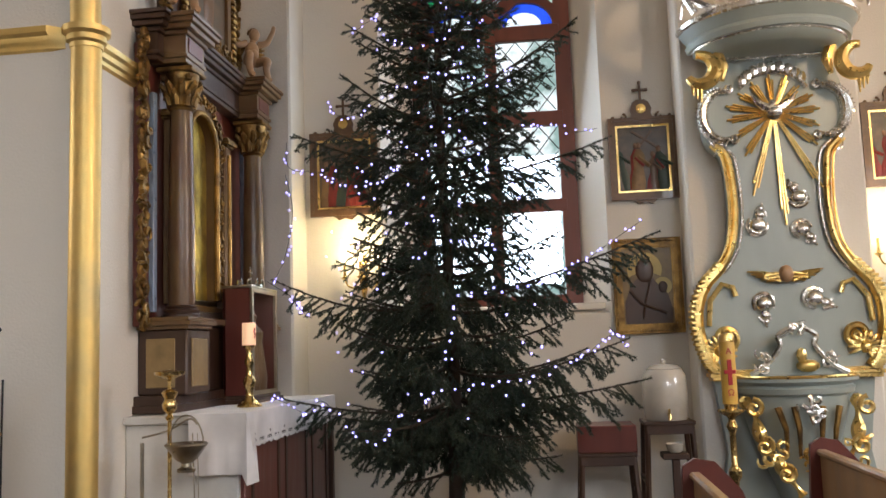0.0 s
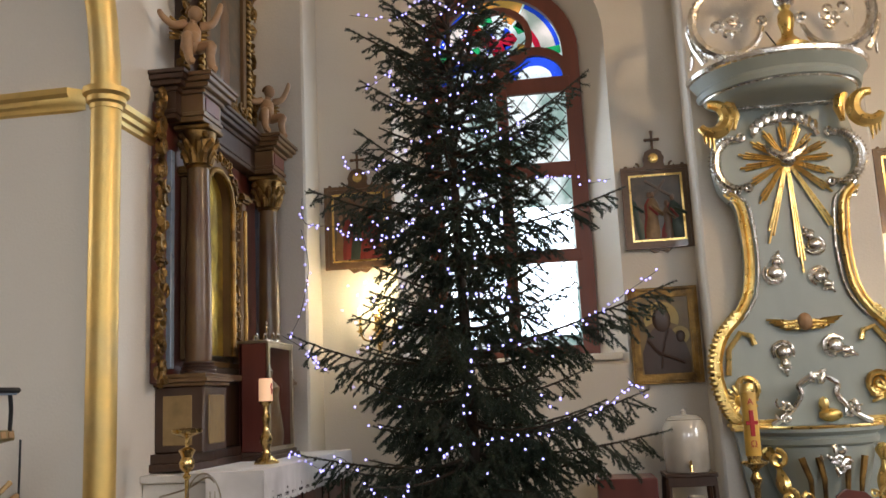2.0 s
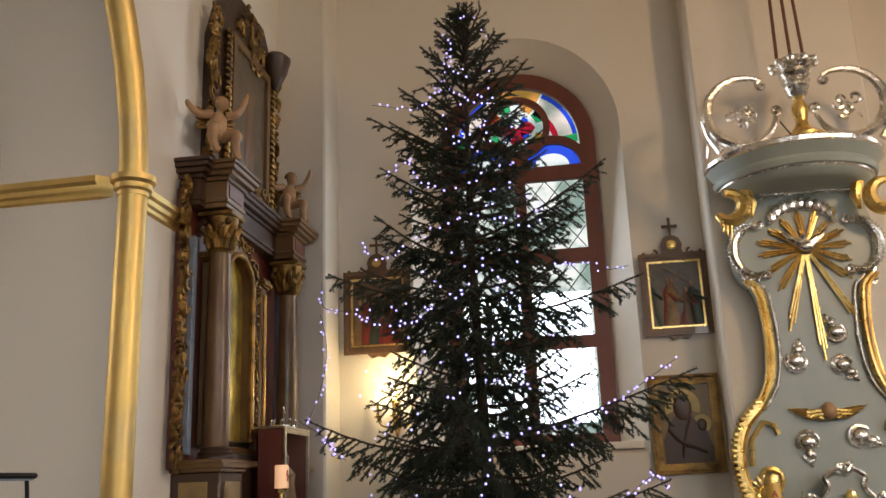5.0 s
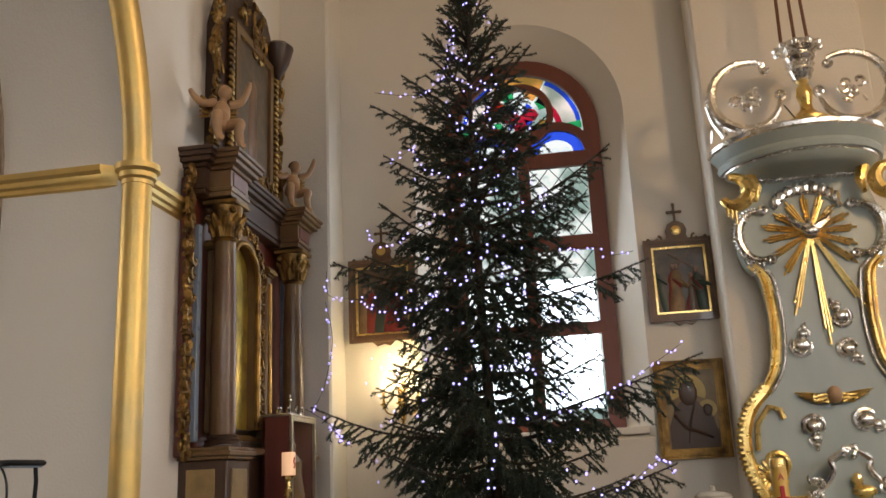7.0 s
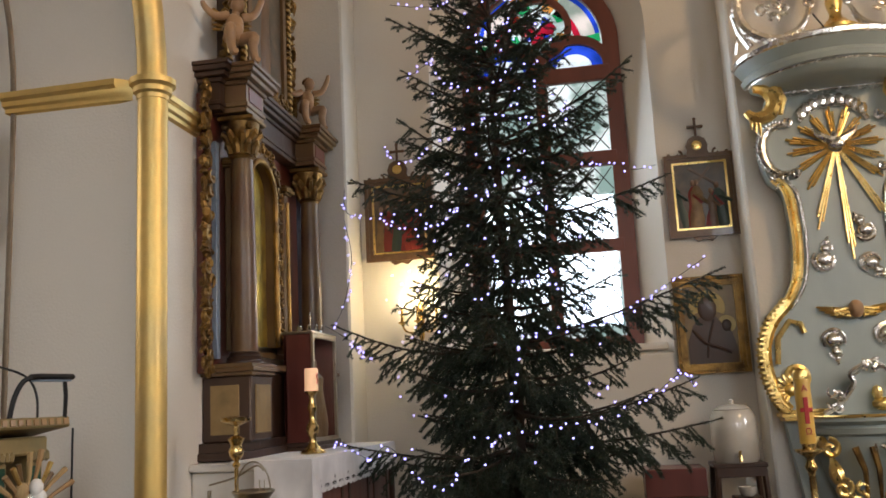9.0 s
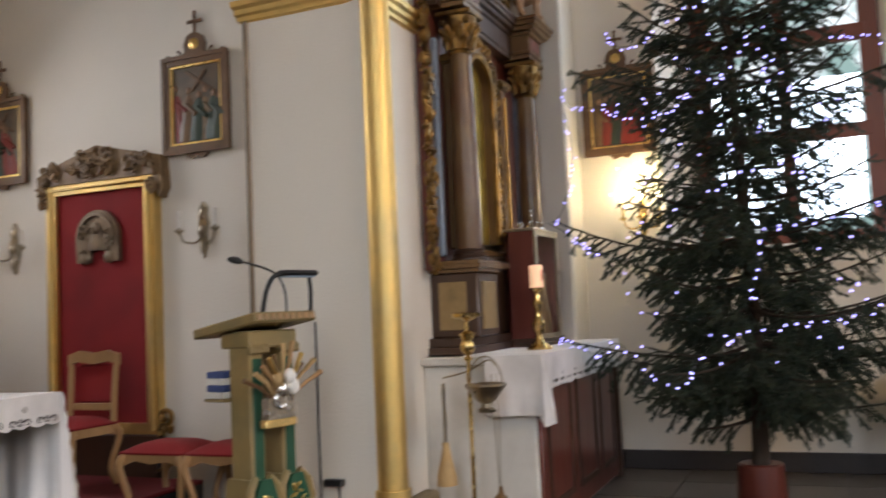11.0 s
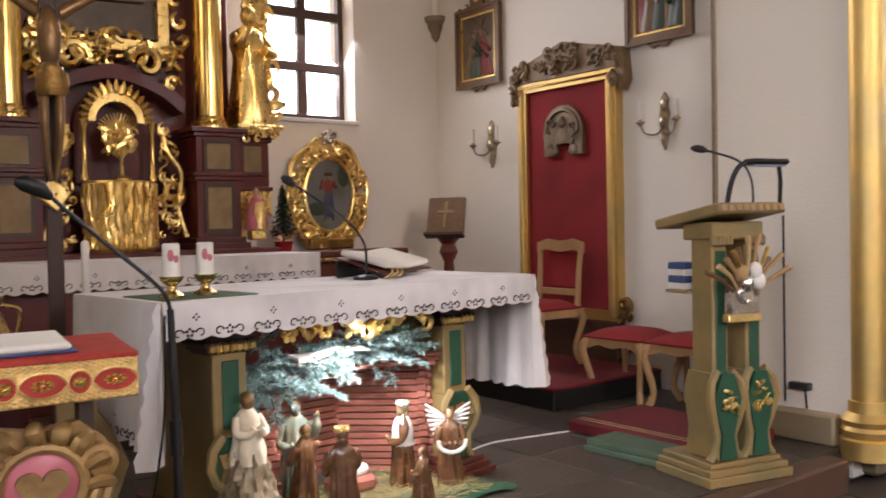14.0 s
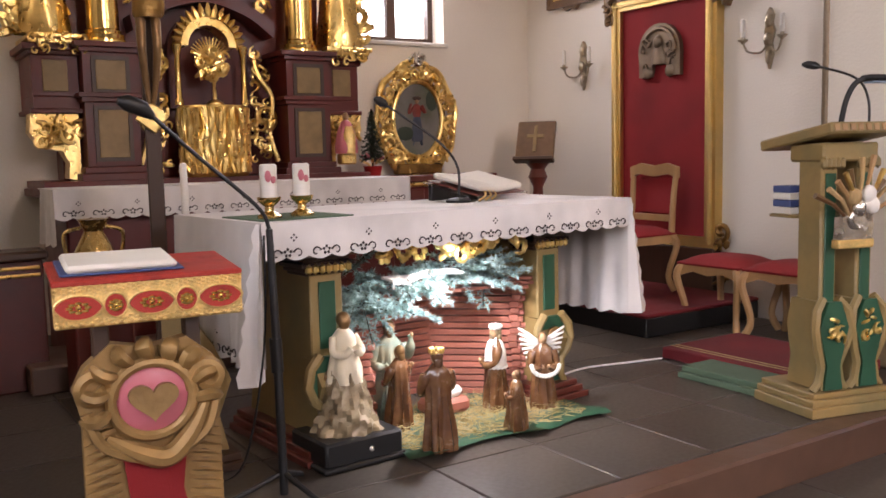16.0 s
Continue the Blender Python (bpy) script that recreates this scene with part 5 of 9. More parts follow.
def candlestick(x, y, z, h, label, wax, rw, hw, lit=False):
    t = thing("candlestick", label, "candlestick", pose(x, y, z), "brass candlesticks")
    prof = [(0.085, 0), (0.085, 0.012), (0.06, 0.03), (0.03, 0.06), (0.022, 0.10), (0.04, 0.14), (0.045, 0.17), (0.022, 0.21), (0.018, 0.26), (0.034, 0.30), (0.018, 0.34), (0.02, 0.38), (0.045, 0.40), (0.05, 0.41)]
    part("stem", Mesh().lathe([(r, zz * h / 0.41) for r, zz in prof], (0, 0, 0), 18), BRASS, t)
    # a lit candle's wax glows all over, in place of a flame's light
    c = part("candle", Mesh().lathe([(rw, h), (rw, h + hw * 0.96), (rw * 0.9, h + hw), (rw * 0.5, h + hw - 0.006)], (0, 0, 0), 18), GLOWWAX if lit else wax, t)
    return t


c = candlestick(-2.06, 6.10, 1.142, 0.42, "brass candlestick with a thick burning candle on the side altar", WHITEWAX, 0.047, 0.155, True)
me = Mesh()
for dx, dz in ((0, 0.50), (0.0, 0.475), (0.012, 0.49), (-0.01, 0.515), (0.0, 0.53)):
    me.ball((0.046, -0.012 + dx, dz), (0.005, 0.012, 0.012), 6)
part("wax_emblem", me, REDPAINT, c)


# ---- holy water and censer stand ----
def censer_stand():
    t = thing("censer_stand", "brass pole stand with hanging censer, holy water pail and brush", "stand", pose(-2.225, 5.18, 0))
    part("pole", Mesh().lathe([(0.13, 0), (0.13, 0.012), (0.03, 0.03), (0.014, 0.05), (0.013, 0.55), (0.017, 0.56), (0.012, 0.58), (0.012, 1.18)], (0, 0, 0), 16), BRASS, t)
    part("finial", Mesh().lathe([(0.012, 0), (0.025, 0.02), (0.012, 0.04), (0.04, 0.07), (0.045, 0.10), (0.03, 0.13), (0.05, 0.17), (0.035, 0.18), (0.012, 0.19), (0.012, 0.24), (0.085, 0.27), (0.09, 0.29), (0.02, 0.30)], (0, 0, 1.12), 18), BRASS, t, "polished brass knob and drip dish")
    arm = part("arm", Mesh().tube(smooth([(-0.16, -0.02, 1.03), (0, 0, 1.07), (0.12, 0, 1.13), (0.17, 0, 1.10)]), 0.006, 6), PEWTER, t)
    pail = part("holy_water_pail", Mesh().lathe([(0.05, 0), (0.055, 0.015), (0.03, 0.03), (0.028, 0.05), (0.06, 0.07), (0.105, 0.13), (0.125, 0.155), (0.12, 0.165), (0.10, 0.15)], (0.11, -0.02, 0.83), 20), PEWTER, t, "tarnished metal pail")
    part("pail_handle", Mesh().tube([(0.11 + 0.105 * math.cos(radians(a)), -0.02, 0.985 + 0.17 * math.sin(radians(a))) for a in range(0, 181, 15)], 0.005, 6), PEWTER, pail)
    part("chain", Mesh().tube([(0.14, 0, 1.05), (0.15, 0, 0.7), (0.16, 0, 0.36)], 0.004, 5).tube([(0.17, 0, 1.05), (0.175, 0, 0.7), (0.165, 0, 0.36)], 0.003, 5), PEWTER, t)
    part("censer", Mesh().lathe([(0.05, 0), (0.055, 0.02), (0.03, 0.035), (0.085, 0.09), (0.095, 0.13), (0.09, 0.16), (0.06, 0.20), (0.035, 0.23), (0.03, 0.27), (0.04, 0.29), (0.015, 0.31), (0.012, 0.35)], (0.165, 0, 0.05), 18), BRONZE, t, "dark metal censer")
    br = part("brush", Mesh().lathe([(0.012, 0), (0.012, 0.38)], (-0.16, -0.02, 0.62), 8), PEWTER, t)
    part("bristles", Mesh().lathe([(0.062, 0), (0.058, 0.06), (0.035, 0.15), (0.022, 0.22), (0.022, 0.25)], (-0.16, -0.02, 0.40), 18), BROOM, br, "straw brush head")


censer_stand()


# ---- pulpit ----
def pulpit():
    rng = random.Random(21)
    t = thing("pulpit", "grey-green painted baroque pulpit with gilded and silvered carving", "pulpit")
    cx, y = 1.885, 7.46
    half = [(0.47, 3.76), (0.50, 3.66), (0.55, 3.48), (0.57, 3.28), (0.53, 3.08), (0.43, 2.96), (0.40, 2.75), (0.395, 2.50), (0.43, 2.25), (0.52, 2.08), (0.66, 1.92), (0.73, 1.72), (0.72, 1.50), (0.66, 1.32), (0.60, 1.24)]
    side = [(p.x, p.y) for p in smooth([(a, b2, 0) for a, b2 in half], 5)]
    outline = [(cx + a, z) for a, z in side] + [(cx - a, z) for a, z in reversed(side)]
    part("back_panel", Mesh().slab(outline, y, 7.62), PULPIT, t)
    for s in (-1, 1):
        # silvered C scroll above, gilded band below
        low = [(cx + s * (a - 0.03), z) for a, z in side if 2.0 < z < 3.06]
        ring = [(cx + s * 0.405 + s * 0.155 * math.cos(radians(a)), 3.30 + 0.20 * math.sin(radians(a))) for a in range(112, -121, -8)]
        n = len(ring) - 1
        scroll = Mesh().tube(xz(ring, y - 0.02), [0.022 + 0.042 * math.sin(math.pi * k / n) for k in range(n + 1)], 10, flat=0.7)
        for (ex, ez), a0, k in ((ring[0], 270, -1), (ring[-1], 90, 1)):
            scroll.tube(xz(spiral(ex, ez - k * 0.035, 0.035, 0.010, a0 + (0 if k < 0 else 0), a0 + s * k * 380, 14), y - 0.035), 0.015, 6)
        part("silver_scroll", scroll, SILVER, t)
        rib = Mesh()
        for k in range(2, n - 1):
            a = radians(112 - 8 * k)
            rib.ball((0, 0, 0), (0.014 + 0.046 * math.sin(math.pi * k / n), 0.034, 0.011), 8, pose(cx + s * 0.405 + s * 0.165 * math.cos(a), y - 0.045, 3.30 + 0.21 * math.sin(a), 0, -s * math.degrees(a), 0))
        part("scroll_ribs", rib, SILVER, t)
        drop = foliage(Mesh(), cx + s * 0.46 - 0.04, 2.98, cx + s * 0.46 + 0.04, 3.10, y - 0.02, 0.035, 9, rng, 0.04)
        part("scroll_drop", drop, SILVER, t)
        part("gilded_band", Mesh().tube([(a, y - 0.02, z) for a, z in low], 0.050, 10, flat=0.6), GOLD, t)
        part("gilded_band_edge", Mesh().tube([(a + s * 0.040, y - 0.045, z) for a, z in low], 0.012, 6), GOLD, t)
        part("silver_fillet", Mesh().tube([(a - s * 0.062, y - 0.02, z) for a, z in low], 0.013, 6), SILVER, t)
        lo2 = [(cx + s * (a - 0.02), z) for a, z in side if z <= 2.10]
        part("gilded_shell_edge", Mesh().tube([(a, y - 0.02, z) for a, z in lo2], 0.055, 8), GOLD, t)
        rib = Mesh()
        for k in range(0, len(lo2), 1):
            rib.ball((lo2[k][0] + s * 0.025, y - 0.055, lo2[k][1]), (0.052, 0.030, 0.017), 6)
        part("shell_ribs", rib, GOLD, t)
        part("inner_scroll", Mesh().tube([(a, y - 0.03, z) for a, z in spiral(cx + s * 0.50, 1.50, 0.10, 0.02, 270, 270 - s * 520, 22)], 0.026, 7).tube([(cx + s * 0.62, y - 0.03, 1.60), (cx + s * 0.60, y - 0.03, 1.80), (cx + s * 0.50, y - 0.03, 1.93), (cx + s * 0.42, y - 0.03, 1.90), (cx + s * 0.40, y - 0.03, 1.83)], 0.022, 7), GOLD, t)
        fan = Mesh().ball((cx + s * 0.55, y - 0.03, 1.40), (0.05, 0.04, 0.05), 10)
        for k in range(13):
            a = radians(200 - 22 * k)
            fan.ball((0, 0, 0), (0.056, 0.026, 0.017), 7, pose(cx + s * 0.55 + s * 0.088 * math.cos(a), y - 0.035, 1.40 + 0.088 * math.sin(a), 0, -s * math.degrees(a), 0))
        part("gilded_shell", fan, GOLD, t)
        # gilded brackets under the canopy
        me = Mesh().tube([(cx + s * a, 7.20, z) for a, z in spiral(0.60, 3.62, 0.13, 0.10, 80, 80 + 250, 18)], [0.03 + 0.03 * math.sin(math.pi * k / 18) for k in range(19)], 8)
        me.tube([(cx + s * 0.44, 7.3, 3.78), (cx + s * 0.40, 7.28, 3.66), (cx + s * 0.42, 7.28, 3.55)], [0.05, 0.045, 0.02], 8)
        for k in range(3):
            me.tube([(cx + s * (0.60 + 0.03 * k), 7.2, 3.50), (cx + s * (0.60 + 0.03 * k), 7.2, 3.36 + 0.03 * k)], [0.02, 0.006], 6)
        part("canopy_bracket", me, GOLD, t)
    # silver cresting over the rays
    me = Mesh()
    for k in range(9):
        a = radians(150 - 15 * k)
        me.ball((cx + 0.27 * math.cos(a), y - 0.03, 3.48 + 0.20 * math.sin(a)), (0.045, 0.04, 0.055), 8)
    me.tube([(cx + 0.27 * math.cos(radians(a)), y - 0.02, 3.46 + 0.18 * math.sin(radians(a))) for a in range(10, 175, 15)], 0.022, 7)
    part("silver_cresting", me, SILVER, t)
    # gilded rays
    rays = [(-88, 0.92), (-62, 0.72), (-107, 0.70), (-41, 0.43), (-20, 0.37), (2, 0.36), (22, 0.34), (44, 0.30), (68, 0.33), (93, 0.32), (121, 0.31), (146, 0.32), (168, 0.38), (186, 0.37), (210, 0.36), (234, 0.42)]
    for a, L in rays:
        c, s = math.cos(radians(a)), math.sin(radians(a))
        me = Mesh()
        for off, k in ((-0.010, 0.86), (0, 1.0), (0.010, 0.90)):
            ox, oz = -s * off, c * off
            me.tube([(cx + c * 0.06 + ox, y - 0.03, 3.30 + s * 0.06 + oz), (cx + c * L * k + ox * 2.2, y - 0.022, 3.30 + s * L * k + oz * 2.2)], [0.006, 0.010], 5)
        part("ray", me, GOLD, t)
    me = Mesh().ball((cx, y - 0.06, 3.30), (0.07, 0.05, 0.05), 12).ball((cx - 0.02, y - 0.09, 3.37), (0.03, 0.03, 0.03), 8)
    for s in (-1, 1):
        me.tube([(cx + s * 0.03, y - 0.06, 3.32), (cx + s * 0.13, y - 0.07, 3.38), (cx + s * 0.17, y - 0.06, 3.44)], [0.04, 0.03, 0.008], 7)
    part("silver_emblem", me, SILVER, t, "silvered winged emblem")
    # silver clouds, gilded winged head
    for x, z, s, way in ((-0.19, 2.39, 1.05, 75), (0.14, 2.60, 0.95, 115), (0.15, 2.34, 0.95, -50), (-0.19, 1.76, 1.05, -85), (0.20, 1.79, 1.05, -25)):
        me = Mesh().ball((cx + x, y - 0.02, z), (0.068 * s, 0.050, 0.062 * s), 14)
        c, d = math.cos(radians(way)), math.sin(radians(way))
        me.ball((cx + x + 0.085 * s * c, y - 0.015, z + 0.085 * s * d), (0.043 * s, 0.038, 0.040 * s), 12)
        me.ball((cx + x + 0.135 * s * c, y - 0.01, z + 0.135 * s * d), (0.026 * s, 0.024, 0.024 * s), 10)
        me.ball((cx + x + 0.168 * s * c, y - 0.008, z + 0.168 * s * d), (0.014 * s, 0.014, 0.013 * s), 8)
        me.tube(xz(spiral(cx + x, z, 0.080 * s, 0.074 * s, way + 60, way + 300, 16), y - 0.012), [0.008 + 0.012 * math.sin(math.pi * k / 16) for k in range(17)], 7)
        me.tube(xz(spiral(cx + x + 0.085 * s * c, z + 0.085 * s * d, 0.048 * s, 0.044 * s, way - 90, way + 60, 10), y - 0.012), 0.011, 6)
        part("silver_cloud", me, SILVER, t)
    me = Mesh()
    for s in (-1, 1):
        # long feathers spread sideways, shorter ones over their roots
        for k, (L, lift) in enumerate(((0.25, 0.036), (0.225, 0.012), (0.19, -0.012), (0.15, -0.034), (0.11, -0.052))):
            pts = smooth([(cx - 0.01 + s * 0.035, y - 0.035, 1.975 - 0.004 * k), (cx - 0.01 + s * (0.04 + L * 0.5), y - 0.045, 1.978 + lift * 0.6), (cx - 0.01 + s * (0.04 + L), y - 0.03, 1.985 + lift)], 5)
            me.tube(pts, [0.017 + 0.006 * math.sin(math.pi * q / 10) - 0.0013 * q for q in range(11)], 6)
        for k in range(9):
            me.ball((0, 0, 0), (0.030, 0.016, 0.014), 6, pose(cx - 0.01 + s * (0.065 + 0.028 * (k % 4)), y - 0.055, 1.995 - 0.028 * (k // 4) - 0.004 * (k % 4), 0, -s * 15, 0))
    part("winged_carving", me, GOLD, t)
    part("winged_head", Mesh().ball((cx - 0.01, y - 0.06, 1.99), (0.058, 0.055, 0.07), 12), SKIN, t, "painted carved head")
    # canopy
    cy = 7.50
    prof = [(0.02, 3.76), (0.50, 3.77), (0.585, 3.81), (0.60, 3.84)]
    part("canopy_soffit", Mesh().lathe(prof, (cx, cy, 0), 40, arc=(180, 360), squash=0.95), PULPIT, t, "", None, 60)
    part("canopy_rim", Mesh().lathe([(0.60, 3.84), (0.64, 3.85), (0.655, 3.89), (0.64, 3.92), (0.68, 3.97), (0.70, 4.00)], (cx, cy, 0), 40, arc=(180, 360), squash=0.95), PULPIT, t)
    part("canopy_silver_edge", Mesh().lathe([(0.70, 4.00), (0.72, 4.01), (0.725, 4.04), (0.70, 4.06), (0.02, 4.10)], (cx, cy, 0), 40, arc=(180, 360), squash=0.95), SILVER, t)
    part("canopy_fillet", Mesh().tube([(cx + 0.605 * math.cos(radians(a)), cy + 0.575 * math.sin(radians(a)), 3.845) for a in range(180, 361, 5)], 0.014, 6), SILVER, t)
    part("canopy_back_bar", Mesh().box(cx - 0.50, 7.38, 3.745, cx + 0.50, 7.47, 3.775, 0.008), SILVER, t)
    for s in (-1, 1):
        big = [(cx + s * a, z) for a, z in spiral(0.40, 4.38, 0.32, 0.25, 120, 120 - 290, 28)]
        me = Mesh().tube([(a, 7.12, z) for a, z in big], [0.02 + 0.025 * math.sin(math.pi * k / 28) for k in range(29)], 8)
        for (ex, ez), k in ((big[0], -1), (big[-1], 1)):
            me.tube([(ex + s * a, 7.12, ez + z) for a, z in spiral(0, k * 0.045, 0.045, 0.012, -90 * k, -90 * k - 400, 12)], 0.018, 6)
        fol = foliage(me, cx + s * 0.42 - 0.09, 4.25, cx + s * 0.42 + 0.09, 4.45, 7.12, 0.05, 12, rng, 0.04)
        me.tube([(cx + s * 0.72, 7.2, 4.05), (cx + s * 0.70, 7.18, 4.18), (cx + s * 0.66, 7.16, 4.24)], [0.012, 0.02, 0.01], 6)
        me.tube([(cx + s * 0.62, 7.1, 4.06), (cx + s * 0.70, 7.1, 4.20), (cx + s * 0.74, 7.1, 4.34)], [0.03, 0.022, 0.01], 6)
        part("canopy_scroll", me, SILVER, t)
    part("finial_base", Mesh().lathe([(0.16, 4.09), (0.16, 4.13), (0.10, 4.17), (0.05, 4.22), (0.045, 4.26), (0.065, 4.34), (0.06, 4.40), (0.035, 4.44), (0.05, 4.47)], (cx + 0.03, 7.1, 0), 18), GOLD, t, "turned gilded finial base")
    vs = Mesh().lathe([(0.05, 4.47), (0.075, 4.49), (0.085, 4.53), (0.10, 4.55), (0.09, 4.58), (0.115, 4.60), (0.10, 4.63), (0.125, 4.66), (0.11, 4.70), (0.16, 4.74), (0.16, 4.78), (0.08, 4.78)], (cx + 0.03, 7.1, 0), 20)
    for k in range(10):
        vs.ball((cx + 0.03 + 0.17 * math.cos(k * 0.628), 7.1 + 0.17 * math.sin(k * 0.628), 4.755), 0.03, 8)
    part("finial_vase", vs, SILVER, t)
    for dx in (-0.09, 0.02, 0.12):
        part("hanging_rod", Mesh().tube([(cx + dx, 7.1, 4.76), (cx + dx * 0.8, 7.1, 5.6), (cx + dx * 0.4, 7.3, 6.6)], 0.014, 6), ROPE, t)
    part("latch_hook", Mesh().tube([(cx - 0.09, 7.0, 4.12), (cx - 0.16, 7.0, 4.24)], 0.006, 5), BLACK, t)
    # base below the panel
    part("shelf_moulding", stepped(Mesh(), cx - 0.62, cx + 0.66, 7.42, 7.62, 1.165, [(0.0, 0.03), (0.02, 0.03), (0.0, 0.025)]), GOLD, t)
    part("base_panel", Mesh().slab([(cx - 0.60, 0), (cx + 0.62, 0), (cx + 0.62, 0.2), (cx + 0.55, 0.6), (cx + 0.62, 1.166), (cx - 0.60, 1.166), (cx - 0.52, 0.6), (cx - 0.60, 0.2)], 7.50, 7.62), PULPIT, t)
    # basket
    by = 7.45
    part("basket", Mesh().lathe([(0.02, 0.10), (0.10, 0.14), (0.14, 0.25), (0.22, 0.45), (0.34, 0.75), (0.40, 0.98), (0.40, 1.05)], (cx - 0.02, by, 0), 32, arc=(180, 360), squash=1.1), PULPIT, t)
    part("basket_rim", Mesh().lathe([(0.40, 1.05), (0.44, 1.07), (0.45, 1.11), (0.43, 1.13), (0.48, 1.16), (0.48, 1.19), (0.02, 1.20)], (cx - 0.02, by, 0), 36, arc=(180, 360), squash=1.1), PULPIT, t)
    part("rim_fillet", Mesh().tube([(cx - 0.02 + 0.475 * math.cos(radians(a)), by + 0.52 * math.sin(radians(a)), 1.195) for a in range(180, 361, 6)], 0.013, 6), GOLD, t)
    for s in (-1, 1):
        me = Mesh().tube(smooth([(cx - 0.02 + s * 0.42, 7.25, 1.03), (cx - 0.02 + s * 0.37, 7.12, 0.92), (cx - 0.02 + s * 0.33, 7.05, 0.72), (cx - 0.02 + s * 0.20, 7.05, 0.52), (cx - 0.02 + s * 0.08, 7.05, 0.34)]), [0.035 + 0.02 * math.sin(k * 0.8) for k in range(25)], 7)
        for dx, z in ((0.40, 0.98), (0.34, 0.70), (0.20, 0.50)):
            me.tube([(a, 6.98, b2) for a, b2 in spiral(cx - 0.02 + s * dx, z, 0.07, 0.015, 90, 90 + s * 420, 14)], 0.020, 6)
        foliage(me, cx + s * 0.30 - 0.08, 0.55, cx + s * 0.30 + 0.08, 0.75, 7.02, 0.05, 8, rng)
        part("basket_scroll", me, GOLD, t)
        for k in (0.10, 0.22):
            part("basket_rib", Mesh().tube([(cx - 0.02 + s * k, 7.02, 0.98), (cx - 0.02 + s * k * 0.8, 7.0, 0.82), (cx - 0.02 + s * k * 0.75, 7.05, 0.62)], [0.025, 0.02, 0.012], 6), OLDGOLD, t)
    me = foliage(Mesh(), cx - 0.12, 0.86, cx + 0.08, 1.04, 6.97, 0.05, 12, rng)
    part("basket_boss", me, SILVER, t)
    me = foliage(Mesh(), cx - 0.10, 0.56, cx + 0.06, 0.66, 6.98, 0.05, 10, rng)
    part("basket_pendant", me, GOLD, t)
    # gable over the basket rim
    part("gable", Mesh().slab([(cx - 0.34, 1.20), (cx + 0.36, 1.20), (cx + 0.20, 1.30), (cx + 0.11, 1.48), (cx, 1.55), (cx - 0.11, 1.48), (cx - 0.19, 1.30)], 7.30, 7.36), PULPIT, t)
    me = Mesh()
    for s in (-1, 1):
        me.tube(smooth([(cx + s * 0.36, 7.28, 1.21), (cx + s * 0.24, 7.28, 1.28), (cx + s * 0.13, 7.28, 1.42), (cx + s * 0.14, 7.28, 1.50), (cx + s * 0.05, 7.28, 1.56)]), 0.022, 6)
        foliage(me, cx + s * 0.25 - 0.07, 1.24, cx + s * 0.25 + 0.05, 1.38, 7.29, 0.04, 8, rng)
    part("gable_scroll", me, SILVER, t)
    me = foliage(Mesh(), cx - 0.06, 1.53, cx + 0.06, 1.62, 7.29, 0.045, 8, rng)
    part("gable_crest", me, SILVER, t)
    part("gable_flame", Mesh().ball((cx + 0.06, 7.25, 1.27), (0.09, 0.05, 0.05), 10).ball((cx + 0.02, 7.25, 1.35), (0.04, 0.04, 0.06), 8), GOLD, t, "gilded carved ornament")


pulpit()

# ---- urn, stools, paschal candle, pews ----
t = thing("ceramic_urn", "cream glazed ceramic water urn with brass tap on a dark stool", "urn", pose(0.90, 7.55, 0.87) @ Matrix.Diagonal((1.08, 1.08, 1.08, 1)))
part("body", Mesh().lathe([(0.15, 0), (0.16, 0.02), (0.165, 0.2), (0.16, 0.32), (0.13, 0.37), (0.135, 0.375), (0.10, 0.40), (0.02, 0.41), (0.018, 0.44), (0.005, 0.45)], (0, 0, 0), 28), CERAMIC, t)
part("tap", Mesh().tube([(0, -0.15, 0.05), (0, -0.21, 0.05), (0, -0.215, 0.01)], 0.012, 8).box(-0.008, -0.215, 0.05, 0.008, -0.19, 0.09), BRASS, t)


def stool(x, y, w, h, label, box_h=0.0):
    t = thing("wooden_stool", label, "stool", pose(x, y, 0), "dark wooden stools")
    part("seat", Mesh().box(-w / 2, -w / 2, h - 0.03, w / 2, w / 2, h, 0.006), DARKWOOD, t)
    for sx in (-1, 1):
        for sy in (-1, 1):
            part("leg", Mesh().tube([(sx * (w / 2 - 0.03), sy * (w / 2 - 0.03), h - 0.03), (sx * (w / 2 + 0.005), sy * (w / 2 + 0.0), 0)], 0.024, 6), DARKWOOD, t)
        part("stretcher", Mesh().box(sx * w / 2 - 0.012, -w / 2, h * 0.45, sx * w / 2 + 0.012, w / 2, h * 0.45 + 0.035, 0.004), DARKWOOD, t)
    part("apron", Mesh().box(-w / 2 + 0.02, -w / 2 + 0.005, h - 0.10, w / 2 - 0.02, -w / 2 + 0.025, h - 0.03, 0.003), DARKWOOD, t)
    if box_h:
        part("drawer_box", Mesh().box(-w / 2, -w / 2, h, w / 2, w / 2, h + box_h, 0.008), REDWOOD, t)


stool(0.90, 7.55, 0.40, 0.87, "tall dark wooden stool under the urn")
stool(0.41, 7.55, 0.46, 0.64, "dark wooden stool with a red-brown box top", 0.21)
t = thing("small_dish", "small white dish on the stool rail", "dish", pose(0.92, 7.28, 0.64))
part("bowl", Mesh().lathe([(0.04, 0), (0.06, 0.02), (0.07, 0.07), (0.065, 0.07), (0.05, 0.03)], (0, 0, 0), 16), CERAMIC, t)
part("bracket", Mesh().box(-0.10, -0.05, -0.05, 0.10, 0.16, -0.005, 0.006), DARKWOOD, t)
part("post", Mesh().box(-0.03, -0.03, -0.64, 0.03, 0.03, -0.05, 0.006), DARKWOOD, t)

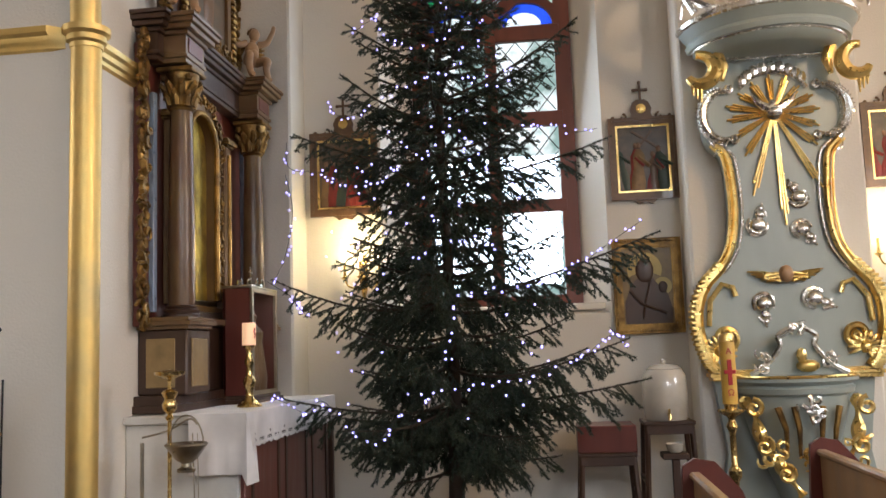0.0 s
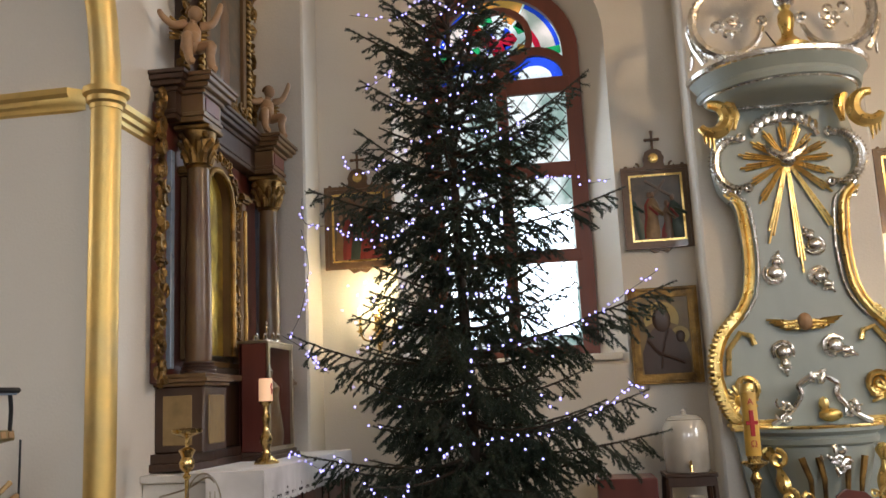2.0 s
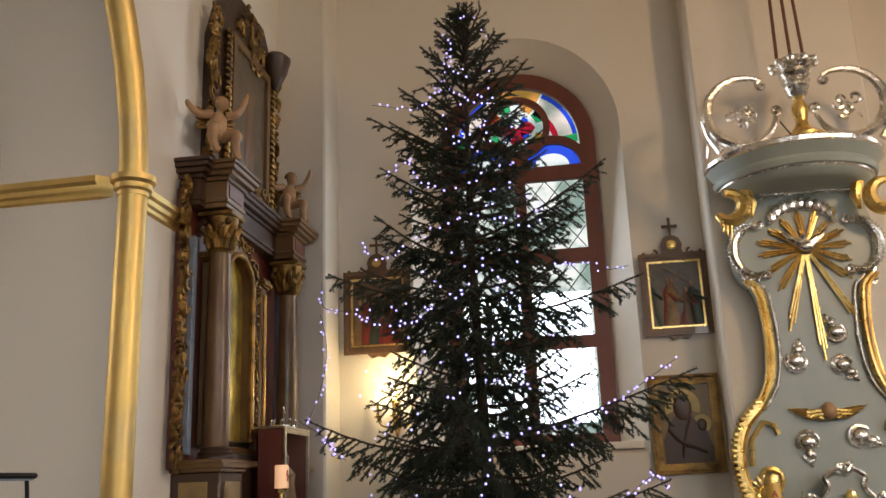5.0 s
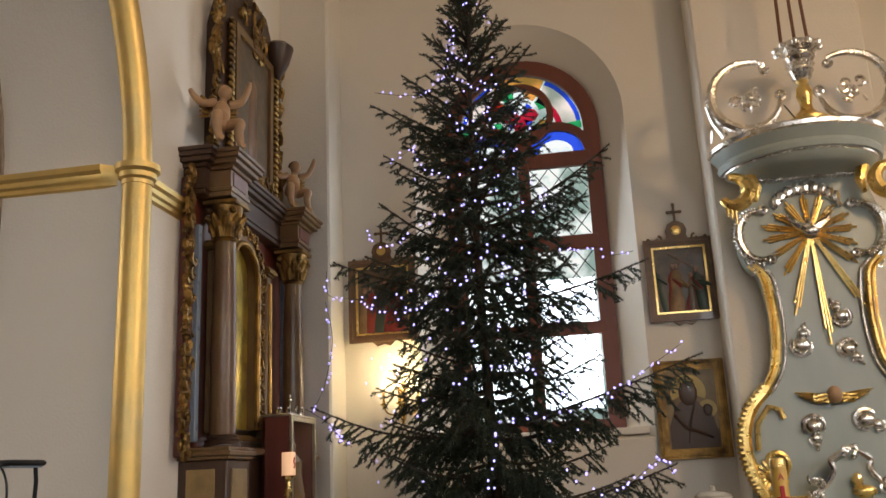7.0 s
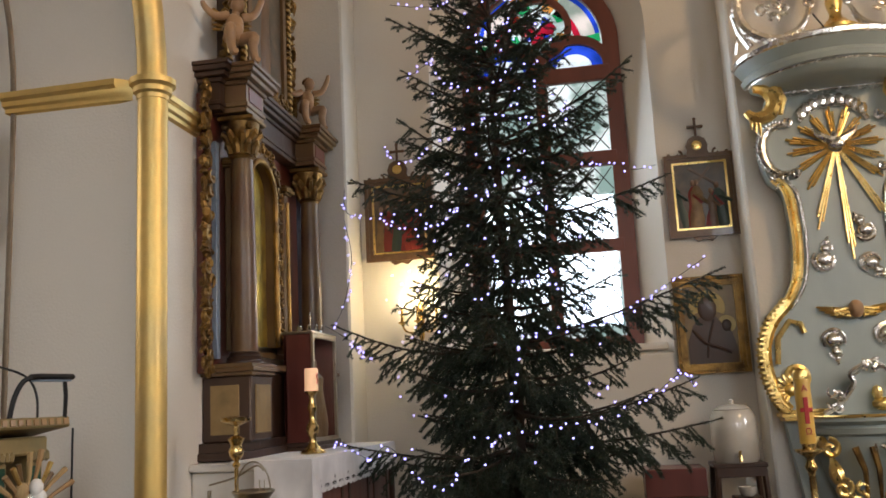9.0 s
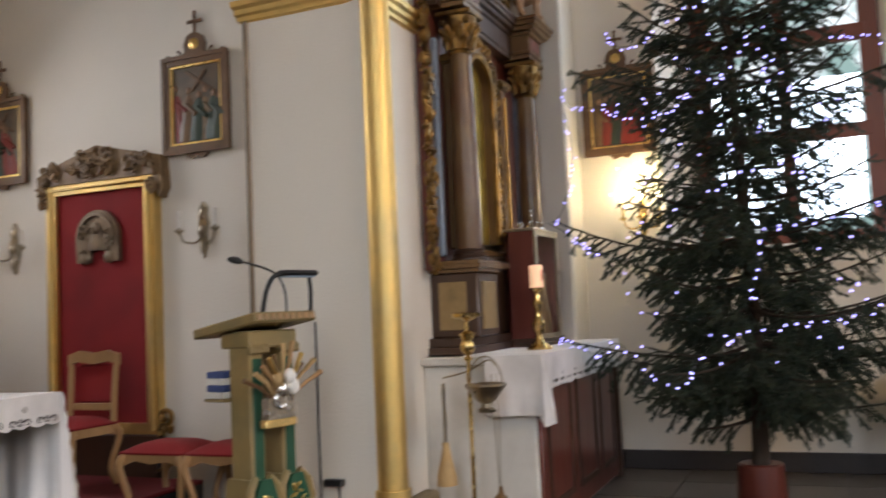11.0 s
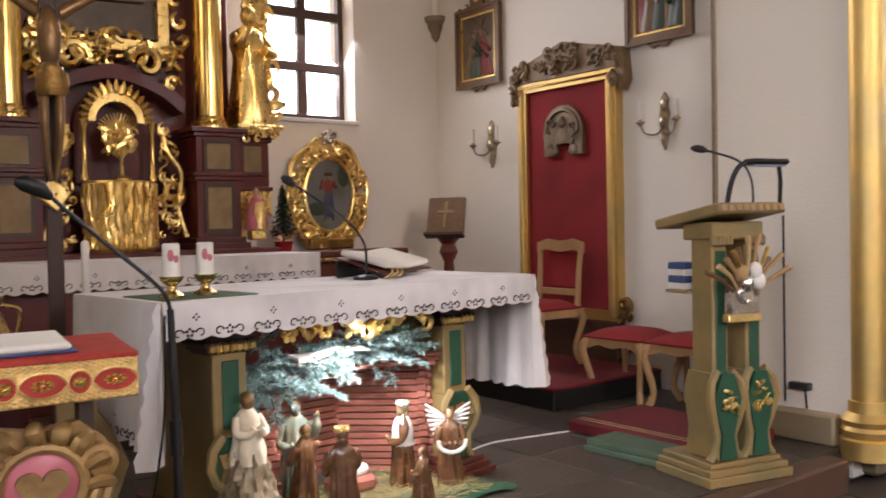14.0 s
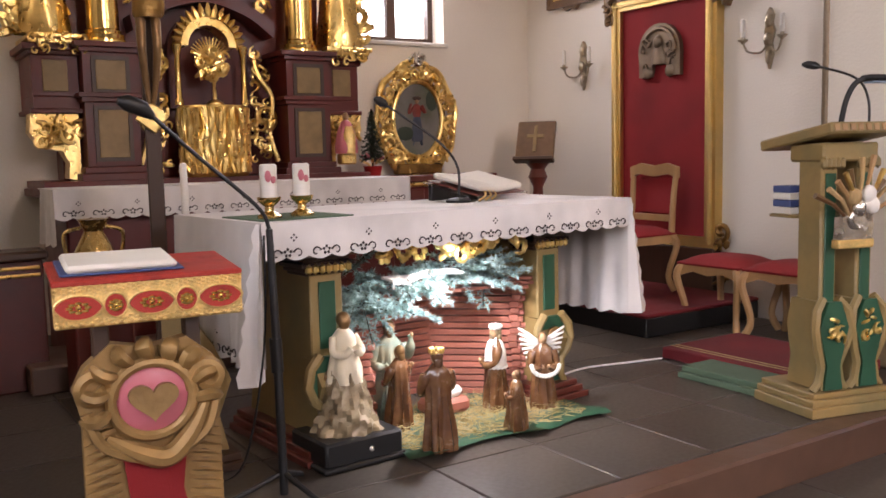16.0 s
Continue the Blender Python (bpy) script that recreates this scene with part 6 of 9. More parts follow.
t = thing("paschal_candle", "tall yellow paschal candle with red cross on a brass stand", "candle", pose(1.125, 6.0, 0))
part("stand", Mesh().lathe([(0.15, 0), (0.15, 0.02), (0.05, 0.05), (0.022, 0.09), (0.020, 0.60), (0.04, 0.63), (0.042, 0.67), (0.02, 0.70), (0.02, 0.90), (0.038, 0.94), (0.02, 0.98), (0.028, 1.0), (0.085, 1.035), (0.085, 1.045), (0.04, 1.05), (0.045, 1.10)], (0, 0, 0), 20), BRASS, t)
part("wax", Mesh().lathe([(0.048, 1.08), (0.048, 1.50), (0.040, 1.52), (0.02, 1.515)], (0, 0, 0), 20), YELLOWWAX, t)
part("painted_cross", Mesh().box(-0.014, -0.054, 1.20, 0.014, -0.044, 1.36, 0.003).box(-0.036, -0.052, 1.27, 0.036, -0.040, 1.295, 0.003), REDPAINT, t, "red cross in relief")
part("wax_collar", Mesh().lathe([(0.050, 1.47), (0.050, 1.505), (0.042, 1.525)], (0, 0, 0), 20), GOLD, t)


def lettering(body, size, m, material, parent):
    cu = bpy.data.curves.new("letter", "FONT")
    cu.body, cu.size, cu.align_x, cu.extrude = body, size, "CENTER", 0.002
    tmp = bpy.data.objects.new("letter", cu)
    me = bpy.data.meshes.new_from_object(tmp)
    bpy.data.objects.remove(tmp)
    me.materials.clear()
    me.materials.append(material)
    part("letter", me, None, parent, "", m)


lettering("A", 0.055, pose(0, -0.051, 1.395, 90), REDPAINT, t)
lettering("\u03a9", 0.055, pose(0, -0.051, 1.135, 90), REDPAINT, t)


def pew(x, y0, y1, label):
    t = thing("church_pew", label, "pew", Matrix.Diagonal((1, 1, 0.93, 1)), "church pews")
    part("back", Mesh().box(x - 0.012, y0, 0.45, x + 0.012, y1, 0.88, 0.004), PALEWOOD, t)
    part("top_rail", Mesh().box(x - 0.03, y0, 0.86, x + 0.03, y1, 0.90, 0.012), PALEWOOD, t)
    part("seat", Mesh().box(x - 0.02, y0, 0.42, x + 0.38, y1, 0.45, 0.008), PALEWOOD, t)
    for y in (y0, y1):
        end = [(x - 0.10, 0), (x + 0.40, 0), (x + 0.40, 0.40), (x + 0.30, 0.55), (x + 0.22, 0.80), (x + 0.10, 0.95), (x, 0.97), (x - 0.06, 0.93), (x - 0.08, 0.60)]
        part("pew_end", Mesh().slab(end, y - 0.02, y + 0.02), REDWOOD, t)


pew(0.70, 3.3, 4.74, "red-brown wooden church pew with carved end")
pew(1.54, 3.3, 5.60, "red-brown wooden church pew with carved end")

# ---- sanctuary: window and corner vault ----
t = tagged(new("window_2"), "small-paned dark-framed sanctuary window", "window", "", "structure")
t.matrix_world = pose(0, -0.055, -0.03)
part("window_frame", Mesh().band([(3.89, 2.42), (4.66, 2.42), (4.66, 4.85), (3.89, 4.85)], [(3.84, 2.36), (4.71, 2.36), (4.71, 4.90), (3.84, 4.90)], 7.30, 7.36, True, TOEAST), DARKWOOD, t)
part("mullion", Mesh().box(-7.355, 4.24, 2.42, -7.30, 4.33, 4.85, 0.006), DARKWOOD, t)
for z in (2.84, 3.31, 3.80, 4.30):
    part("glazing_bar", Mesh().box(-7.352, 3.88, z - 0.04, -7.296, 4.67, z + 0.04, 0.006), DARKWOOD, t)
p = part("pane", Mesh().box(-7.335, 3.88, 2.42, -7.331, 4.67, 4.86), GLASS, t)
p.visible_shadow = False
part("window_sill", Mesh().box(-7.34, 3.80, 2.325, -7.09, 4.74, 2.362, 0.006), SIDEWHITE, t)
me = Mesh().lathe([(0.01, 3.14), (0.04, 3.18), (0.045, 3.22), (0.08, 3.26), (0.085, 3.30), (0.12, 3.33), (0.12, 3.37)], (BACK_X + 0.02, SANCT_Y - 0.02, 0), 16)
setting("trim_corbel", me, PLINTH, "small stone corbel in the corner")
me = Mesh().tube(smooth([(BACK_X + 0.03, SANCT_Y - 0.03, 3.36), (BACK_X + 0.10, SANCT_Y - 0.10, 4.2), (BACK_X + 0.55, SANCT_Y - 0.55, 5.6), (BACK_X + 1.6, SANCT_Y - 1.6, 7.0)]), 0.05, 8)
setting("trim_vault_rib", me, CEILING, "plastered vault rib")


# ---- red wall panel ----
def red_panel():
    rng = random.Random(31)
    t = thing("red_throne_panel", "tall red cloth panel in a carved and gilded wooden frame", "wall panel", pose(0.065, SANCT_Y, 0))
    x0, x1 = -5.98, -4.90
    part("cloth", Mesh().box(x0 + 0.08, -0.05, 0.30, x1 - 0.08, -0.005, 2.50), REDCLOTH, t)
    part("gilded_frame", Mesh().band([(x0 + 0.10, 0.70), (x1 - 0.10, 0.70), (x1 - 0.10, 2.48), (x0 + 0.10, 2.48)], [(x0, 0.60), (x1, 0.60), (x1, 2.56), (x0, 2.56)], -0.085, -0.002, True), GOLDROD, t)
    part("frame_bead", Mesh().tube([(x0 + 0.05, -0.088, 0.65), (x0 + 0.05, -0.088, 2.52), (x1 - 0.05, -0.088, 2.52), (x1 - 0.05, -0.088, 0.65)], 0.022, 8), GOLDROD, t)
    cr = Mesh().slab([(x0 - 0.06, 2.42), (x0, 2.56), (x1, 2.56), (x1 + 0.06, 2.38), (x1 + 0.10, 2.46), (x1 + 0.08, 2.70), (x1 - 0.2, 2.76), (-5.44, 2.84), (x0 + 0.2, 2.74), (x0 - 0.08, 2.64)], -0.10, -0.004)
    foliage(cr, x0, 2.60, x1, 2.72, -0.10, 0.05, 46, rng, 0.05)
    foliage(cr, -5.62, 2.68, -5.26, 2.80, -0.11, 0.05, 16, rng, 0.05)
    for s, x in ((-1, x0), (1, x1)):
        foliage(cr, x + s * 0.02 - 0.03, 2.40, x + s * 0.02 + 0.03, 2.62, -0.09, 0.045, 8, rng, 0.05)
    part("carved_crest", cr, CARVED, t, "carved dull wooden crest")
    part("base_panel", Mesh().box(x0, -0.10, FLOOR_S, x1, -0.004, 0.62, 0.01), DARKWOOD, t)
    sc = Mesh()
    for s, x in ((1, x1), (-1, x0)):
        sc.tube([(a, -0.07, z) for a, z in spiral(x + s * 0.09, 0.48, 0.11, 0.02, 90 + s * 60, 90 - s * 420, 22)], 0.024, 6)
        sc.tube([(a, -0.07, z) for a, z in spiral(x + s * 0.05, 0.75, 0.07, 0.015, 270, 270 + s * 400, 18)], 0.020, 6)
        foliage(sc, x + s * 0.07 - 0.08, 0.35, x + s * 0.07 + 0.08, 0.70, -0.06, 0.05, 14, rng, 0.05)
    part("foot_scrolls", sc, OLDGOLD, t)
    em = Mesh().slab([(-5.66, 2.00)] + list(reversed(arc(-5.455, 2.12, 0.215, 0, 180, 14))) + [(-5.24, 2.00), (-5.24, 1.93), (-5.36, 1.93), (-5.38, 2.02), (-5.52, 2.02), (-5.54, 1.93), (-5.66, 1.93)], -0.09, -0.05)
    em.tube([(a, -0.095, z) for a, z in arc(-5.455, 2.12, 0.175, 0, 180, 14)], 0.018, 6)
    em.lathe([(0.07, 0), (0.075, 0.05), (0.04, 0.14), (0.03, 0.17), (0.035, 0.2), (0.01, 0.23)], (-5.455, -0.09, 2.02), 10, squash=0.4)
    for dx in (-0.115, 0.115):
        em.ball((-5.455 + dx, -0.085, 1.965), (0.055, 0.022, 0.05), 10)
        foliage(em, -5.455 + dx - 0.04, 1.98, -5.455 + dx + 0.04, 2.20, -0.09, 0.03, 8, rng, 0.02)
    em.ball((-5.455, -0.10, 2.19), (0.045, 0.03, 0.05), 10)
    part("relief_emblem", em, STONEWARE, t, "grey relief emblem")


red_panel()
t = thing("podium", "low podium covered with dark red carpet", "podium")
part("platform", Mesh().box(-6.5, 4.38, FLOOR_S, -4.42, 5.49, 0.285, 0.006), BLACK, t)
part("carpet", Mesh().box(-6.5, 4.372, 0.285, -4.412, 5.49, 0.312, 0.01), REDCARPET, t)


def cabriole(me, x, y, z0, z1, sx, sy):
    return me.tube(smooth([(x, y, z1), (x + sx * 0.03, y + sy * 0.03, z1 - (z1 - z0) * 0.18), (x - sx * 0.012, y - sy * 0.012, z0 + (z1 - z0) * 0.30), (x + sx * 0.02, y + sy * 0.02, z0 + 0.01)]), [0.030 - 0.012 * k / 18 if k < 14 else 0.024 for k in range(19)], 8)


def seat_frame(t, w, d, z0, zs):
    for sx in (-1, 1):
        for sy in (-1, 1):
            part("leg", cabriole(Mesh(), sx * (w / 2 - 0.03), sy * (d / 2 - 0.03), z0, zs - 0.02, sx, sy), PALEWOOD, t)
    for sy in (-1, 1):
        part("apron", Mesh().slab([(-w / 2 + 0.02, zs - 0.01), (-w / 2 + 0.02, zs - 0.09), (-w / 4, zs - 0.055), (0, zs - 0.075), (w / 4, zs - 0.055), (w / 2 - 0.02, zs - 0.09), (w / 2 - 0.02, zs - 0.01)], sy * (d / 2 - 0.02) - 0.012, sy * (d / 2 - 0.02) + 0.012), PALEWOOD, t)
    for sx in (-1, 1):
        part("apron", Mesh().box(sx * (w / 2 - 0.02) - 0.012, -d / 2 + 0.03, zs - 0.075, sx * (w / 2 - 0.02) + 0.012, d / 2 - 0.03, zs - 0.01, 0.003), PALEWOOD, t)
    cu = Mesh()
    n = 10
    v = [(w / 2 * (2 * i / n - 1), d / 2 * (2 * j / n - 1), zs + 0.055 * (1 - abs(2 * i / n - 1) ** 4) * (1 - abs(2 * j / n - 1) ** 4)) for i in range(n + 1) for j in range(n + 1)]
    f = [(i * (n + 1) + j, (i + 1) * (n + 1) + j, (i + 1) * (n + 1) + j + 1, i * (n + 1) + j + 1) for i in range(n) for j in range(n)]
    cu.add(v, f).box(-w / 2, -d / 2, zs - 0.015, w / 2, d / 2, zs + 0.002, 0.004)
    part("cushion", cu, REDCLOTH, t, "padded red upholstery", None, 60)


a = thing("upholstered_stool", "pale wooden stool with curved legs and red cushion", "stool", pose(-4.30, 5.02, FLOOR_S), "upholstered stools")
seat_frame(a, 0.50, 0.44, 0, 0.45)
copy_thing(a, pose(-3.78, 5.03, FLOOR_S))
t = thing("presider_chair", "pale wooden armless chair with red upholstered back", "chair", pose(-5.18, 5.02, 0.312))
seat_frame(t, 0.46, 0.44, 0, 0.44)
for sx in (-1, 1):
    part("back_post", Mesh().tube([(sx * 0.205, 0.19, 0.42), (sx * 0.205, 0.21, 0.70), (sx * 0.215, 0.23, 0.90)], [0.024, 0.022, 0.020], 8), PALEWOOD, t)
part("crest_rail", Mesh().slab([(-0.235, 0.84), (-0.15, 0.87), (0, 0.85), (0.15, 0.87), (0.235, 0.84), (0.235, 0.92), (0.13, 0.95), (0, 0.93), (-0.13, 0.95), (-0.235, 0.92)], 0.21, 0.245), PALEWOOD, t)
part("lower_rail", Mesh().box(-0.2, 0.195, 0.52, 0.2, 0.22, 0.57, 0.004), PALEWOOD, t)
part("back_pad", Mesh().box(-0.185, 0.195, 0.57, 0.185, 0.235, 0.86, 0.02, pose(0, 0.02, 0, -3, 0, 0)), REDCLOTH, t, "red upholstered back")


# ---- altar table of the people ----
def altar_leg(t, y):
    p = part("side_panel", Mesh().slab([(3.74, 0.24), (4.34, 0.24), (4.32, 0.34), (4.38, 0.46), (4.28, 0.60), (4.24, 0.96), (3.84, 0.96), (3.80, 0.60), (3.70, 0.46), (3.76, 0.34)], y - 0.07, y + 0.07, pose(0, 0, 0, 0, 0, 0) @ Matrix(((-1, 0, 0, 0), (0, 1, 0, 0), (0, 0, 1, 0), (0, 0, 0, 1)))), OLIVE, t)
    part("shaft", Mesh().box(-3.84, y - 0.075, 0.56, -3.76, y + 0.075, 0.90, 0.006), OLIVE, t)
    part("inlay", Mesh().box(-3.762, y - 0.038, 0.60, -3.752, y + 0.038, 0.87, 0.003), GREEN, t, "green painted inlay")
    part("capital", stepped(Mesh(), -0.085 + y, 0.085 + y, 3.77, 3.92, 0.895, [(0.0, 0.015), (0.018, 0.02), (0.035, 0.02), (0.02, 0.02), (0.045, 0.045)]), DARKWOOD, t, "", TOEAST)
    cap = Mesh()
    for k in range(7):
        cap.ball((-3.735, y - 0.09 + 0.03 * k, 0.925), (0.02, 0.016, 0.022), 6)
    part("gilded_leaves", cap, GOLD, t)
    sc = Mesh()
    for s in (-1, 1):
        sc.tube([(-3.735, y + s * 0.055, 0.58), (-3.73, y + s * 0.10, 0.53), (-3.73, y + s * 0.115, 0.46), (-3.73, y + s * 0.09, 0.40), (-3.73, y + s * 0.045, 0.36), (-3.735, y + s * 0.05, 0.28), (-3.74, y + s * 0.075, 0.24)], 0.021, 7)
    part("scroll_edge", sc, OLIVE, t)
    part("scroll_field", Mesh().slab([(y - 0.05, 0.25), (y + 0.05, 0.25), (y + 0.03, 0.36), (y + 0.10, 0.46), (y + 0.045, 0.57), (y - 0.045, 0.57), (y - 0.10, 0.46), (y - 0.03, 0.36)], 3.735, 3.78, TOEAST), GREEN, t)
    part("boss", Mesh().ball((-3.725, y, 0.47), (0.03, 0.055, 0.055), 10), BRONZE, t)
    part("foot", stepped(Mesh(), y - 0.13, y + 0.13, 3.70, 4.36, FLOOR_S, [(0.04, 0.03), (0.02, 0.03), (0.0, 0.025)]), REDWOOD, t, "", TOEAST)


ALTAR = pose(-3.60, 3.40, 0, 0, 0, 5.0) @ pose(3.60, -3.43, 0)   # stands slightly askew, turned to fit its corners in the camera's view
t = thing("altar_table", "olive and green painted altar table with scrolled legs", "altar table", ALTAR)
altar_leg(t, 1.80)
altar_leg(t, 3.04)
part("table_top", Mesh().box(-4.38, 1.47, 1.06, -3.62, 3.40, 1.122, 0.01), DARKWOOD, t)
part("frieze", Mesh().box(-4.30, 1.62, 0.985, -3.72, 3.26, 1.06, 0.008), REDWOOD, t)
rng = random.Random(8)
me = foliage(Mesh(), 2.35, 0.92, 2.80, 1.02, 3.72, 0.05, 26, rng)
foliage(me, 1.95, 0.93, 2.20, 0.99, 3.72, 0.035, 8, rng)
part("gilded_festoon", me, GOLD, t, "gilded carved festoon", TOEAST)
for y in (2.06, 2.24, 2.42):
    me = Mesh()
    for k in range(6):
        me.ball((-3.725, y + 0.028 * math.cos(k * 1.047), 0.955 + 0.028 * math.sin(k * 1.047)), (0.012, 0.018, 0.018), 6)
    part("rosette", me, GOLD, t)

t = thing("altar_cloth", "white linen altar cloth with cutwork lace hem", "altar cloth", ALTAR)
part("cloth_top", Mesh().box(-4.40, 1.445, 1.124, -3.60, 3.43, 1.132, 0.003), LINEN, t)
part("front_drop", scalloped(1.445, 3.43, 1.131, 1.0, 21, 3.600, rng, 0.006, 0.014), LINEN, t, "", TOEAST)
part("cutwork", eyelet_shades(1.46, 3.42, 1.018, 12, 3.583, 0.0085), EYELETSHADE, t, "", TOEAST)
part("side_drop", scalloped(-4.40, -3.60, 1.131, 0.60, 8, 1.446, rng, 0.02, 0.014), LINEN, t)
part("side_drop", scalloped(-4.40, -3.60, 1.131, 0.56, 8, 3.436, rng, 0.016, 0.014), LINEN, t)
part("cutwork", eyelet_shades(-4.36, -3.64, 0.63, 5, 1.418, 0.009), EYELETSHADE, t)
# hanging corner folds with their own lace
for y, s in ((1.446, -1), (3.432, 1)):
    me = Mesh()
    n = 14
    v, f = [], []
    for i in range(n + 1):
        z = 1.130 - 0.58 * i / n
        w = 0.02 + 0.10 * (i / n)
        sc = 0.014 * abs(math.sin(i * 1.57))
        v += [(-3.615, y, z), (-3.59 + 0.25 * w, y + s * (0.5 * w + 0.3 * sc), z), (-3.60 + 0.1 * w, y + s * (w + sc), z)]
    for i in range(n):
        f += [(3 * i, 3 * i + 1, 3 * i + 4, 3 * i + 3), (3 * i + 1, 3 * i + 2, 3 * i + 5, 3 * i + 4)]
    part("corner_fold", me.add(v, f), LINEN, t)

# on the altar: candles, mat, missal, microphone
fixture("green_mat", Mesh().box(-3.98, 1.47, 1.133, -3.63, 1.86, 1.138, 0.002), GREENCARPET, "small dark green mat under the candles", "mat").matrix_world = ALTAR


def altar_candle(x, y):
    t = thing("altar_candle", "thick white candle with a printed picture on a brass foot", "candle", ALTAR @ pose(x, y, 1.139) @ Matrix.Diagonal((0.92, 0.92, 0.87, 1)), "altar candles")
    part("foot", Mesh().lathe([(0.05, 0), (0.05, 0.01), (0.02, 0.03), (0.018, 0.05), (0.03, 0.06), (0.045, 0.075), (0.05, 0.09)], (0, 0, 0), 16), BRASS, t)
    part("wax", Mesh().lathe([(0.035, 0.088), (0.035, 0.225), (0.028, 0.232), (0.01, 0.228)], (0, 0, 0), 18), WHITEWAX, t)
    me = Mesh().lathe([(0.0358, 0.14), (0.0358, 0.215)], (0, 0, 0), 10, arc=(-80, 30))
    part("printed_band", me, PAPER, t)
    part("printed_motif", Mesh().ball((0.031, -0.014, 0.18), (0.006, 0.018, 0.028), 8).ball((0.034, 0.004, 0.165), (0.005, 0.013, 0.018), 8), PINK, t)
    part("wick", Mesh().tube([(0, 0, 0.226), (0.002, 0, 0.245)], 0.002, 5), BLACK, t)


altar_candle(-3.72, 1.545)
altar_candle(-3.75, 1.70)
t = thing("missal_stand", "open missal with yellow ribbons on a clear slanted stand", "book", pose(-4.12, 2.86, 1.134, 0, 0, 24))
part("stand", Mesh().box(-0.16, -0.26, 0.0, 0.16, 0.26, 0.012, 0.004, pose(0, 0, 0.05, 0, 14, 0)), GLASS, t)
part("support", Mesh().box(-0.15, -0.22, 0, -0.13, 0.22, 0.085, 0.004), BLACK, t)
for s in (-1, 1):
    part("page_block", Mesh().box(-0.14, 0 if s > 0 else -0.22, 0.016, 0.14, 0.22 if s > 0 else 0, 0.045, 0.010, pose(0, 0, 0.05, s * 4, 14, 0)), PAPER, t)
part("cover", Mesh().box(-0.15, -0.24, 0.010, 0.15, 0.24, 0.016, 0.002, pose(0, 0, 0.05, 0, 14, 0)), REDWOOD, t)
for k in range(3):
    part("ribbon", Mesh().tube(smooth([(0.10, -0.05 - 0.03 * k, 0.06), (0.17, -0.10 - 0.05 * k, 0.03), (0.19, -0.18 - 0.06 * k, 0.008)]), 0.006, 5, None, 0.3), BROCADEGOLD, t)


def microphone(x, y, z, pts, base=True):
    t = thing("desk_microphone", "black gooseneck microphone on a small round base", "microphone", pose(x, y, z), "microphones")
    if base:
        part("base", Mesh().lathe([(0.06, 0), (0.062, 0.01), (0.05, 0.018), (0.012, 0.024)], (0, 0, 0), 18), BLACK, t)
    line = smooth(pts)
    part("gooseneck", Mesh().tube(line, 0.006, 8), BLACK, t)
    e = line[-1]
    d = (line[-1] - line[-2]).normalized()
    part("windshield", Mesh().tube([tuple(e - d * 0.01), tuple(e + d * 0.012), tuple(e + d * 0.04), tuple(e + d * 0.06)], [0.010, 0.020, 0.021, 0.008], 10), BLACK, t)


microphone(-3.93, 2.62, 1.134, [(0, 0, 0.01), (0, 0, 0.16), (-0.02, -0.07, 0.27), (-0.05, -0.22, 0.38), (-0.08, -0.34, 0.46)])


# ---- crib ----
def crib():
    rng = random.Random(17)
    t = thing("crib", "open stable of stacked red-stained planks for the crib", "crib")
    plank = {}

    def board(x0, y0, x1, y1, z, th=0.026, wd=0.045):
        L = math.hypot(x1 - x0, y1 - y0)
        key = round(L, 1)
        if key not in plank:
            plank[key] = Mesh().box(-0.5, -0.5, -0.5, 0.5, 0.5, 0.5, 0.06).data("plank", CRIBWOOD)
        o = part("plank", plank[key], None, t)
        o.matrix_basis = pose((x0 + x1) / 2, (y0 + y1) / 2, z, 0, 0, math.degrees(math.atan2(y1 - y0, x1 - x0))) @ Matrix.Diagonal((L, wd, th, 1))

    for k in range(16):
        z = 0.19 + 0.033 * k
        j = rng.uniform(-0.015, 0.015)
        board(-4.12, 2.00 + j, -4.14, 2.62 + j, z + 0.011)
        board(-4.14, 2.56, -3.82, 2.92 + j, z)
        if k < 13:
            board(-4.12, 2.04, -3.84, 1.96 + j, z)
            board(-3.84, 1.90 + j, -3.80, 2.06 + j, z + 0.012)
        board(-3.82, 2.86 + j, -3.94, 2.96 + j, z + 0.011)
    for k in range(5):
        board(-4.20 + 0.07 * k, 2.02, -4.06 + 0.07 * k, 2.86, 0.735 + 0.006 * (k % 2), 0.016, 0.065)
    for k in range(3):
        board(-4.05, 2.50, -3.76, 2.90 + 0.03 * k, 0.72 + 0.02 * k, 0.016, 0.06)
    part("lime_cloth", Mesh().box(-4.20, 2.86, 0.50, -4.18, 3.06, 0.96, 0.004), LIME, t, "lime green cloth behind")


crib()


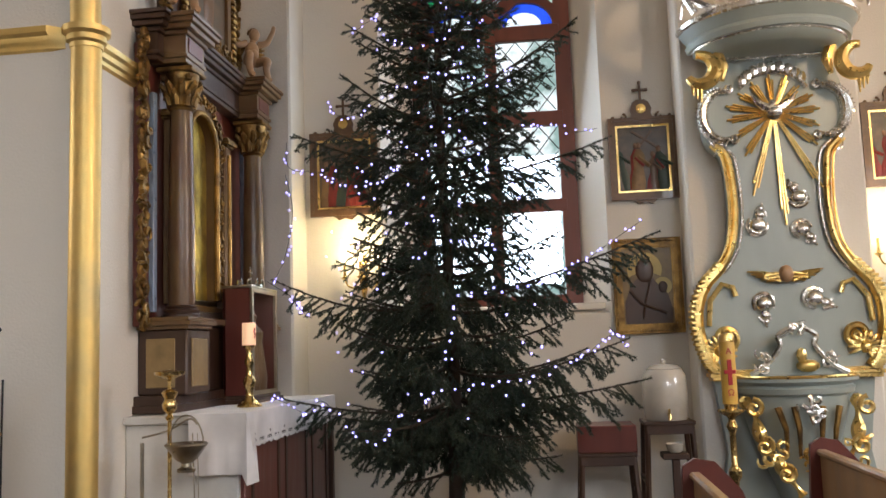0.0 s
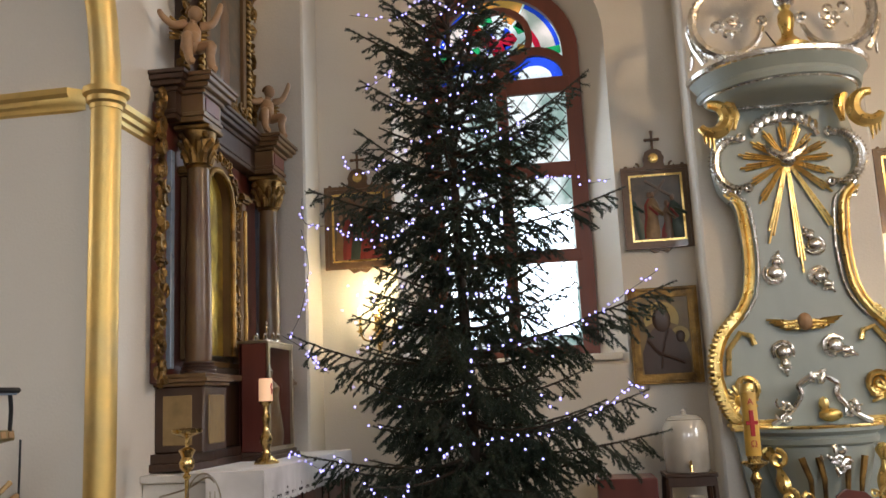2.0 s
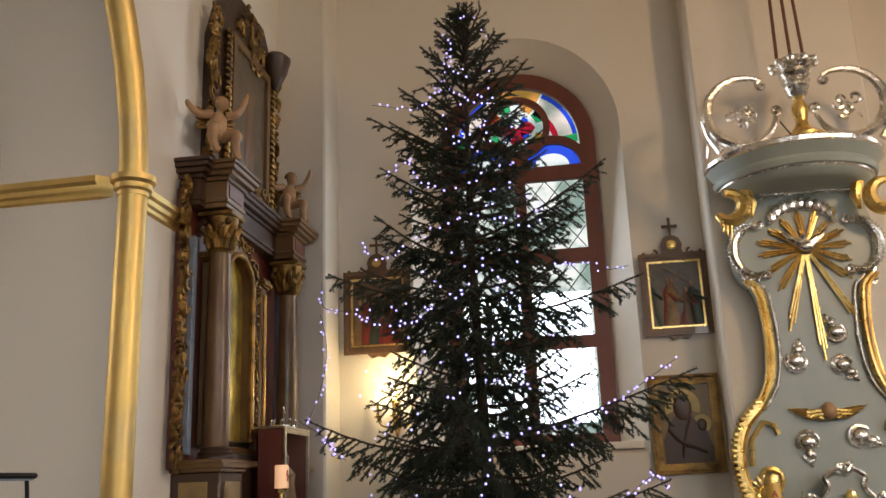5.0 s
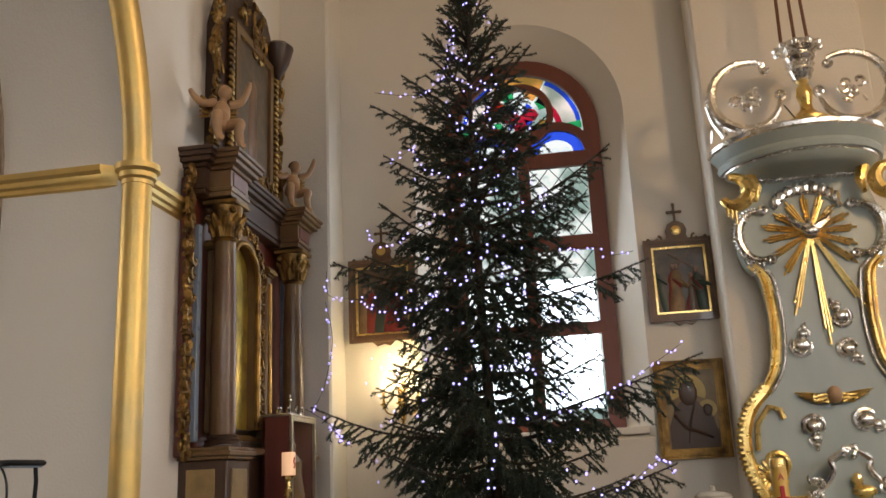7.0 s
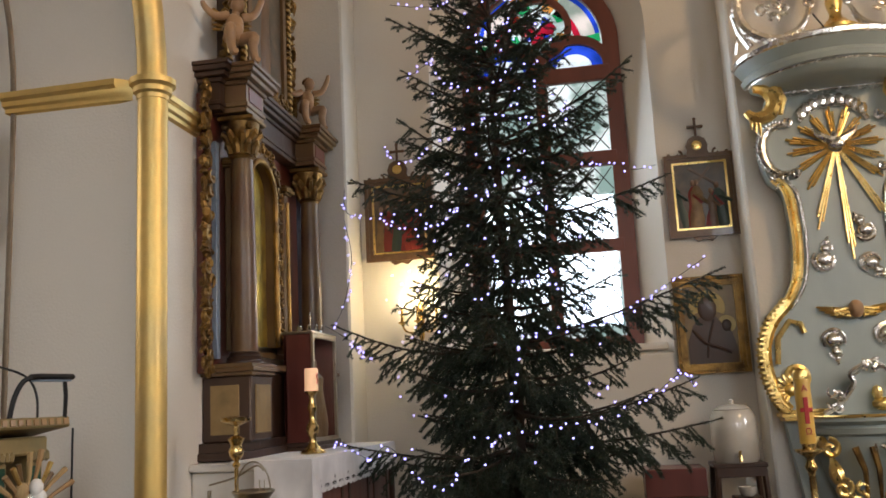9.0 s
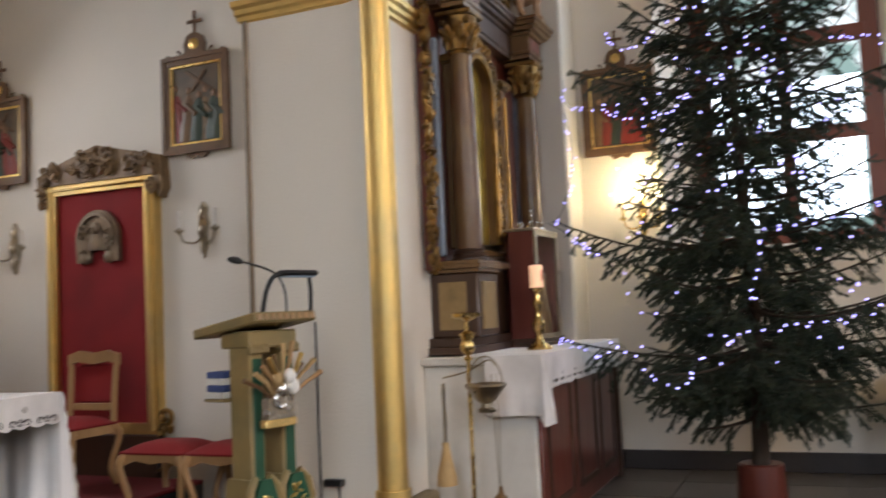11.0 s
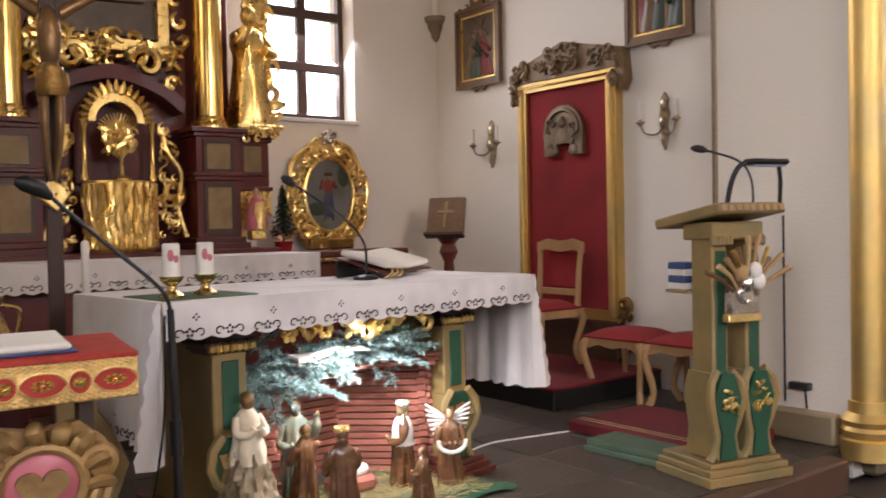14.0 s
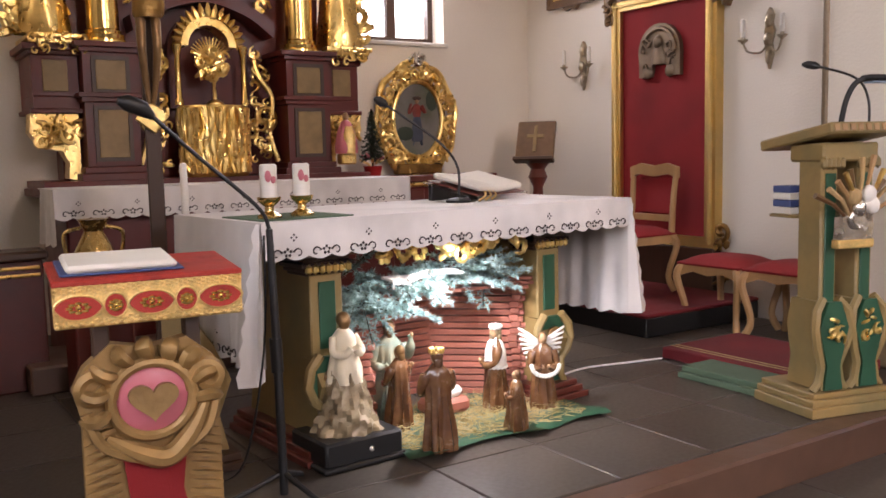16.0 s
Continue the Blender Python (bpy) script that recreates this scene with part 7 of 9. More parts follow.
def fir_sprigs():
    rngn = np.random.default_rng(4)
    t = thing("fir_branches", "pale blue-green fir branches lying on the crib roof", "fir branches")
    V, F = [], []
    wood = Mesh()
    COUNT[0] = 0
    starts = [((-3.92, 2.04, 0.79), 26, 0.28), ((-3.86, 2.56, 0.83), 30, 0.28), ((-3.80, 2.02, 0.72), 14, 0.24), ((-3.86, 2.36, 0.80), 14, 0.2)]
    for c, n, L in starts:
        for _ in range(n):
            d = rngn.normal(size=3) * [0.5, 1.0, 0.35] + [0.45, 0, -0.12]
            d /= np.linalg.norm(d)
            p0 = np.array(c) + rngn.normal(size=3) * [0.03, 0.08, 0.02]
            p1 = p0 + d * L * rngn.uniform(0.5, 1)
            if p1[2] < 0.58:
                p1[2] = 0.58
            wood.tube([tuple(p0), tuple(p1)], 0.003, 3)
            for u in (0.3, 0.5, 0.7, 0.85):
                s = np.cross(d, [0, 0, 1.0])
                for sg in (-1, 1):
                    q = p0 + (p1 - p0) * u
                    needles(V, F, q, q + (d * 0.6 + s * sg * 0.7) * 0.07, rngn, 420, 0.022, 0.006)
            needles(V, F, p0, p1, rngn, 420, 0.022, 0.006)
    me = bpy.data.meshes.new("needles")
    vv, ff = np.concatenate(V), np.concatenate(F)
    me.from_pydata(vv.tolist(), [], ff.tolist())
    me.materials.append(BLUENEEDLE)
    part("needles", me, None, t)
    part("twig_wood", wood, BARK, t, angle=0)


fir_sprigs()
star = [(0.075 * (1 if k % 2 == 0 else 0.42) * math.cos(radians(90 + 36 * k)), 0.075 * (1 if k % 2 == 0 else 0.42) * math.sin(radians(90 + 36 * k))) for k in range(10)]
t = thing("paper_star", "cream paper star with a long tail on the crib roof", "star", pose(-3.80, 2.20, 0.815, -62, 0, 80))
part("star", Mesh().slab(star, -0.006, 0.006), PAPER, t)
part("tail", Mesh().slab([(0.04, 0.02), (0.16, 0.055), (0.28, 0.05), (0.33, 0.01), (0.24, 0.02), (0.15, 0.018), (0.05, -0.025)], -0.004, 0.004), PAPER, t)

# straw and green cloth under the figures
me = Mesh()
n = 20
v = []
for i in range(n + 1):
    for j in range(n + 1):
        u, w = i / n, j / n
        edge = 0.02 * math.sin(9 * u) + 0.02 * math.sin(13 * w)
        v.append((-4.0 + 0.66 * u + edge, 1.95 + 1.06 * w + edge, FLOOR_S + 0.006 + 0.010 * (math.sin(17 * u + 5 * w) * math.sin(11 * w + 3 * u) + 1)))
f = [(i * (n + 1) + j, (i + 1) * (n + 1) + j, (i + 1) * (n + 1) + j + 1, i * (n + 1) + j + 1) for i in range(n) for j in range(n)]
fixture("green_ground_cloth", me.add(v, f), GREEN, "crumpled green cloth spread under the crib figures", "cloth", angle=60)
me = Mesh()
rs = random.Random(6)
for _ in range(2600):
    x, y, a = rs.uniform(-3.95, -3.42), rs.uniform(2.0, 2.92), rs.uniform(0, 6.28)
    L, z = rs.uniform(0.03, 0.08), FLOOR_S + 0.03 + rs.uniform(0, 0.02)
    dx, dy, dz = L * math.cos(a), L * math.sin(a), rs.uniform(-0.008, 0.012)
    me.add([(x - dy * 0.02, y + dx * 0.02, z), (x + dy * 0.02, y - dx * 0.02, z), (x + dx, y + dy, z + dz)], [(0, 1, 2)])
tagged(fixture("straw", me, STRAW, "loose straw strewn round the crib figures", "straw", angle=0), "", "", "", "stuff")


def statue_figure(x, y, h, turn, material, label, lean=0.0, hair=BRONZE, trim=CREAMROBE, wings=False, kneel=False, crown=False, cape=False, raised=False, beard=False, seed=1):
    """A glazed plaster figure: a robe in deep hanging folds, sleeved arms, head with hair; it faces local -y."""
    me, tones = Mesh(), []
    wide = 1.25 if kneel else 1.0
    rows = [(0.0, 0.150, 0.125), (0.03, 0.158, 0.132), (0.15, 0.150, 0.125), (0.32, 0.132, 0.112), (0.48, 0.122, 0.102), (0.60, 0.128, 0.098), (0.70, 0.134, 0.088), (0.76, 0.118, 0.076), (0.80, 0.075, 0.058), (0.835, 0.040, 0.040)]
    n, fine = 44, 22
    v = []
    for i in range(fine + 1):
        z = 0.835 * i / fine
        rx, ry = (float(np.interp(z, [r[0] for r in rows], [r[k] for r in rows])) for k in (1, 2))
        deep = 0.26 * (1 - z / 0.80) ** 0.7 + 0.05 if z < 0.80 else 0.02
        for k in range(n):
            a = 2 * math.pi * k / n
            bend = 1.1 * math.sin(3.2 * z + seed) + 0.5 * math.sin(a + seed)
            fold = 1 + deep * (0.55 * math.sin(6 * a + bend * 1.6) + 0.35 * math.sin(11 * a - 2.3 * z + seed) + 0.22 * math.sin(17 * a + 4 * z))
            v.append((rx * wide * fold * h * math.cos(a) + lean * z * h, ry * wide * fold * h * math.sin(a), z * h))
    me.add(v, [(i * n + k, i * n + (k + 1) % n, (i + 1) * n + (k + 1) % n, (i + 1) * n + k) for i in range(fine) for k in range(n)] + [tuple(range(n - 1, -1, -1))])
    hx = lean * h * 0.9
    # sleeves and forearms
    for s in (-1, 1):
        sh = (s * 0.115 * h + lean * 0.7 * h, 0, 0.735 * h)
        if raised and s > 0:
            line = smooth([sh, (0.19 * h, -0.05 * h, 0.62 * h), (0.20 * h, -0.14 * h, 0.74 * h), (0.20 * h, -0.16 * h, 0.84 * h)])
        else:
            line = smooth([sh, (s * 0.165 * h + lean * 0.6 * h, -0.04 * h, 0.58 * h), (s * 0.10 * h + lean * 0.5 * h, -0.13 * h, 0.54 * h), (s * 0.035 * h + lean * 0.5 * h, -0.16 * h, 0.57 * h)])
        me.tube(line, [h * (0.052 + 0.010 * math.sin(k * 0.7) - 0.0012 * k) for k in range(len(line))], 9)
    body = len(me.f)
    if cape:
        me.lathe([(0.150 * h, 0.50 * h), (0.160 * h, 0.56 * h), (0.150 * h, 0.68 * h), (0.112 * h, 0.77 * h), (0.055 * h, 0.83 * h)], (lean * h * 0.65, 0, 0), 18, squash=0.78)
        for k in range(16):
            a = 2 * math.pi * k / 16
            me.ball((lean * h * 0.65 + 0.152 * h * math.cos(a), 0.119 * h * math.sin(a), 0.51 * h), 0.022 * h, 6)
    if crown:
        for k in range(9):
            a = 2 * math.pi * k / 9
            me.ball((hx + 0.060 * h * math.cos(a), 0.062 * h * math.sin(a), 0.955 * h), (0.022 * h, 0.022 * h, 0.030 * h), 6)
        me.lathe([(0.066 * h, 0.925 * h), (0.070 * h, 0.945 * h), (0.060 * h, 0.95 * h)], (hx, 0, 0), 12)
    if wings:
        for s in (-1, 1):
            for k in range(7):
                me.ball((0, 0, 0), ((0.17 - 0.012 * k) * h, 0.016 * h, 0.024 * h), 6, pose(s * (0.17 - 0.008 * k) * h, 0.09 * h, (0.93 - 0.045 * k) * h, 0, -s * (34 - 9 * k), 0))
        for k in range(15):
            a = radians(180 + 180 * k / 14)
            me.ball((0.17 * h * math.cos(a), -0.16 * h, 0.58 * h + 0.13 * h * math.sin(a)), 0.030 * h, 6)
    light = len(me.f)
    me.ball((hx, -0.006 * h, 0.888 * h), (0.052 * h, 0.060 * h, 0.072 * h), 14)
    for hd in ((-0.036 if raised is False else 0.2, 0.57), (0.2 if raised else 0.036, 0.85 if raised else 0.57)):
        me.ball((hd[0] * h + lean * 0.5 * h, -0.17 * h, hd[1] * h), (0.020 * h, 0.022 * h, 0.028 * h), 7)
    face = len(me.f)
    me.ball((hx, 0.014 * h, 0.905 * h), (0.060 * h, 0.060 * h, 0.068 * h), 14)
    me.ball((hx, 0.040 * h, 0.845 * h), (0.050 * h, 0.032 * h, 0.062 * h), 10)
    if beard:
        me.ball((hx, -0.046 * h, 0.845 * h), (0.034 * h, 0.024 * h, 0.044 * h), 10)
    o = fixture("crib_figure", me, material, label, "statue", "crib figures", angle=55)
    for m in (trim, SKIN, hair):
        o.data.materials.append(m)
    for p in o.data.polygons:
        p.material_index = 0 if p.index < body else 1 if p.index < light else 2 if p.index < face else 3
    o.matrix_world = pose(x, y, FLOOR_S + 0.012, 0, 0, turn)
    return o


statue_figure(-3.37, 2.13, 0.43, -96, BROWNROBE, "glazed crib figure of a crowned king in a brown cloak", 0.03, hair=BROWNROBE, trim=GOLDROD, crown=True, seed=1)
statue_figure(-3.86, 2.17, 0.47, 68, GREENROBE, "glazed crib figure with raised hand in a grey-green robe", 0.02, raised=True, beard=True, seed=2)
statue_figure(-3.70, 2.13, 0.385, -75, BROWNROBE, "glazed crib figure of a shepherd in a brown robe", -0.02, seed=3)
statue_figure(-3.70, 2.65, 0.415, -25, BROWNROBE, "glazed crib figure of a king with white cape and turban", 0.05, hair=CREAMROBE, trim=WHITEWAX, cape=True, crown=True, beard=True, seed=4)
statue_figure(-3.40, 2.54, 0.275, -35, BROWNROBE, "kneeling glazed crib figure in a brown robe", 0.10, kneel=True, hair=BROWNROBE, seed=5)
statue_figure(-3.57, 2.83, 0.375, 62, BROWNROBE, "glazed crib angel with spread wings and garland", 0.0, trim=WHITEWAX, wings=True, seed=6)
t = thing("manger", "small straw-filled manger with the swaddled crib child", "manger", pose(-3.76, 2.40, FLOOR_S + 0.03))
part("trough", Mesh().box(-0.07, -0.11, 0.0, 0.07, 0.11, 0.07, 0.02), CRIBWOOD, t)
part("bundle", Mesh().ball((0, 0, 0.09), (0.05, 0.10, 0.04), 12).ball((0.01, -0.08, 0.11), (0.03, 0.03, 0.03), 10), WHITEWAX, t)


me = Mesh()
rg = random.Random(31)
for _ in range(1400):
    x, y, a, L = rg.uniform(-3.90, -3.40), rg.uniform(2.0, 2.92), rg.uniform(0, 6.28), rg.uniform(0.03, 0.07)
    z = FLOOR_S + 0.014 + rg.uniform(0, 0.012)
    me.tube([(x, y, z), (x + L * math.cos(a), y + L * math.sin(a), z + rg.uniform(0, 0.012))], 0.0016, 3)
tagged(part("straw", me, STRAW), "loose dry straw strewn on the crib cloth", "straw", "", "stuff")

# collection box with a kneeling figure
t = thing("collection_box", "black wooden collection box with a kneeling figure on top", "collection box", pose(-3.555, 1.80, FLOOR_S, 0, 0, 3) @ Matrix.Diagonal((0.86, 0.92, 0.86, 1)))
part("box", Mesh().box(-0.17, -0.19, 0.02, 0.17, 0.19, 0.135, 0.012), BLACK, t)
part("lid_moulding", Mesh().box(-0.185, -0.205, 0.0, 0.185, 0.205, 0.03, 0.01), BLACK, t)
part("lock", Mesh().ball((0.172, 0.03, 0.075), (0.006, 0.014, 0.014), 10), SILVER, t)
me = Mesh()
n, rows = 40, 18
v = []
for i in range(rows + 1):
    z = 0.135 + 0.30 * i / rows
    for k in range(n):
        a = 2 * math.pi * k / n
        r = 0.148 - 0.086 * (i / rows) ** 0.9
        r *= 1 + 0.10 * math.sin(5 * a + 9 * z * 6) * math.sin(23 * z + 2 * a) + 0.07 * math.sin(9 * a - 40 * z) + 0.04 * math.sin(17 * a + 60 * z)
        v.append((r * math.cos(a), r * math.sin(a), z))
me.add(v, [(i * n + k, i * n + (k + 1) % n, (i + 1) * n + (k + 1) % n, (i + 1) * n + k) for i in range(rows) for k in range(n)])
part("rock", me, ROCKPLASTER, t, "rocky painted plaster mound", None, 25)
me = Mesh()
n, rows = 36, 16
v = []
for i in range(rows + 1):
    z = 0.36 + 0.25 * i / rows
    r = float(np.interp(z, [0.36, 0.42, 0.50, 0.56, 0.59, 0.61], [0.085, 0.082, 0.058, 0.060, 0.045, 0.024]))
    for k in range(n):
        a = 2 * math.pi * k / n
        f2 = 1 + 0.10 * max(0, (0.58 - z) / 0.2) * (math.sin(6 * a + 14 * z) + 0.5 * math.sin(11 * a))
        v.append((r * f2 * math.cos(a), r * f2 * 0.9 * math.sin(a), z))
me.add(v, [(i * n + k, i * n + (k + 1) % n, (i + 1) * n + (k + 1) % n, (i + 1) * n + k) for i in range(rows) for k in range(n)])
for s in (-1, 1):
    me.tube(smooth([(0.0, s * 0.052, 0.572), (0.035, s * 0.068, 0.51), (0.075, s * 0.035, 0.50), (0.09, s * 0.01, 0.53)]), 0.018, 8)
part("statuette", me, WAX, t, "kneeling figure in a pale robe", None, 55)
part("dark_head", Mesh().ball((0.010, 0, 0.642), (0.029, 0.029, 0.040), 12).ball((0.0, 0, 0.653), (0.033, 0.033, 0.035), 12), BRONZE, t)


# ---- lectern ----
LECTERN = pose(-2.881, 3.963, 0, 0, 0, -14) @ pose(2.84, -3.94, 0)   # turned towards the nave, by an angle fitted to the camera's view


def lectern():
    rng = random.Random(41)
    t = thing("lectern", "olive and green painted wooden lectern with carved consoles", "lectern", LECTERN)
    part("base", stepped(Mesh(), 3.72, 4.16, 2.66, 3.02, FLOOR_S, [(0.03, 0.045), (0.015, 0.03), (-0.01, 0.025)]), OLIVE, t, "", TOEAST)
    for y in (3.84, 4.04):
        part("post", Mesh().box(-2.87, y - 0.045, 0.26, -2.72, y + 0.045, 1.30, 0.008), OLIVE, t)
        part("inlay", Mesh().box(-2.722, y - 0.028, 0.62, -2.712, y + 0.028, 1.24, 0.003), GREEN, t, "green painted inlay")
        sc = Mesh()
        for s in (-1, 1):
            sc.tube([(-2.705, y + s * 0.04, 0.68), (-2.69, y + s * 0.085, 0.63), (-2.68, y + s * 0.10, 0.55), (-2.69, y + s * 0.075, 0.46), (-2.70, y + s * 0.045, 0.38), (-2.70, y + s * 0.06, 0.30), (-2.705, y + s * 0.09, 0.265)], 0.021, 7)
        part("console_edge", sc, OLIVE, t)
        part("console", Mesh().slab([(y - 0.05, 0.27), (y + 0.05, 0.27), (y + 0.035, 0.38), (y + 0.08, 0.55), (y + 0.035, 0.67), (y - 0.035, 0.67), (y - 0.08, 0.55), (y - 0.035, 0.38)], 2.672, 2.70, TOEAST), GREEN, t)
        part("console_side", Mesh().slab([(2.68, 0.27), (2.90, 0.27), (2.88, 0.40), (2.91, 0.55), (2.88, 0.67), (2.72, 0.67), (2.685, 0.55), (2.70, 0.40)], y - 0.062, y + 0.062, Matrix(((-1, 0, 0, 0), (0, 1, 0, 0), (0, 0, 1, 0), (0, 0, 0, 1)))), OLIVE, t)
        me = Mesh()
        foliage(me, y - 0.035, 0.50, y + 0.035, 0.62, 2.675, 0.028, 9, rng, 0.02)
        part("gilded_flower", me, GOLD, t, "", TOEAST)
        me = Mesh()
        for k in range(5):
            me.ball((-2.705, y - 0.05 + 0.025 * k, 1.285), (0.022, 0.014, 0.03), 6)
        part("carved_capital", me, OLIVE, t)
    tilt = pose(-2.84, 3.94, 1.405, 0, -9, 0)
    desk = part("desk", Mesh().box(-0.235, -0.20, -0.028, 0.235, 0.20, 0.022, 0.008, tilt), OLIVE, t)
    part("desk_support", Mesh().box(-2.92, 3.785, 1.29, -2.70, 4.095, 1.375, 0.01), OLIVE, t)
    for k in range(9):
        part("dentil", Mesh().box(0.235, -0.19 + 0.043 * k, -0.018, 0.243, -0.163 + 0.043 * k, 0.012, 0.002, tilt), PALEWOOD, desk)
    part("side_shelf", Mesh().box(-3.02, 3.76, 1.035, -2.865, 3.885, 1.05, 0.003), OLIVE, t)
    # reading lamp and microphone fixed to the desk
    lp = part("reading_lamp", Mesh().tube(smooth([(-2.66, 3.83, 1.43), (-2.645, 3.845, 1.55), (-2.625, 3.875, 1.625), (-2.60, 3.92, 1.648)]), 0.012, 8), BLACK, t)
    part("lamp_stay", Mesh().tube([(-2.60, 4.09, 1.64), (-2.61, 4.11, 1.56), (-2.62, 4.115, 1.45)], 0.010, 8), BLACK, lp)
    part("lamp_head", Mesh().box(-2.64, 3.90, 1.633, -2.56, 4.13, 1.660, 0.012), BLACK, lp)
    part("lamp_tube", Mesh().box(-2.628, 3.92, 1.625, -2.572, 4.11, 1.634, 0.003), GREYBLUE, lp)
    mc = part("gooseneck", Mesh().tube(smooth([(-2.67, 4.0, 1.43), (-2.67, 3.99, 1.57), (-2.72, 3.96, 1.66), (-2.86, 3.885, 1.72)]), 0.006, 7), BLACK, t)
    part("microphone_head", Mesh().tube([(-2.855, 3.888, 1.718), (-2.875, 3.878, 1.725), (-2.905, 3.862, 1.732), (-2.925, 3.852, 1.735)], [0.010, 0.019, 0.018, 0.007], 10), BLACK, mc)


lectern()
for k in range(4):
    fixture("prayer_book", Mesh().box(-3.005, 3.765, 1.051 + 0.033 * k, -2.885, 3.88, 1.0825 + 0.033 * k, 0.004), (PAPER, BLUEBOOK)[k % 2], "small closed prayer book stacked on the lectern shelf", "book", "prayer books").matrix_world = LECTERN


def bouquet():
    rng = random.Random(12)
    t = thing("dried_bouquet", "dried flower bouquet in a silver basket tied to the lectern", "flower bouquet", pose(-2.715, 3.895, 1.05, 0, 0, -14))
    part("basket", Mesh().slab([(-0.085, -0.10), (0.085, -0.10), (0.095, -0.03), (0.05, 0.01), (0.02, 0.05), (-0.03, 0.02), (-0.08, 0.0)], -0.03, 0.02, TOEAST).tube(xz(spiral(0.0, -0.02, 0.07, 0.02, 0, 300, 12), -0.035), 0.012, 6, TOEAST), SILVER, t, "silvered openwork basket")
    part("fringe", Mesh().box(-0.02, -0.10, -0.14, 0.03, 0.10, -0.10, 0.006), BROCADEGOLD, t)
    for k in range(11):
        a = radians(25 + 130 * k / 10)
        L = rng.uniform(0.22, 0.34)
        dx = rng.uniform(0.0, 0.06)
        part("stalk", Mesh().tube([(0.01, 0, -0.04), (0.01 + dx, L * 0.6 * math.cos(a), L * 0.6 * math.sin(a) * 0.9), (0.01 + dx, L * math.cos(a), L * math.sin(a) * 0.9)], [0.005, 0.010, 0.014], 6), (PALEWOOD, BROOM, COLUMNWOOD, GOLD)[k % 4], t)
    for y, z, m in ((0.03, 0.10, WHITEWAX), (-0.02, 0.04, SILVER), (0.05, 0.05, WHITEWAX), (-0.05, 0.09, BROOM)):
        part("flower_head", Mesh().ball((0.06, y, z), (0.03, 0.035, 0.04), 10), m, t)


bouquet()
t = thing("reader_step", "low step covered with green and red carpet beside the lectern", "step")
part("green_carpet", stepped(Mesh(), 3.82, 4.60, 3.08, 3.62, FLOOR_S, [(0.03, 0.03), (0.0, 0.03)]), GREENCARPET, t, "", TOEAST)
part("red_runner", Mesh().box(-3.98, 4.05, FLOOR_S + 0.002, -3.05, 4.72, FLOOR_S + 0.066, 0.008), REDCARPET, t)
for y in (4.12, 4.16):
    part("runner_stripe", Mesh().box(-3.975, y, FLOOR_S + 0.064, -3.06, y + 0.012, FLOOR_S + 0.068), STRAW, t)
fixture("power_cable", Mesh().tube(smooth([(-3.95, 3.16, FLOOR_S + 0.008), (-4.05, 3.5, FLOOR_S + 0.008), (-4.0, 3.8, FLOOR_S + 0.008), (-3.95, 4.02, FLOOR_S + 0.008)]), 0.006, 6), LINEN, "white power cable lying on the stone floor", "cable")
fixture("wall_conduit", Mesh().tube([(-3.06, PIER_Y - 0.012, 0.36), (-3.06, PIER_Y - 0.012, 1.40)], 0.006, 6).box(-3.02, PIER_Y - 0.05, 0.44, -2.90, PIER_Y, 0.48, 0.006).tube([(-2.93, PIER_Y - 0.03, 0.44), (-2.92, PIER_Y - 0.03, 0.34)], 0.006, 6), BLACK, "thin cable and socket on the white pier", "cable")


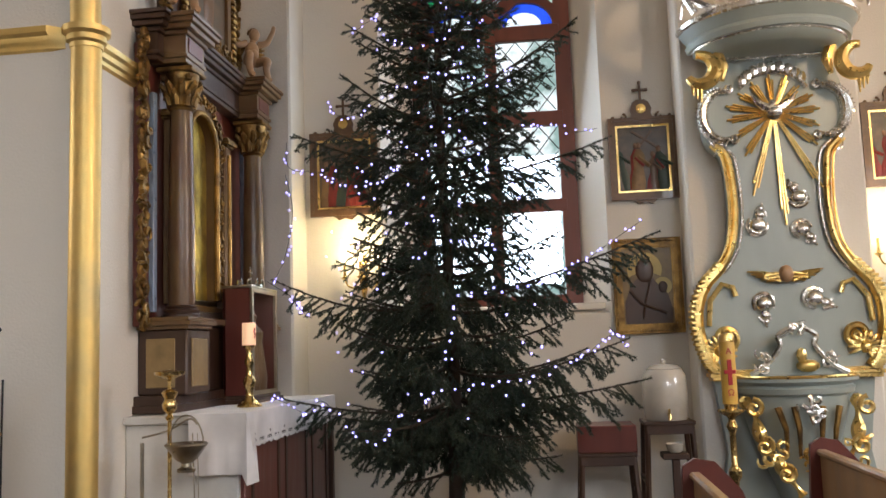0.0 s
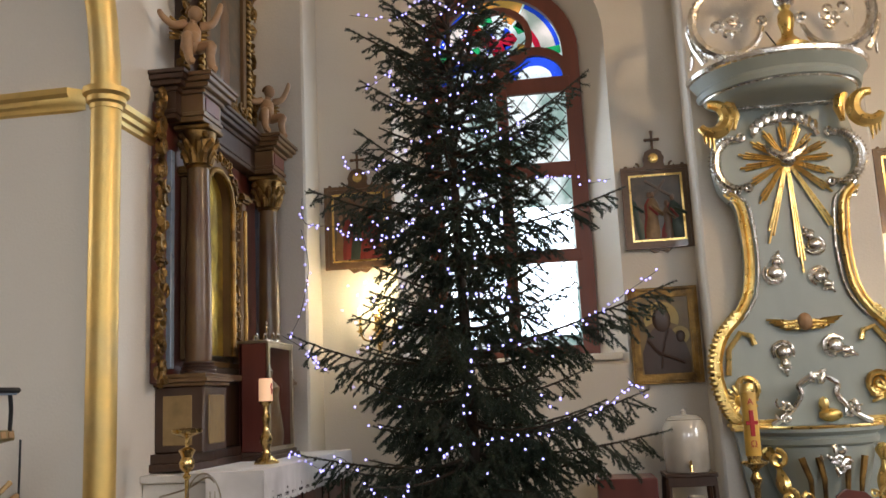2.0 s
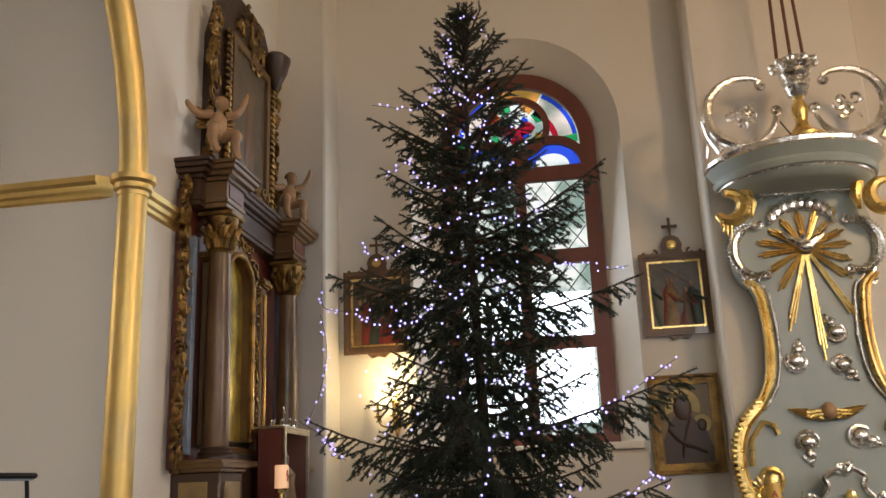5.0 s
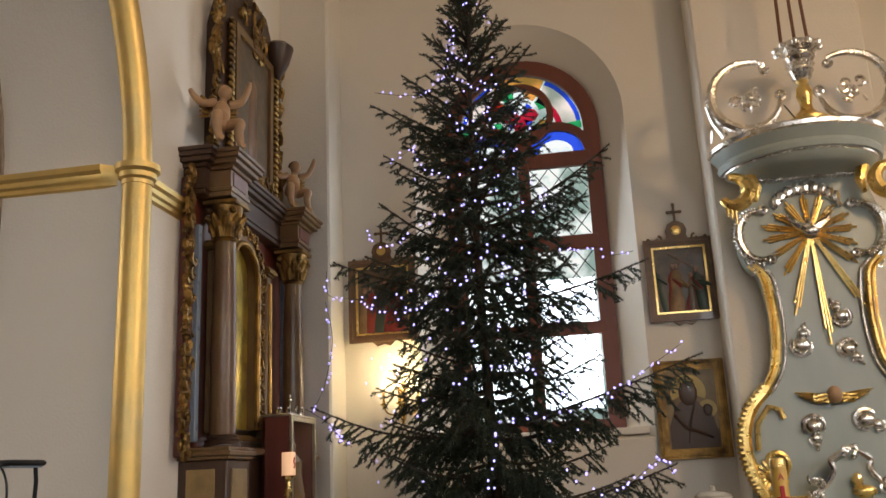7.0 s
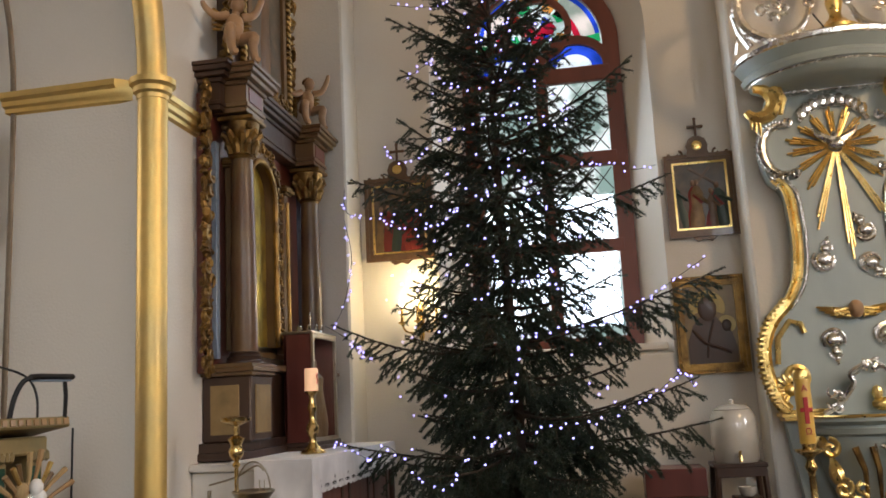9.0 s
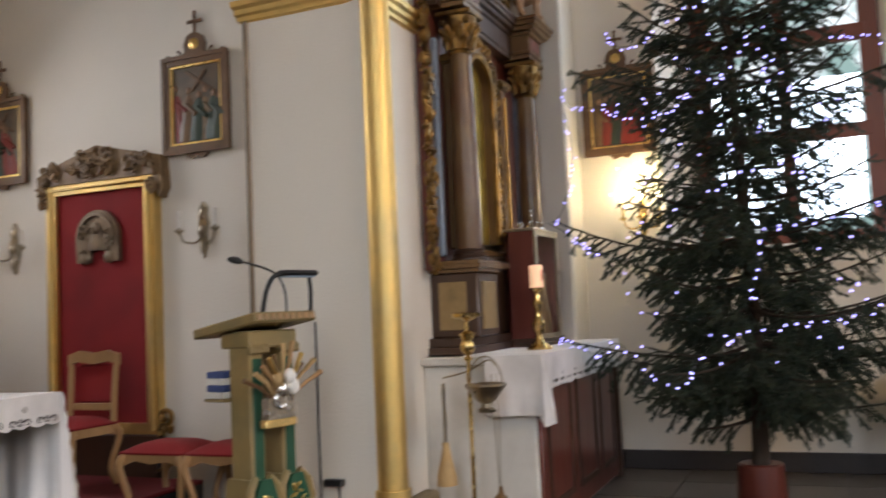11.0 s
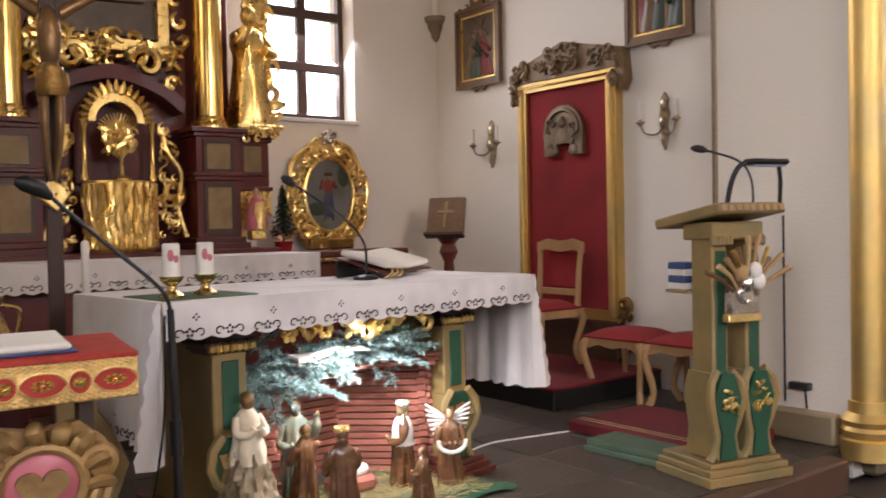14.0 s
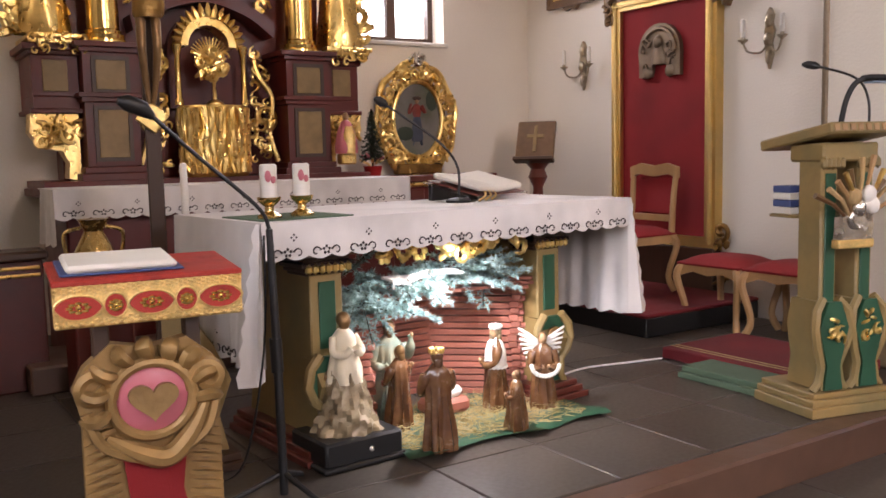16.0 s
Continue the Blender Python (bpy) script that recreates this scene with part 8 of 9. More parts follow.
# ---- stand with heart panel, microphone stand, processional cross ----
def heart_stand():
    rng = random.Random(51)
    t = thing("cantor_stand", "carved gilded reading stand with a heart medallion and brocade cloth", "lectern", pose(-2.86, 0.86, FLOOR_S, 0, 0, 84))
    # local x runs across, local -y faces the nave
    body = [(-0.185, 0), (0.185, 0), (0.18, 0.52), (0.20, 0.60), (0.17, 0.66), (0.10, 0.72), (0, 0.70), (-0.10, 0.72), (-0.17, 0.66), (-0.20, 0.60), (-0.18, 0.52)]
    part("panel", Mesh().slab(body, -0.02, 0.03), STANDGILT, t)
    rb = Mesh()
    for s in (-1, 1):
        for k in range(18):
            rb.ball((0, 0, 0), (0.055, 0.014, 0.010), 6, pose(s * 0.135, -0.026, 0.04 + 0.026 * k, 0, s * 12, 0))
    part("ribbed_edge", rb, STANDGILT, t)
    part("red_field", Mesh().slab([(-0.085, 0), (0.085, 0), (0.075, 0.10), (0.09, 0.20), (0.07, 0.30), (0.085, 0.42), (-0.085, 0.42), (-0.07, 0.28), (-0.09, 0.20), (-0.075, 0.10)], -0.036, -0.015), REDCLOTH, t)
    part("medallion", Mesh().ball((0, -0.03, 0.56), (0.10, 0.02, 0.095), 24), PINK, t)
    heart = [(0.066 * math.sin(u) ** 3, 0.562 + 0.058 * (13 * math.cos(u) - 5 * math.cos(2 * u) - 2 * math.cos(3 * u) - math.cos(4 * u)) / 16) for u in np.linspace(0, 2 * math.pi, 30)[:-1]]
    part("heart", Mesh().slab(heart, -0.064, -0.040), STANDGILT, t)
    part("medallion_rim", Mesh().tube([(0.108 * math.cos(a), -0.035, 0.56 + 0.102 * math.sin(a)) for a in np.linspace(0, 6.29, 30)], 0.016, 8), STANDGILT, t)
    sc = Mesh()
    for s in (-1, 1):
        sc.tube([(a, -0.03, z) for a, z in spiral(s * 0.15, 0.60, 0.055, 0.012, 90 + s * 120, 90 - s * 300, 16)], 0.018, 6)
        sc.tube(smooth([(s * 0.17, -0.03, 0.54), (s * 0.14, -0.04, 0.46), (s * 0.07, -0.05, 0.415), (0, -0.05, 0.40)]), 0.016, 6)
    for k in range(9):
        a = radians(-10 + 25 * k)
        sc.tube(smooth([(0.115 * math.cos(a), -0.03, 0.56 + 0.11 * math.sin(a)), (0.15 * math.cos(a + 0.12), -0.045, 0.56 + 0.145 * math.sin(a + 0.12)), (0.185 * math.cos(a + 0.05), -0.02, 0.56 + 0.165 * math.sin(a + 0.05))], 4), [0.014 + 0.014 * math.sin(math.pi * q / 8) for q in range(9)], 7, flat=0.7)
    sc.tube(smooth([(-0.12, -0.04, 0.47), (-0.05, -0.055, 0.425), (0.03, -0.055, 0.40), (0.10, -0.045, 0.46), (0.15, -0.03, 0.55)]), [0.010 + 0.020 * math.sin(math.pi * q / 24) for q in range(25)], 8)
    part("scroll_carving", sc, STANDGILT, t)
    for s in (-1, 1):
        part("post", Mesh().box(s * 0.12 - 0.022, -0.01, 0.55, s * 0.12 + 0.022, 0.035, 0.86, 0.005), DARKWOOD, t)
    part("book_board", Mesh().box(-0.235, -0.02, -0.012, 0.235, 0.30, 0.012, 0.005, pose(0, -0.06, 0.885, 4, 0, 0)), DARKWOOD, t)
    part("brocade_front", Mesh().box(-0.238, -0.115, 0.785, 0.238, -0.095, 0.905, 0.006), BROCADEGOLD, t, "gold brocade cover with red ovals")
    part("brocade_top", Mesh().box(-0.238, -0.02, 0.013, 0.238, 0.28, 0.022, 0.004, pose(0, -0.085, 0.888, 4, 0, 0)), BROCADE, t)
    part("red_border", Mesh().box(-0.239, -0.118, 0.892, 0.239, -0.094, 0.908, 0.004), BROCADE, t)
    em, fl = Mesh(), Mesh()
    for k in range(5):
        x = -0.178 + 0.089 * k
        rx, rz = (0.056, 0.030) if k % 2 == 0 else (0.028, 0.030)
        part("red_oval", Mesh().slab([(x + rx * math.cos(a) * (1 - 0.12 * abs(math.sin(2 * a))), 0.838 + rz * math.sin(a)) for a in np.linspace(0, 6.2832, 25)[:-1]], -0.1185, -0.112), BROCADE, t)
        em.tube([(x + rx * 1.04 * math.cos(a), -0.118, 0.838 + rz * 1.06 * math.sin(a)) for a in np.linspace(0, 6.2832, 25)], 0.0032, 5)
        for j in range(8):
            a = j * 0.785
            fl.ball((x + (0.022 if k % 2 == 0 else 0.011) * math.cos(a), -0.119, 0.838 + 0.012 * math.sin(a)), (0.009, 0.004, 0.006), 6)
        fl.ball((x, -0.120, 0.838), (0.008, 0.004, 0.008), 6)
    for z in (0.791, 0.802, 0.876, 0.886):
        for k in range(40):
            em.ball((-0.232 + 0.0119 * k, -0.117, z + 0.005 * (k % 2)), (0.007, 0.004, 0.0035), 5)
    part("gold_embroidery", em, BROCADEGOLD, t)
    part("embroidered_flower", fl, GOLDLEAF, t)
    bk = part("open_book", Mesh().box(-0.20, 0.02, 0.024, 0.08, 0.24, 0.045, 0.008, pose(0, -0.085, 0.892, 4, 0, 0)), PAPER, t)
    part("book_cover", Mesh().box(-0.215, 0.01, 0.020, 0.095, 0.25, 0.025, 0.002, pose(0, -0.085, 0.892, 4, 0, 0)), BLUEBOOK, bk)


heart_stand()


def mic_stand():
    t = thing("microphone_stand", "black floor microphone stand with a long boom", "microphone stand", None, "microphones")
    part("pole", Mesh().tube([(-3.28, 1.41, FLOOR_S + 0.02), (-3.28, 1.405, 0.70), (-3.29, 1.40, 1.12)], [0.016, 0.016, 0.012], 10), BLACK, t)
    part("joint", Mesh().tube([(-3.28, 1.405, 0.62), (-3.285, 1.403, 0.74)], 0.022, 10), BLACK, t)
    bo = part("boom", Mesh().tube(smooth([(-3.29, 1.40, 1.12), (-3.29, 1.36, 1.20), (-3.30, 1.16, 1.38), (-3.30, 1.02, 1.51)]), 0.007, 8), BLACK, t)
    part("microphone_head", Mesh().tube([(-3.30, 1.03, 1.50), (-3.30, 1.00, 1.525), (-3.30, 0.95, 1.545), (-3.30, 0.925, 1.55)], [0.012, 0.026, 0.026, 0.012], 12), BLACK, bo)
    for k in range(3):
        a = radians(20 + 120 * k)
        part("leg", Mesh().tube([(-3.28, 1.41, FLOOR_S + 0.10), (-3.28 + 0.22 * math.cos(a), 1.41 + 0.22 * math.sin(a), FLOOR_S + 0.012)], 0.010, 8), BLACK, t)
    part("cable", Mesh().tube(smooth([(-3.29, 1.38, 1.10), (-3.31, 1.37, 0.7), (-3.36, 1.30, 0.3), (-3.55, 1.25, FLOOR_S + 0.01)]), 0.004, 5), BLACK, t)


mic_stand()
t = thing("processional_cross", "tall dark wooden crucifix with a bronze corpus", "crucifix", pose(-4.62, 1.39, FLOOR_S, 0, 0, 78))
part("foot", stepped(Mesh(), -0.16, 0.16, -0.16, 0.16, 0, [(0.03, 0.05), (0.0, 0.05), (-0.05, 0.08)]), DARKWOOD, t)
part("stem", Mesh().box(-0.035, -0.022, 0.15, 0.035, 0.022, 2.75, 0.006), DARKWOOD, t)
part("crossbar", Mesh().box(-0.42, -0.020, 2.30, 0.42, 0.018, 2.37, 0.006), DARKWOOD, t)
part("gilded_plate", Mesh().box(-0.055, -0.045, -0.055, 0.055, -0.022, 0.055, 0.006, pose(0, 0, 1.40, 0, 38, 0)), GOLD, t)
me = Mesh().ball((0, -0.07, 2.10), (0.078, 0.055, 0.15), 14).ball((0, -0.065, 1.93), (0.075, 0.06, 0.09), 12).ball((0.03, -0.09, 2.36), (0.05, 0.055, 0.065), 12)
for s in (-1, 1):
    me.tube(smooth([(s * 0.07, -0.07, 2.21), (s * 0.20, -0.06, 2.27), (s * 0.37, -0.04, 2.34)]), [0.036 - 0.001 * k for k in range(13)], 8)
    me.tube(smooth([(s * 0.045, -0.07, 1.90), (s * 0.050, -0.125, 1.72), (s * 0.032, -0.07, 1.56), (0.012 * s, -0.06, 1.46)]), [0.038 - 0.0013 * k for k in range(19)], 8)
me.v = [(a * 0.66, -0.035 + (b2 + 0.035) * 0.66, c) for a, b2, c in me.v]
part("corpus", me, BRONZE, t, "dark bronze figure", None, 60)
part("loincloth", Mesh().lathe([(0.054, 1.97), (0.062, 1.93), (0.066, 1.86), (0.060, 1.84)], (0, -0.072, 0), 16, None, (0, 360), 0.8).ball((0.060, -0.07, 1.90), (0.018, 0.02, 0.06), 8), OLDGOLD, t)
t = thing("tall_candle", "tall white candle in a holder beside the cross", "candle", pose(-4.55, 1.50, FLOOR_S))
part("holder", Mesh().lathe([(0.09, 0), (0.09, 0.02), (0.02, 0.04), (0.016, 0.9), (0.04, 0.93), (0.03, 0.95)], (0, 0, 0), 14), DARKWOOD, t)
part("wax", Mesh().lathe([(0.018, 0.95), (0.018, 1.18), (0.01, 1.19)], (0, 0, 0), 12), WHITEWAX, t)
t = thing("side_table_stand", "olive and green scrolled side pedestal", "pedestal", pose(-3.84, 1.27, FLOOR_S))
part("foot", stepped(Mesh(), -0.12, 0.14, -0.10, 0.14, 0, [(0.03, 0.03), (0.0, 0.03)]), DARKWOOD, t)
part("scroll", Mesh().slab([(-0.10, 0.06), (0.13, 0.06), (0.10, 0.20), (0.15, 0.34), (0.09, 0.48), (0.04, 0.55), (0.04, 0.70), (-0.10, 0.70)], -0.05, 0.05, pose(0, 0, 0, 0, 0, 75)), OLIVE, t)
part("inlay", Mesh().slab([(-0.06, 0.10), (0.08, 0.10), (0.06, 0.20), (0.10, 0.34), (0.04, 0.46), (-0.06, 0.46)], -0.058, -0.045, pose(0, 0, 0, 0, 0, 75)), GREEN, t)

# ---- old altar table and high altar ----
t = thing("old_altar_table", "dark red painted altar table below the high altar", "altar table")
part("body", Mesh().box(-6.7, 1.22, FLOOR_S, -5.90, 3.40, 1.16, 0.01), ALTARRED, t)
part("table_top", Mesh().box(-6.75, 1.16, 1.16, -5.82, 3.45, 1.205, 0.008), ALTARRED, t)
part("gilded_line", Mesh().tube([(-5.89, 1.25, 0.72), (-5.89, 3.38, 0.72)], 0.014, 6), GOLD, t)
part("altar_step", Mesh().box(-5.9, 0.9, FLOOR_S, -5.35, 3.75, 0.31, 0.012), REDSTONE, t)
t = thing("old_altar_cloth", "white linen cloth with cutwork hem on the old altar", "altar cloth")
part("cloth_top", Mesh().box(-6.3, 1.14, 1.206, -5.80, 3.47, 1.214, 0.003), LINEN, t)
part("front_drop", scalloped(1.14, 3.47, 1.213, 1.05, 24, 5.80, rng, 0.006, 0.016), LINEN, t, "", TOEAST)
part("cutwork", eyelet_shades(1.16, 3.45, 1.075, 14, 5.785, 0.0085), EYELETSHADE, t, "", TOEAST)
part("side_drop", scalloped(-6.2, -5.80, 1.213, 0.90, 4, 1.142, rng, 0.012, 0.016), LINEN, t)
part("side_drop", scalloped(-6.2, -5.80, 1.213, 0.98, 4, 3.478, rng, 0.012, 0.016), LINEN, t)


def high_altar():
    rg = random.Random(61)
    t = thing("high_altar", "dark red marbled high altar with gilded columns and carving", "altar", pose(0, 0, -0.06) @ TOEAST)
    W = 7.10
    c = 2.36
    part("plinth", stepped(Mesh(), 1.20, 3.50, 6.42, W, 1.205, [(0.02, 0.05), (0.0, 0.05)]), ALTARRED, t)
    part("backboard", Mesh().box(1.40, 6.86, 1.30, 3.32, W, 4.3, 0.01), ALTARRED, t)
    for s in (-1, 1):
        x = c + s * 0.70
        me = stepped(Mesh(), x - 0.17, x + 0.17, 6.52, W, 1.30, [(0.05, 0.05), (0.025, 0.04), (0.0, 0.42), (0.02, 0.03), (0.04, 0.03), (0.0, 0.26), (0.02, 0.03), (0.05, 0.035)])
        ped = part("pedestal", me, ALTARRED, t)
        for z0, z1 in ((1.45, 1.76), (1.89, 2.08)):
            part("panel", Mesh().box(x - 0.095, 6.51, z0, x + 0.095, 6.525, z1, 0.004), TAN, ped)
            part("panel_border", Mesh().band([(x - 0.095, z0), (x + 0.095, z0), (x + 0.095, z1), (x - 0.095, z1)], [(x - 0.12, z0 - 0.025), (x + 0.12, z0 - 0.025), (x + 0.12, z1 + 0.025), (x - 0.12, z1 + 0.025)], 6.508, 6.522, True), DARKWOOD, ped)
        col = part("column", Mesh().lathe([(0.105, 2.28), (0.105, 2.8), (0.10, 3.4), (0.09, 3.9)], (x, 6.66, 0), 26), GOLDLEAF, t, "smooth gilded column")
        part("column_base", Mesh().lathe([(0.15, 2.195), (0.15, 2.215), (0.135, 2.225), (0.14, 2.25), (0.115, 2.26), (0.12, 2.28), (0.105, 2.29)], (x, 6.66, 0), 26), GOLDLEAF, col)
        part("capital", capital(Mesh(), x, 6.66, 3.88, 0.10, rg, 0.28), GOLD, col)
        # outer pedestal with statue
        xo = c + s * 1.02
        me = stepped(Mesh(), xo - 0.14, xo + 0.14, 6.62, W, 1.74, [(0.02, 0.03), (0.0, 0.08), (0.0, 0.26), (0.02, 0.03), (0.05, 0.04)])
        op = part("outer_pedestal", me, ALTARRED, t)
        part("panel", Mesh().box(xo - 0.075, 6.61, 1.88, xo + 0.075, 6.625, 2.08, 0.004), TAN, op)
        me = Mesh().slab([(xo - s * 0.13, 1.30), (xo - s * 0.13, 1.74), (xo + s * 0.16, 1.74), (xo + s * 0.17, 1.62), (xo + s * 0.10, 1.52), (xo - s * 0.02, 1.50), (xo - s * 0.06, 1.42), (xo - s * 0.05, 1.32)], 6.64, 6.80)
        foliage(me, xo - 0.13, 1.54, xo + 0.14, 1.72, 6.64, 0.05, 26, rg, 0.04)
        part("gilded_bracket", me, GOLD, t, "gilded pierced bracket")
        br = stepped(Mesh(), xo - 0.12, xo + 0.20 * (s > 0) + 0.12 * (s < 0), 6.56, W, 2.18, [(0.0, 0.03), (0.03, 0.03)])
        foliage(br, xo - 0.14, 2.12, xo + 0.16, 2.22, 6.54, 0.035, 16, rg)
        part("statue_bracket", br, GOLD, t)
        fo = Mesh()
        for z in np.arange(2.25, 3.9, 0.10):
            w = 0.10 + 0.06 * math.sin(z * 3.5)
            foliage(fo, xo + s * 0.12 - w, z, xo + s * 0.12 + w, z + 0.12, 6.76, 0.085, 9, rg, 0.07)
        part("gilded_foliage", fo, GOLD, t, "pierced gilded foliage")
    # middle: tabernacle and niche
    me = Mesh().lathe([(0.235, 0), (0.245, 0.03), (0.235, 0.05), (0.235, 0.44), (0.25, 0.46), (0.24, 0.49)], (c + 0.0, 6.62, 1.305), 24, arc=(180, 360), squash=0.9)
    part("tabernacle", me, GOLD, t, "gilded curtained tabernacle")
    fol = Mesh()
    for k in range(34):
        a = radians(183 + 5.2 * k + rg.uniform(-1.5, 1.5))
        sway = [rg.uniform(-0.10, 0.10) for _ in range(4)]
        zs2 = (1.78, 1.66, 1.52, 1.42, 1.33)
        fol.tube(smooth([(c + 0.242 * math.cos(a + w), 6.62 + 0.218 * math.sin(a + w), z) for w, z in zip([0] + sway, zs2)], 4), [0.008 + 0.013 * abs(math.sin(q * 0.5 + k)) for q in range(17)], 6)
    part("tabernacle_folds", fol, GOLD, t)
    part("niche_back", Mesh().slab([(c - 0.24, 1.79)] + [(c - 0.24, 2.2)] + list(reversed(arc(c, 2.2, 0.24, 0, 180, 14))) + [(c + 0.24, 1.79)], 6.80, 6.855), ALTARRED, t)
    part("niche_arch", Mesh().band(arc(c, 2.21, 0.145, 0, 180, 16), arc(c, 2.21, 0.21, 0, 180, 16), 6.62, 6.86), GOLD, t)
    fo = Mesh()
    for k in range(17):
        a = radians(11.25 * k)
        up2 = 0.045 + 0.035 * math.sin(a) ** 4
        fo.tube([(c + r * math.cos(a), 6.61, 2.21 + r * math.sin(a)) for r in (0.20, 0.22 + up2 * 0.4, 0.22 + up2)], [0.020, 0.022, 0.004], 6)
    part("niche_cresting", fo, GOLD, t)
    for s in (-1, 1):
        part("niche_column", Mesh().lathe([(0.03, 1.80), (0.03, 1.83), (0.020, 1.85), (0.018, 2.14), (0.03, 2.17), (0.035, 2.21)], (c + s * 0.235, 6.60, 0), 14), GOLDLEAF, t)
        fo = Mesh()
        fo.tube([(a, 6.66, z) for a, z in spiral(c + s * 0.40, 1.72, 0.10, 0.02, 270, 270 + s * 420, 20)], 0.024, 6)
        fo.tube(smooth([(c + s * 0.33, 6.66, 2.18), (c + s * 0.36, 6.64, 2.02), (c + s * 0.46, 6.64, 1.86), (c + s * 0.44, 6.66, 1.62), (c + s * 0.50, 6.66, 1.40)]), 0.020, 6)
        foliage(fo, c + s * 0.36 - 0.06, 1.36, c + s * 0.36 + 0.06, 2.22, 6.68, 0.045, 34, rg, 0.05)
        part("gilded_scroll", fo, GOLD, t)
    part("curved_gable", Mesh().band([(p.x, p.y) for p in smooth([(c - 0.50, 2.30, 0), (c - 0.30, 2.44, 0), (c, 2.52, 0), (c + 0.30, 2.44, 0), (c + 0.50, 2.30, 0)])], [(p.x, p.y) for p in smooth([(c - 0.52, 2.40, 0), (c - 0.30, 2.53, 0), (c, 2.62, 0), (c + 0.30, 2.53, 0), (c + 0.52, 2.40, 0)])], 6.66, 6.87), ALTARRED, t)
    mo = Mesh().lathe([(0.06, 1.80), (0.06, 1.815), (0.015, 1.84), (0.012, 1.95), (0.025, 1.97)], (c, 6.55, 0), 14)
    foliage(mo, c - 0.11, 2.0, c + 0.09, 2.18, 6.60, 0.05, 46, rg, 0.06)
    for k in range(13):
        a = radians(30 + 10 * k)
        mo.tube([(c - 0.01 + 0.04 * math.cos(a), 6.57, 2.12 + 0.04 * math.sin(a)), (c - 0.01 + 0.155 * math.cos(a), 6.575, 2.12 + 0.15 * math.sin(a))], [0.010, 0.004], 5)
    part("gilded_emblem", mo, GOLD, t, "gilded sculpted emblem")
    # main picture
    part("main_picture", Mesh().box(c - 0.36, 6.80, 2.85, c + 0.36, 6.862, 4.1, 0.004), CANVAS, t, "dark altar picture")
    part("picture_frame", Mesh().band([(c - 0.36, 2.82), (c + 0.36, 2.82), (c + 0.36, 4.1), (c - 0.36, 4.1)], [(c - 0.44, 2.74), (c + 0.44, 2.74), (c + 0.44, 4.18), (c - 0.44, 4.18)], 6.74, 6.86, True), GOLD, t)
    fo = Mesh()
    foliage(fo, c - 0.44, 2.62, c + 0.44, 2.84, 6.76, 0.07, 40, rg, 0.06)
    for s in (-1, 1):
        foliage(fo, c + s * 0.50 - 0.05, 2.5, c + s * 0.50 + 0.05, 4.0, 6.80, 0.06, 44, rg, 0.06)
    fo.tube([(a, 6.72, z) for a, z in spiral(c - 0.26, 2.66, 0.12, 0.03, 0, 400, 18)], 0.03, 6).tube([(a, 6.72, z) for a, z in spiral(c + 0.26, 2.66, 0.12, 0.03, 180, -220, 18)], 0.03, 6)
    part("frame_carving", fo, GOLD, t)
    part("entablature", stepped(Mesh(), 1.45, 3.27, 6.70, W, 4.19, [(0.0, 0.06), (0.03, 0.04), (0.0, 0.14), (0.05, 0.05), (0.10, 0.05)]), ALTARRED, t)
    part("attic", Mesh().box(1.75, 6.80, 4.50, 2.97, W, 5.6, 0.02), ALTARRED, t)


high_altar()
for s, lab in ((-1, "gilded and silvered saint statue beside the altar column"), (1, "gilded and silvered saint statue beside the altar column")):
    me = Mesh()
    h = 0.92
    prof = [(0.16, 0), (0.165, 0.03), (0.14, 0.25), (0.12, 0.5), (0.135, 0.62), (0.11, 0.72), (0.045, 0.77)]
    n = 22
    v = []
    for r, z in prof:
        for k in range(n):
            a = 2 * math.pi * k / n
            fold = 1 + 0.12 * math.sin(6 * a + z * 8) + 0.06 * math.sin(11 * a)
            v.append((r * fold * math.cos(a), r * fold * math.sin(a), z))
    f = [(i * n + k, i * n + (k + 1) % n, (i + 1) * n + (k + 1) % n, (i + 1) * n + k) for i in range(len(prof) - 1) for k in range(n)]
    me.add(v, f).ball((0.02, 0, 0.85), (0.065, 0.065, 0.085), 12)
    me.tube(smooth([(0.02, 0.12, 0.68), (0.12, 0.16, 0.55), (0.18, 0.05, 0.56)]), 0.04, 8).tube(smooth([(0.02, -0.12, 0.68), (0.14, -0.14, 0.6), (0.19, -0.10, 0.72)]), 0.04, 8)
    o = fixture("saint_statue", me, GOLD, lab, "statue", "altar statues", angle=50)
    o.matrix_world = pose(-6.72, 2.36 + s * 1.06, 2.185)


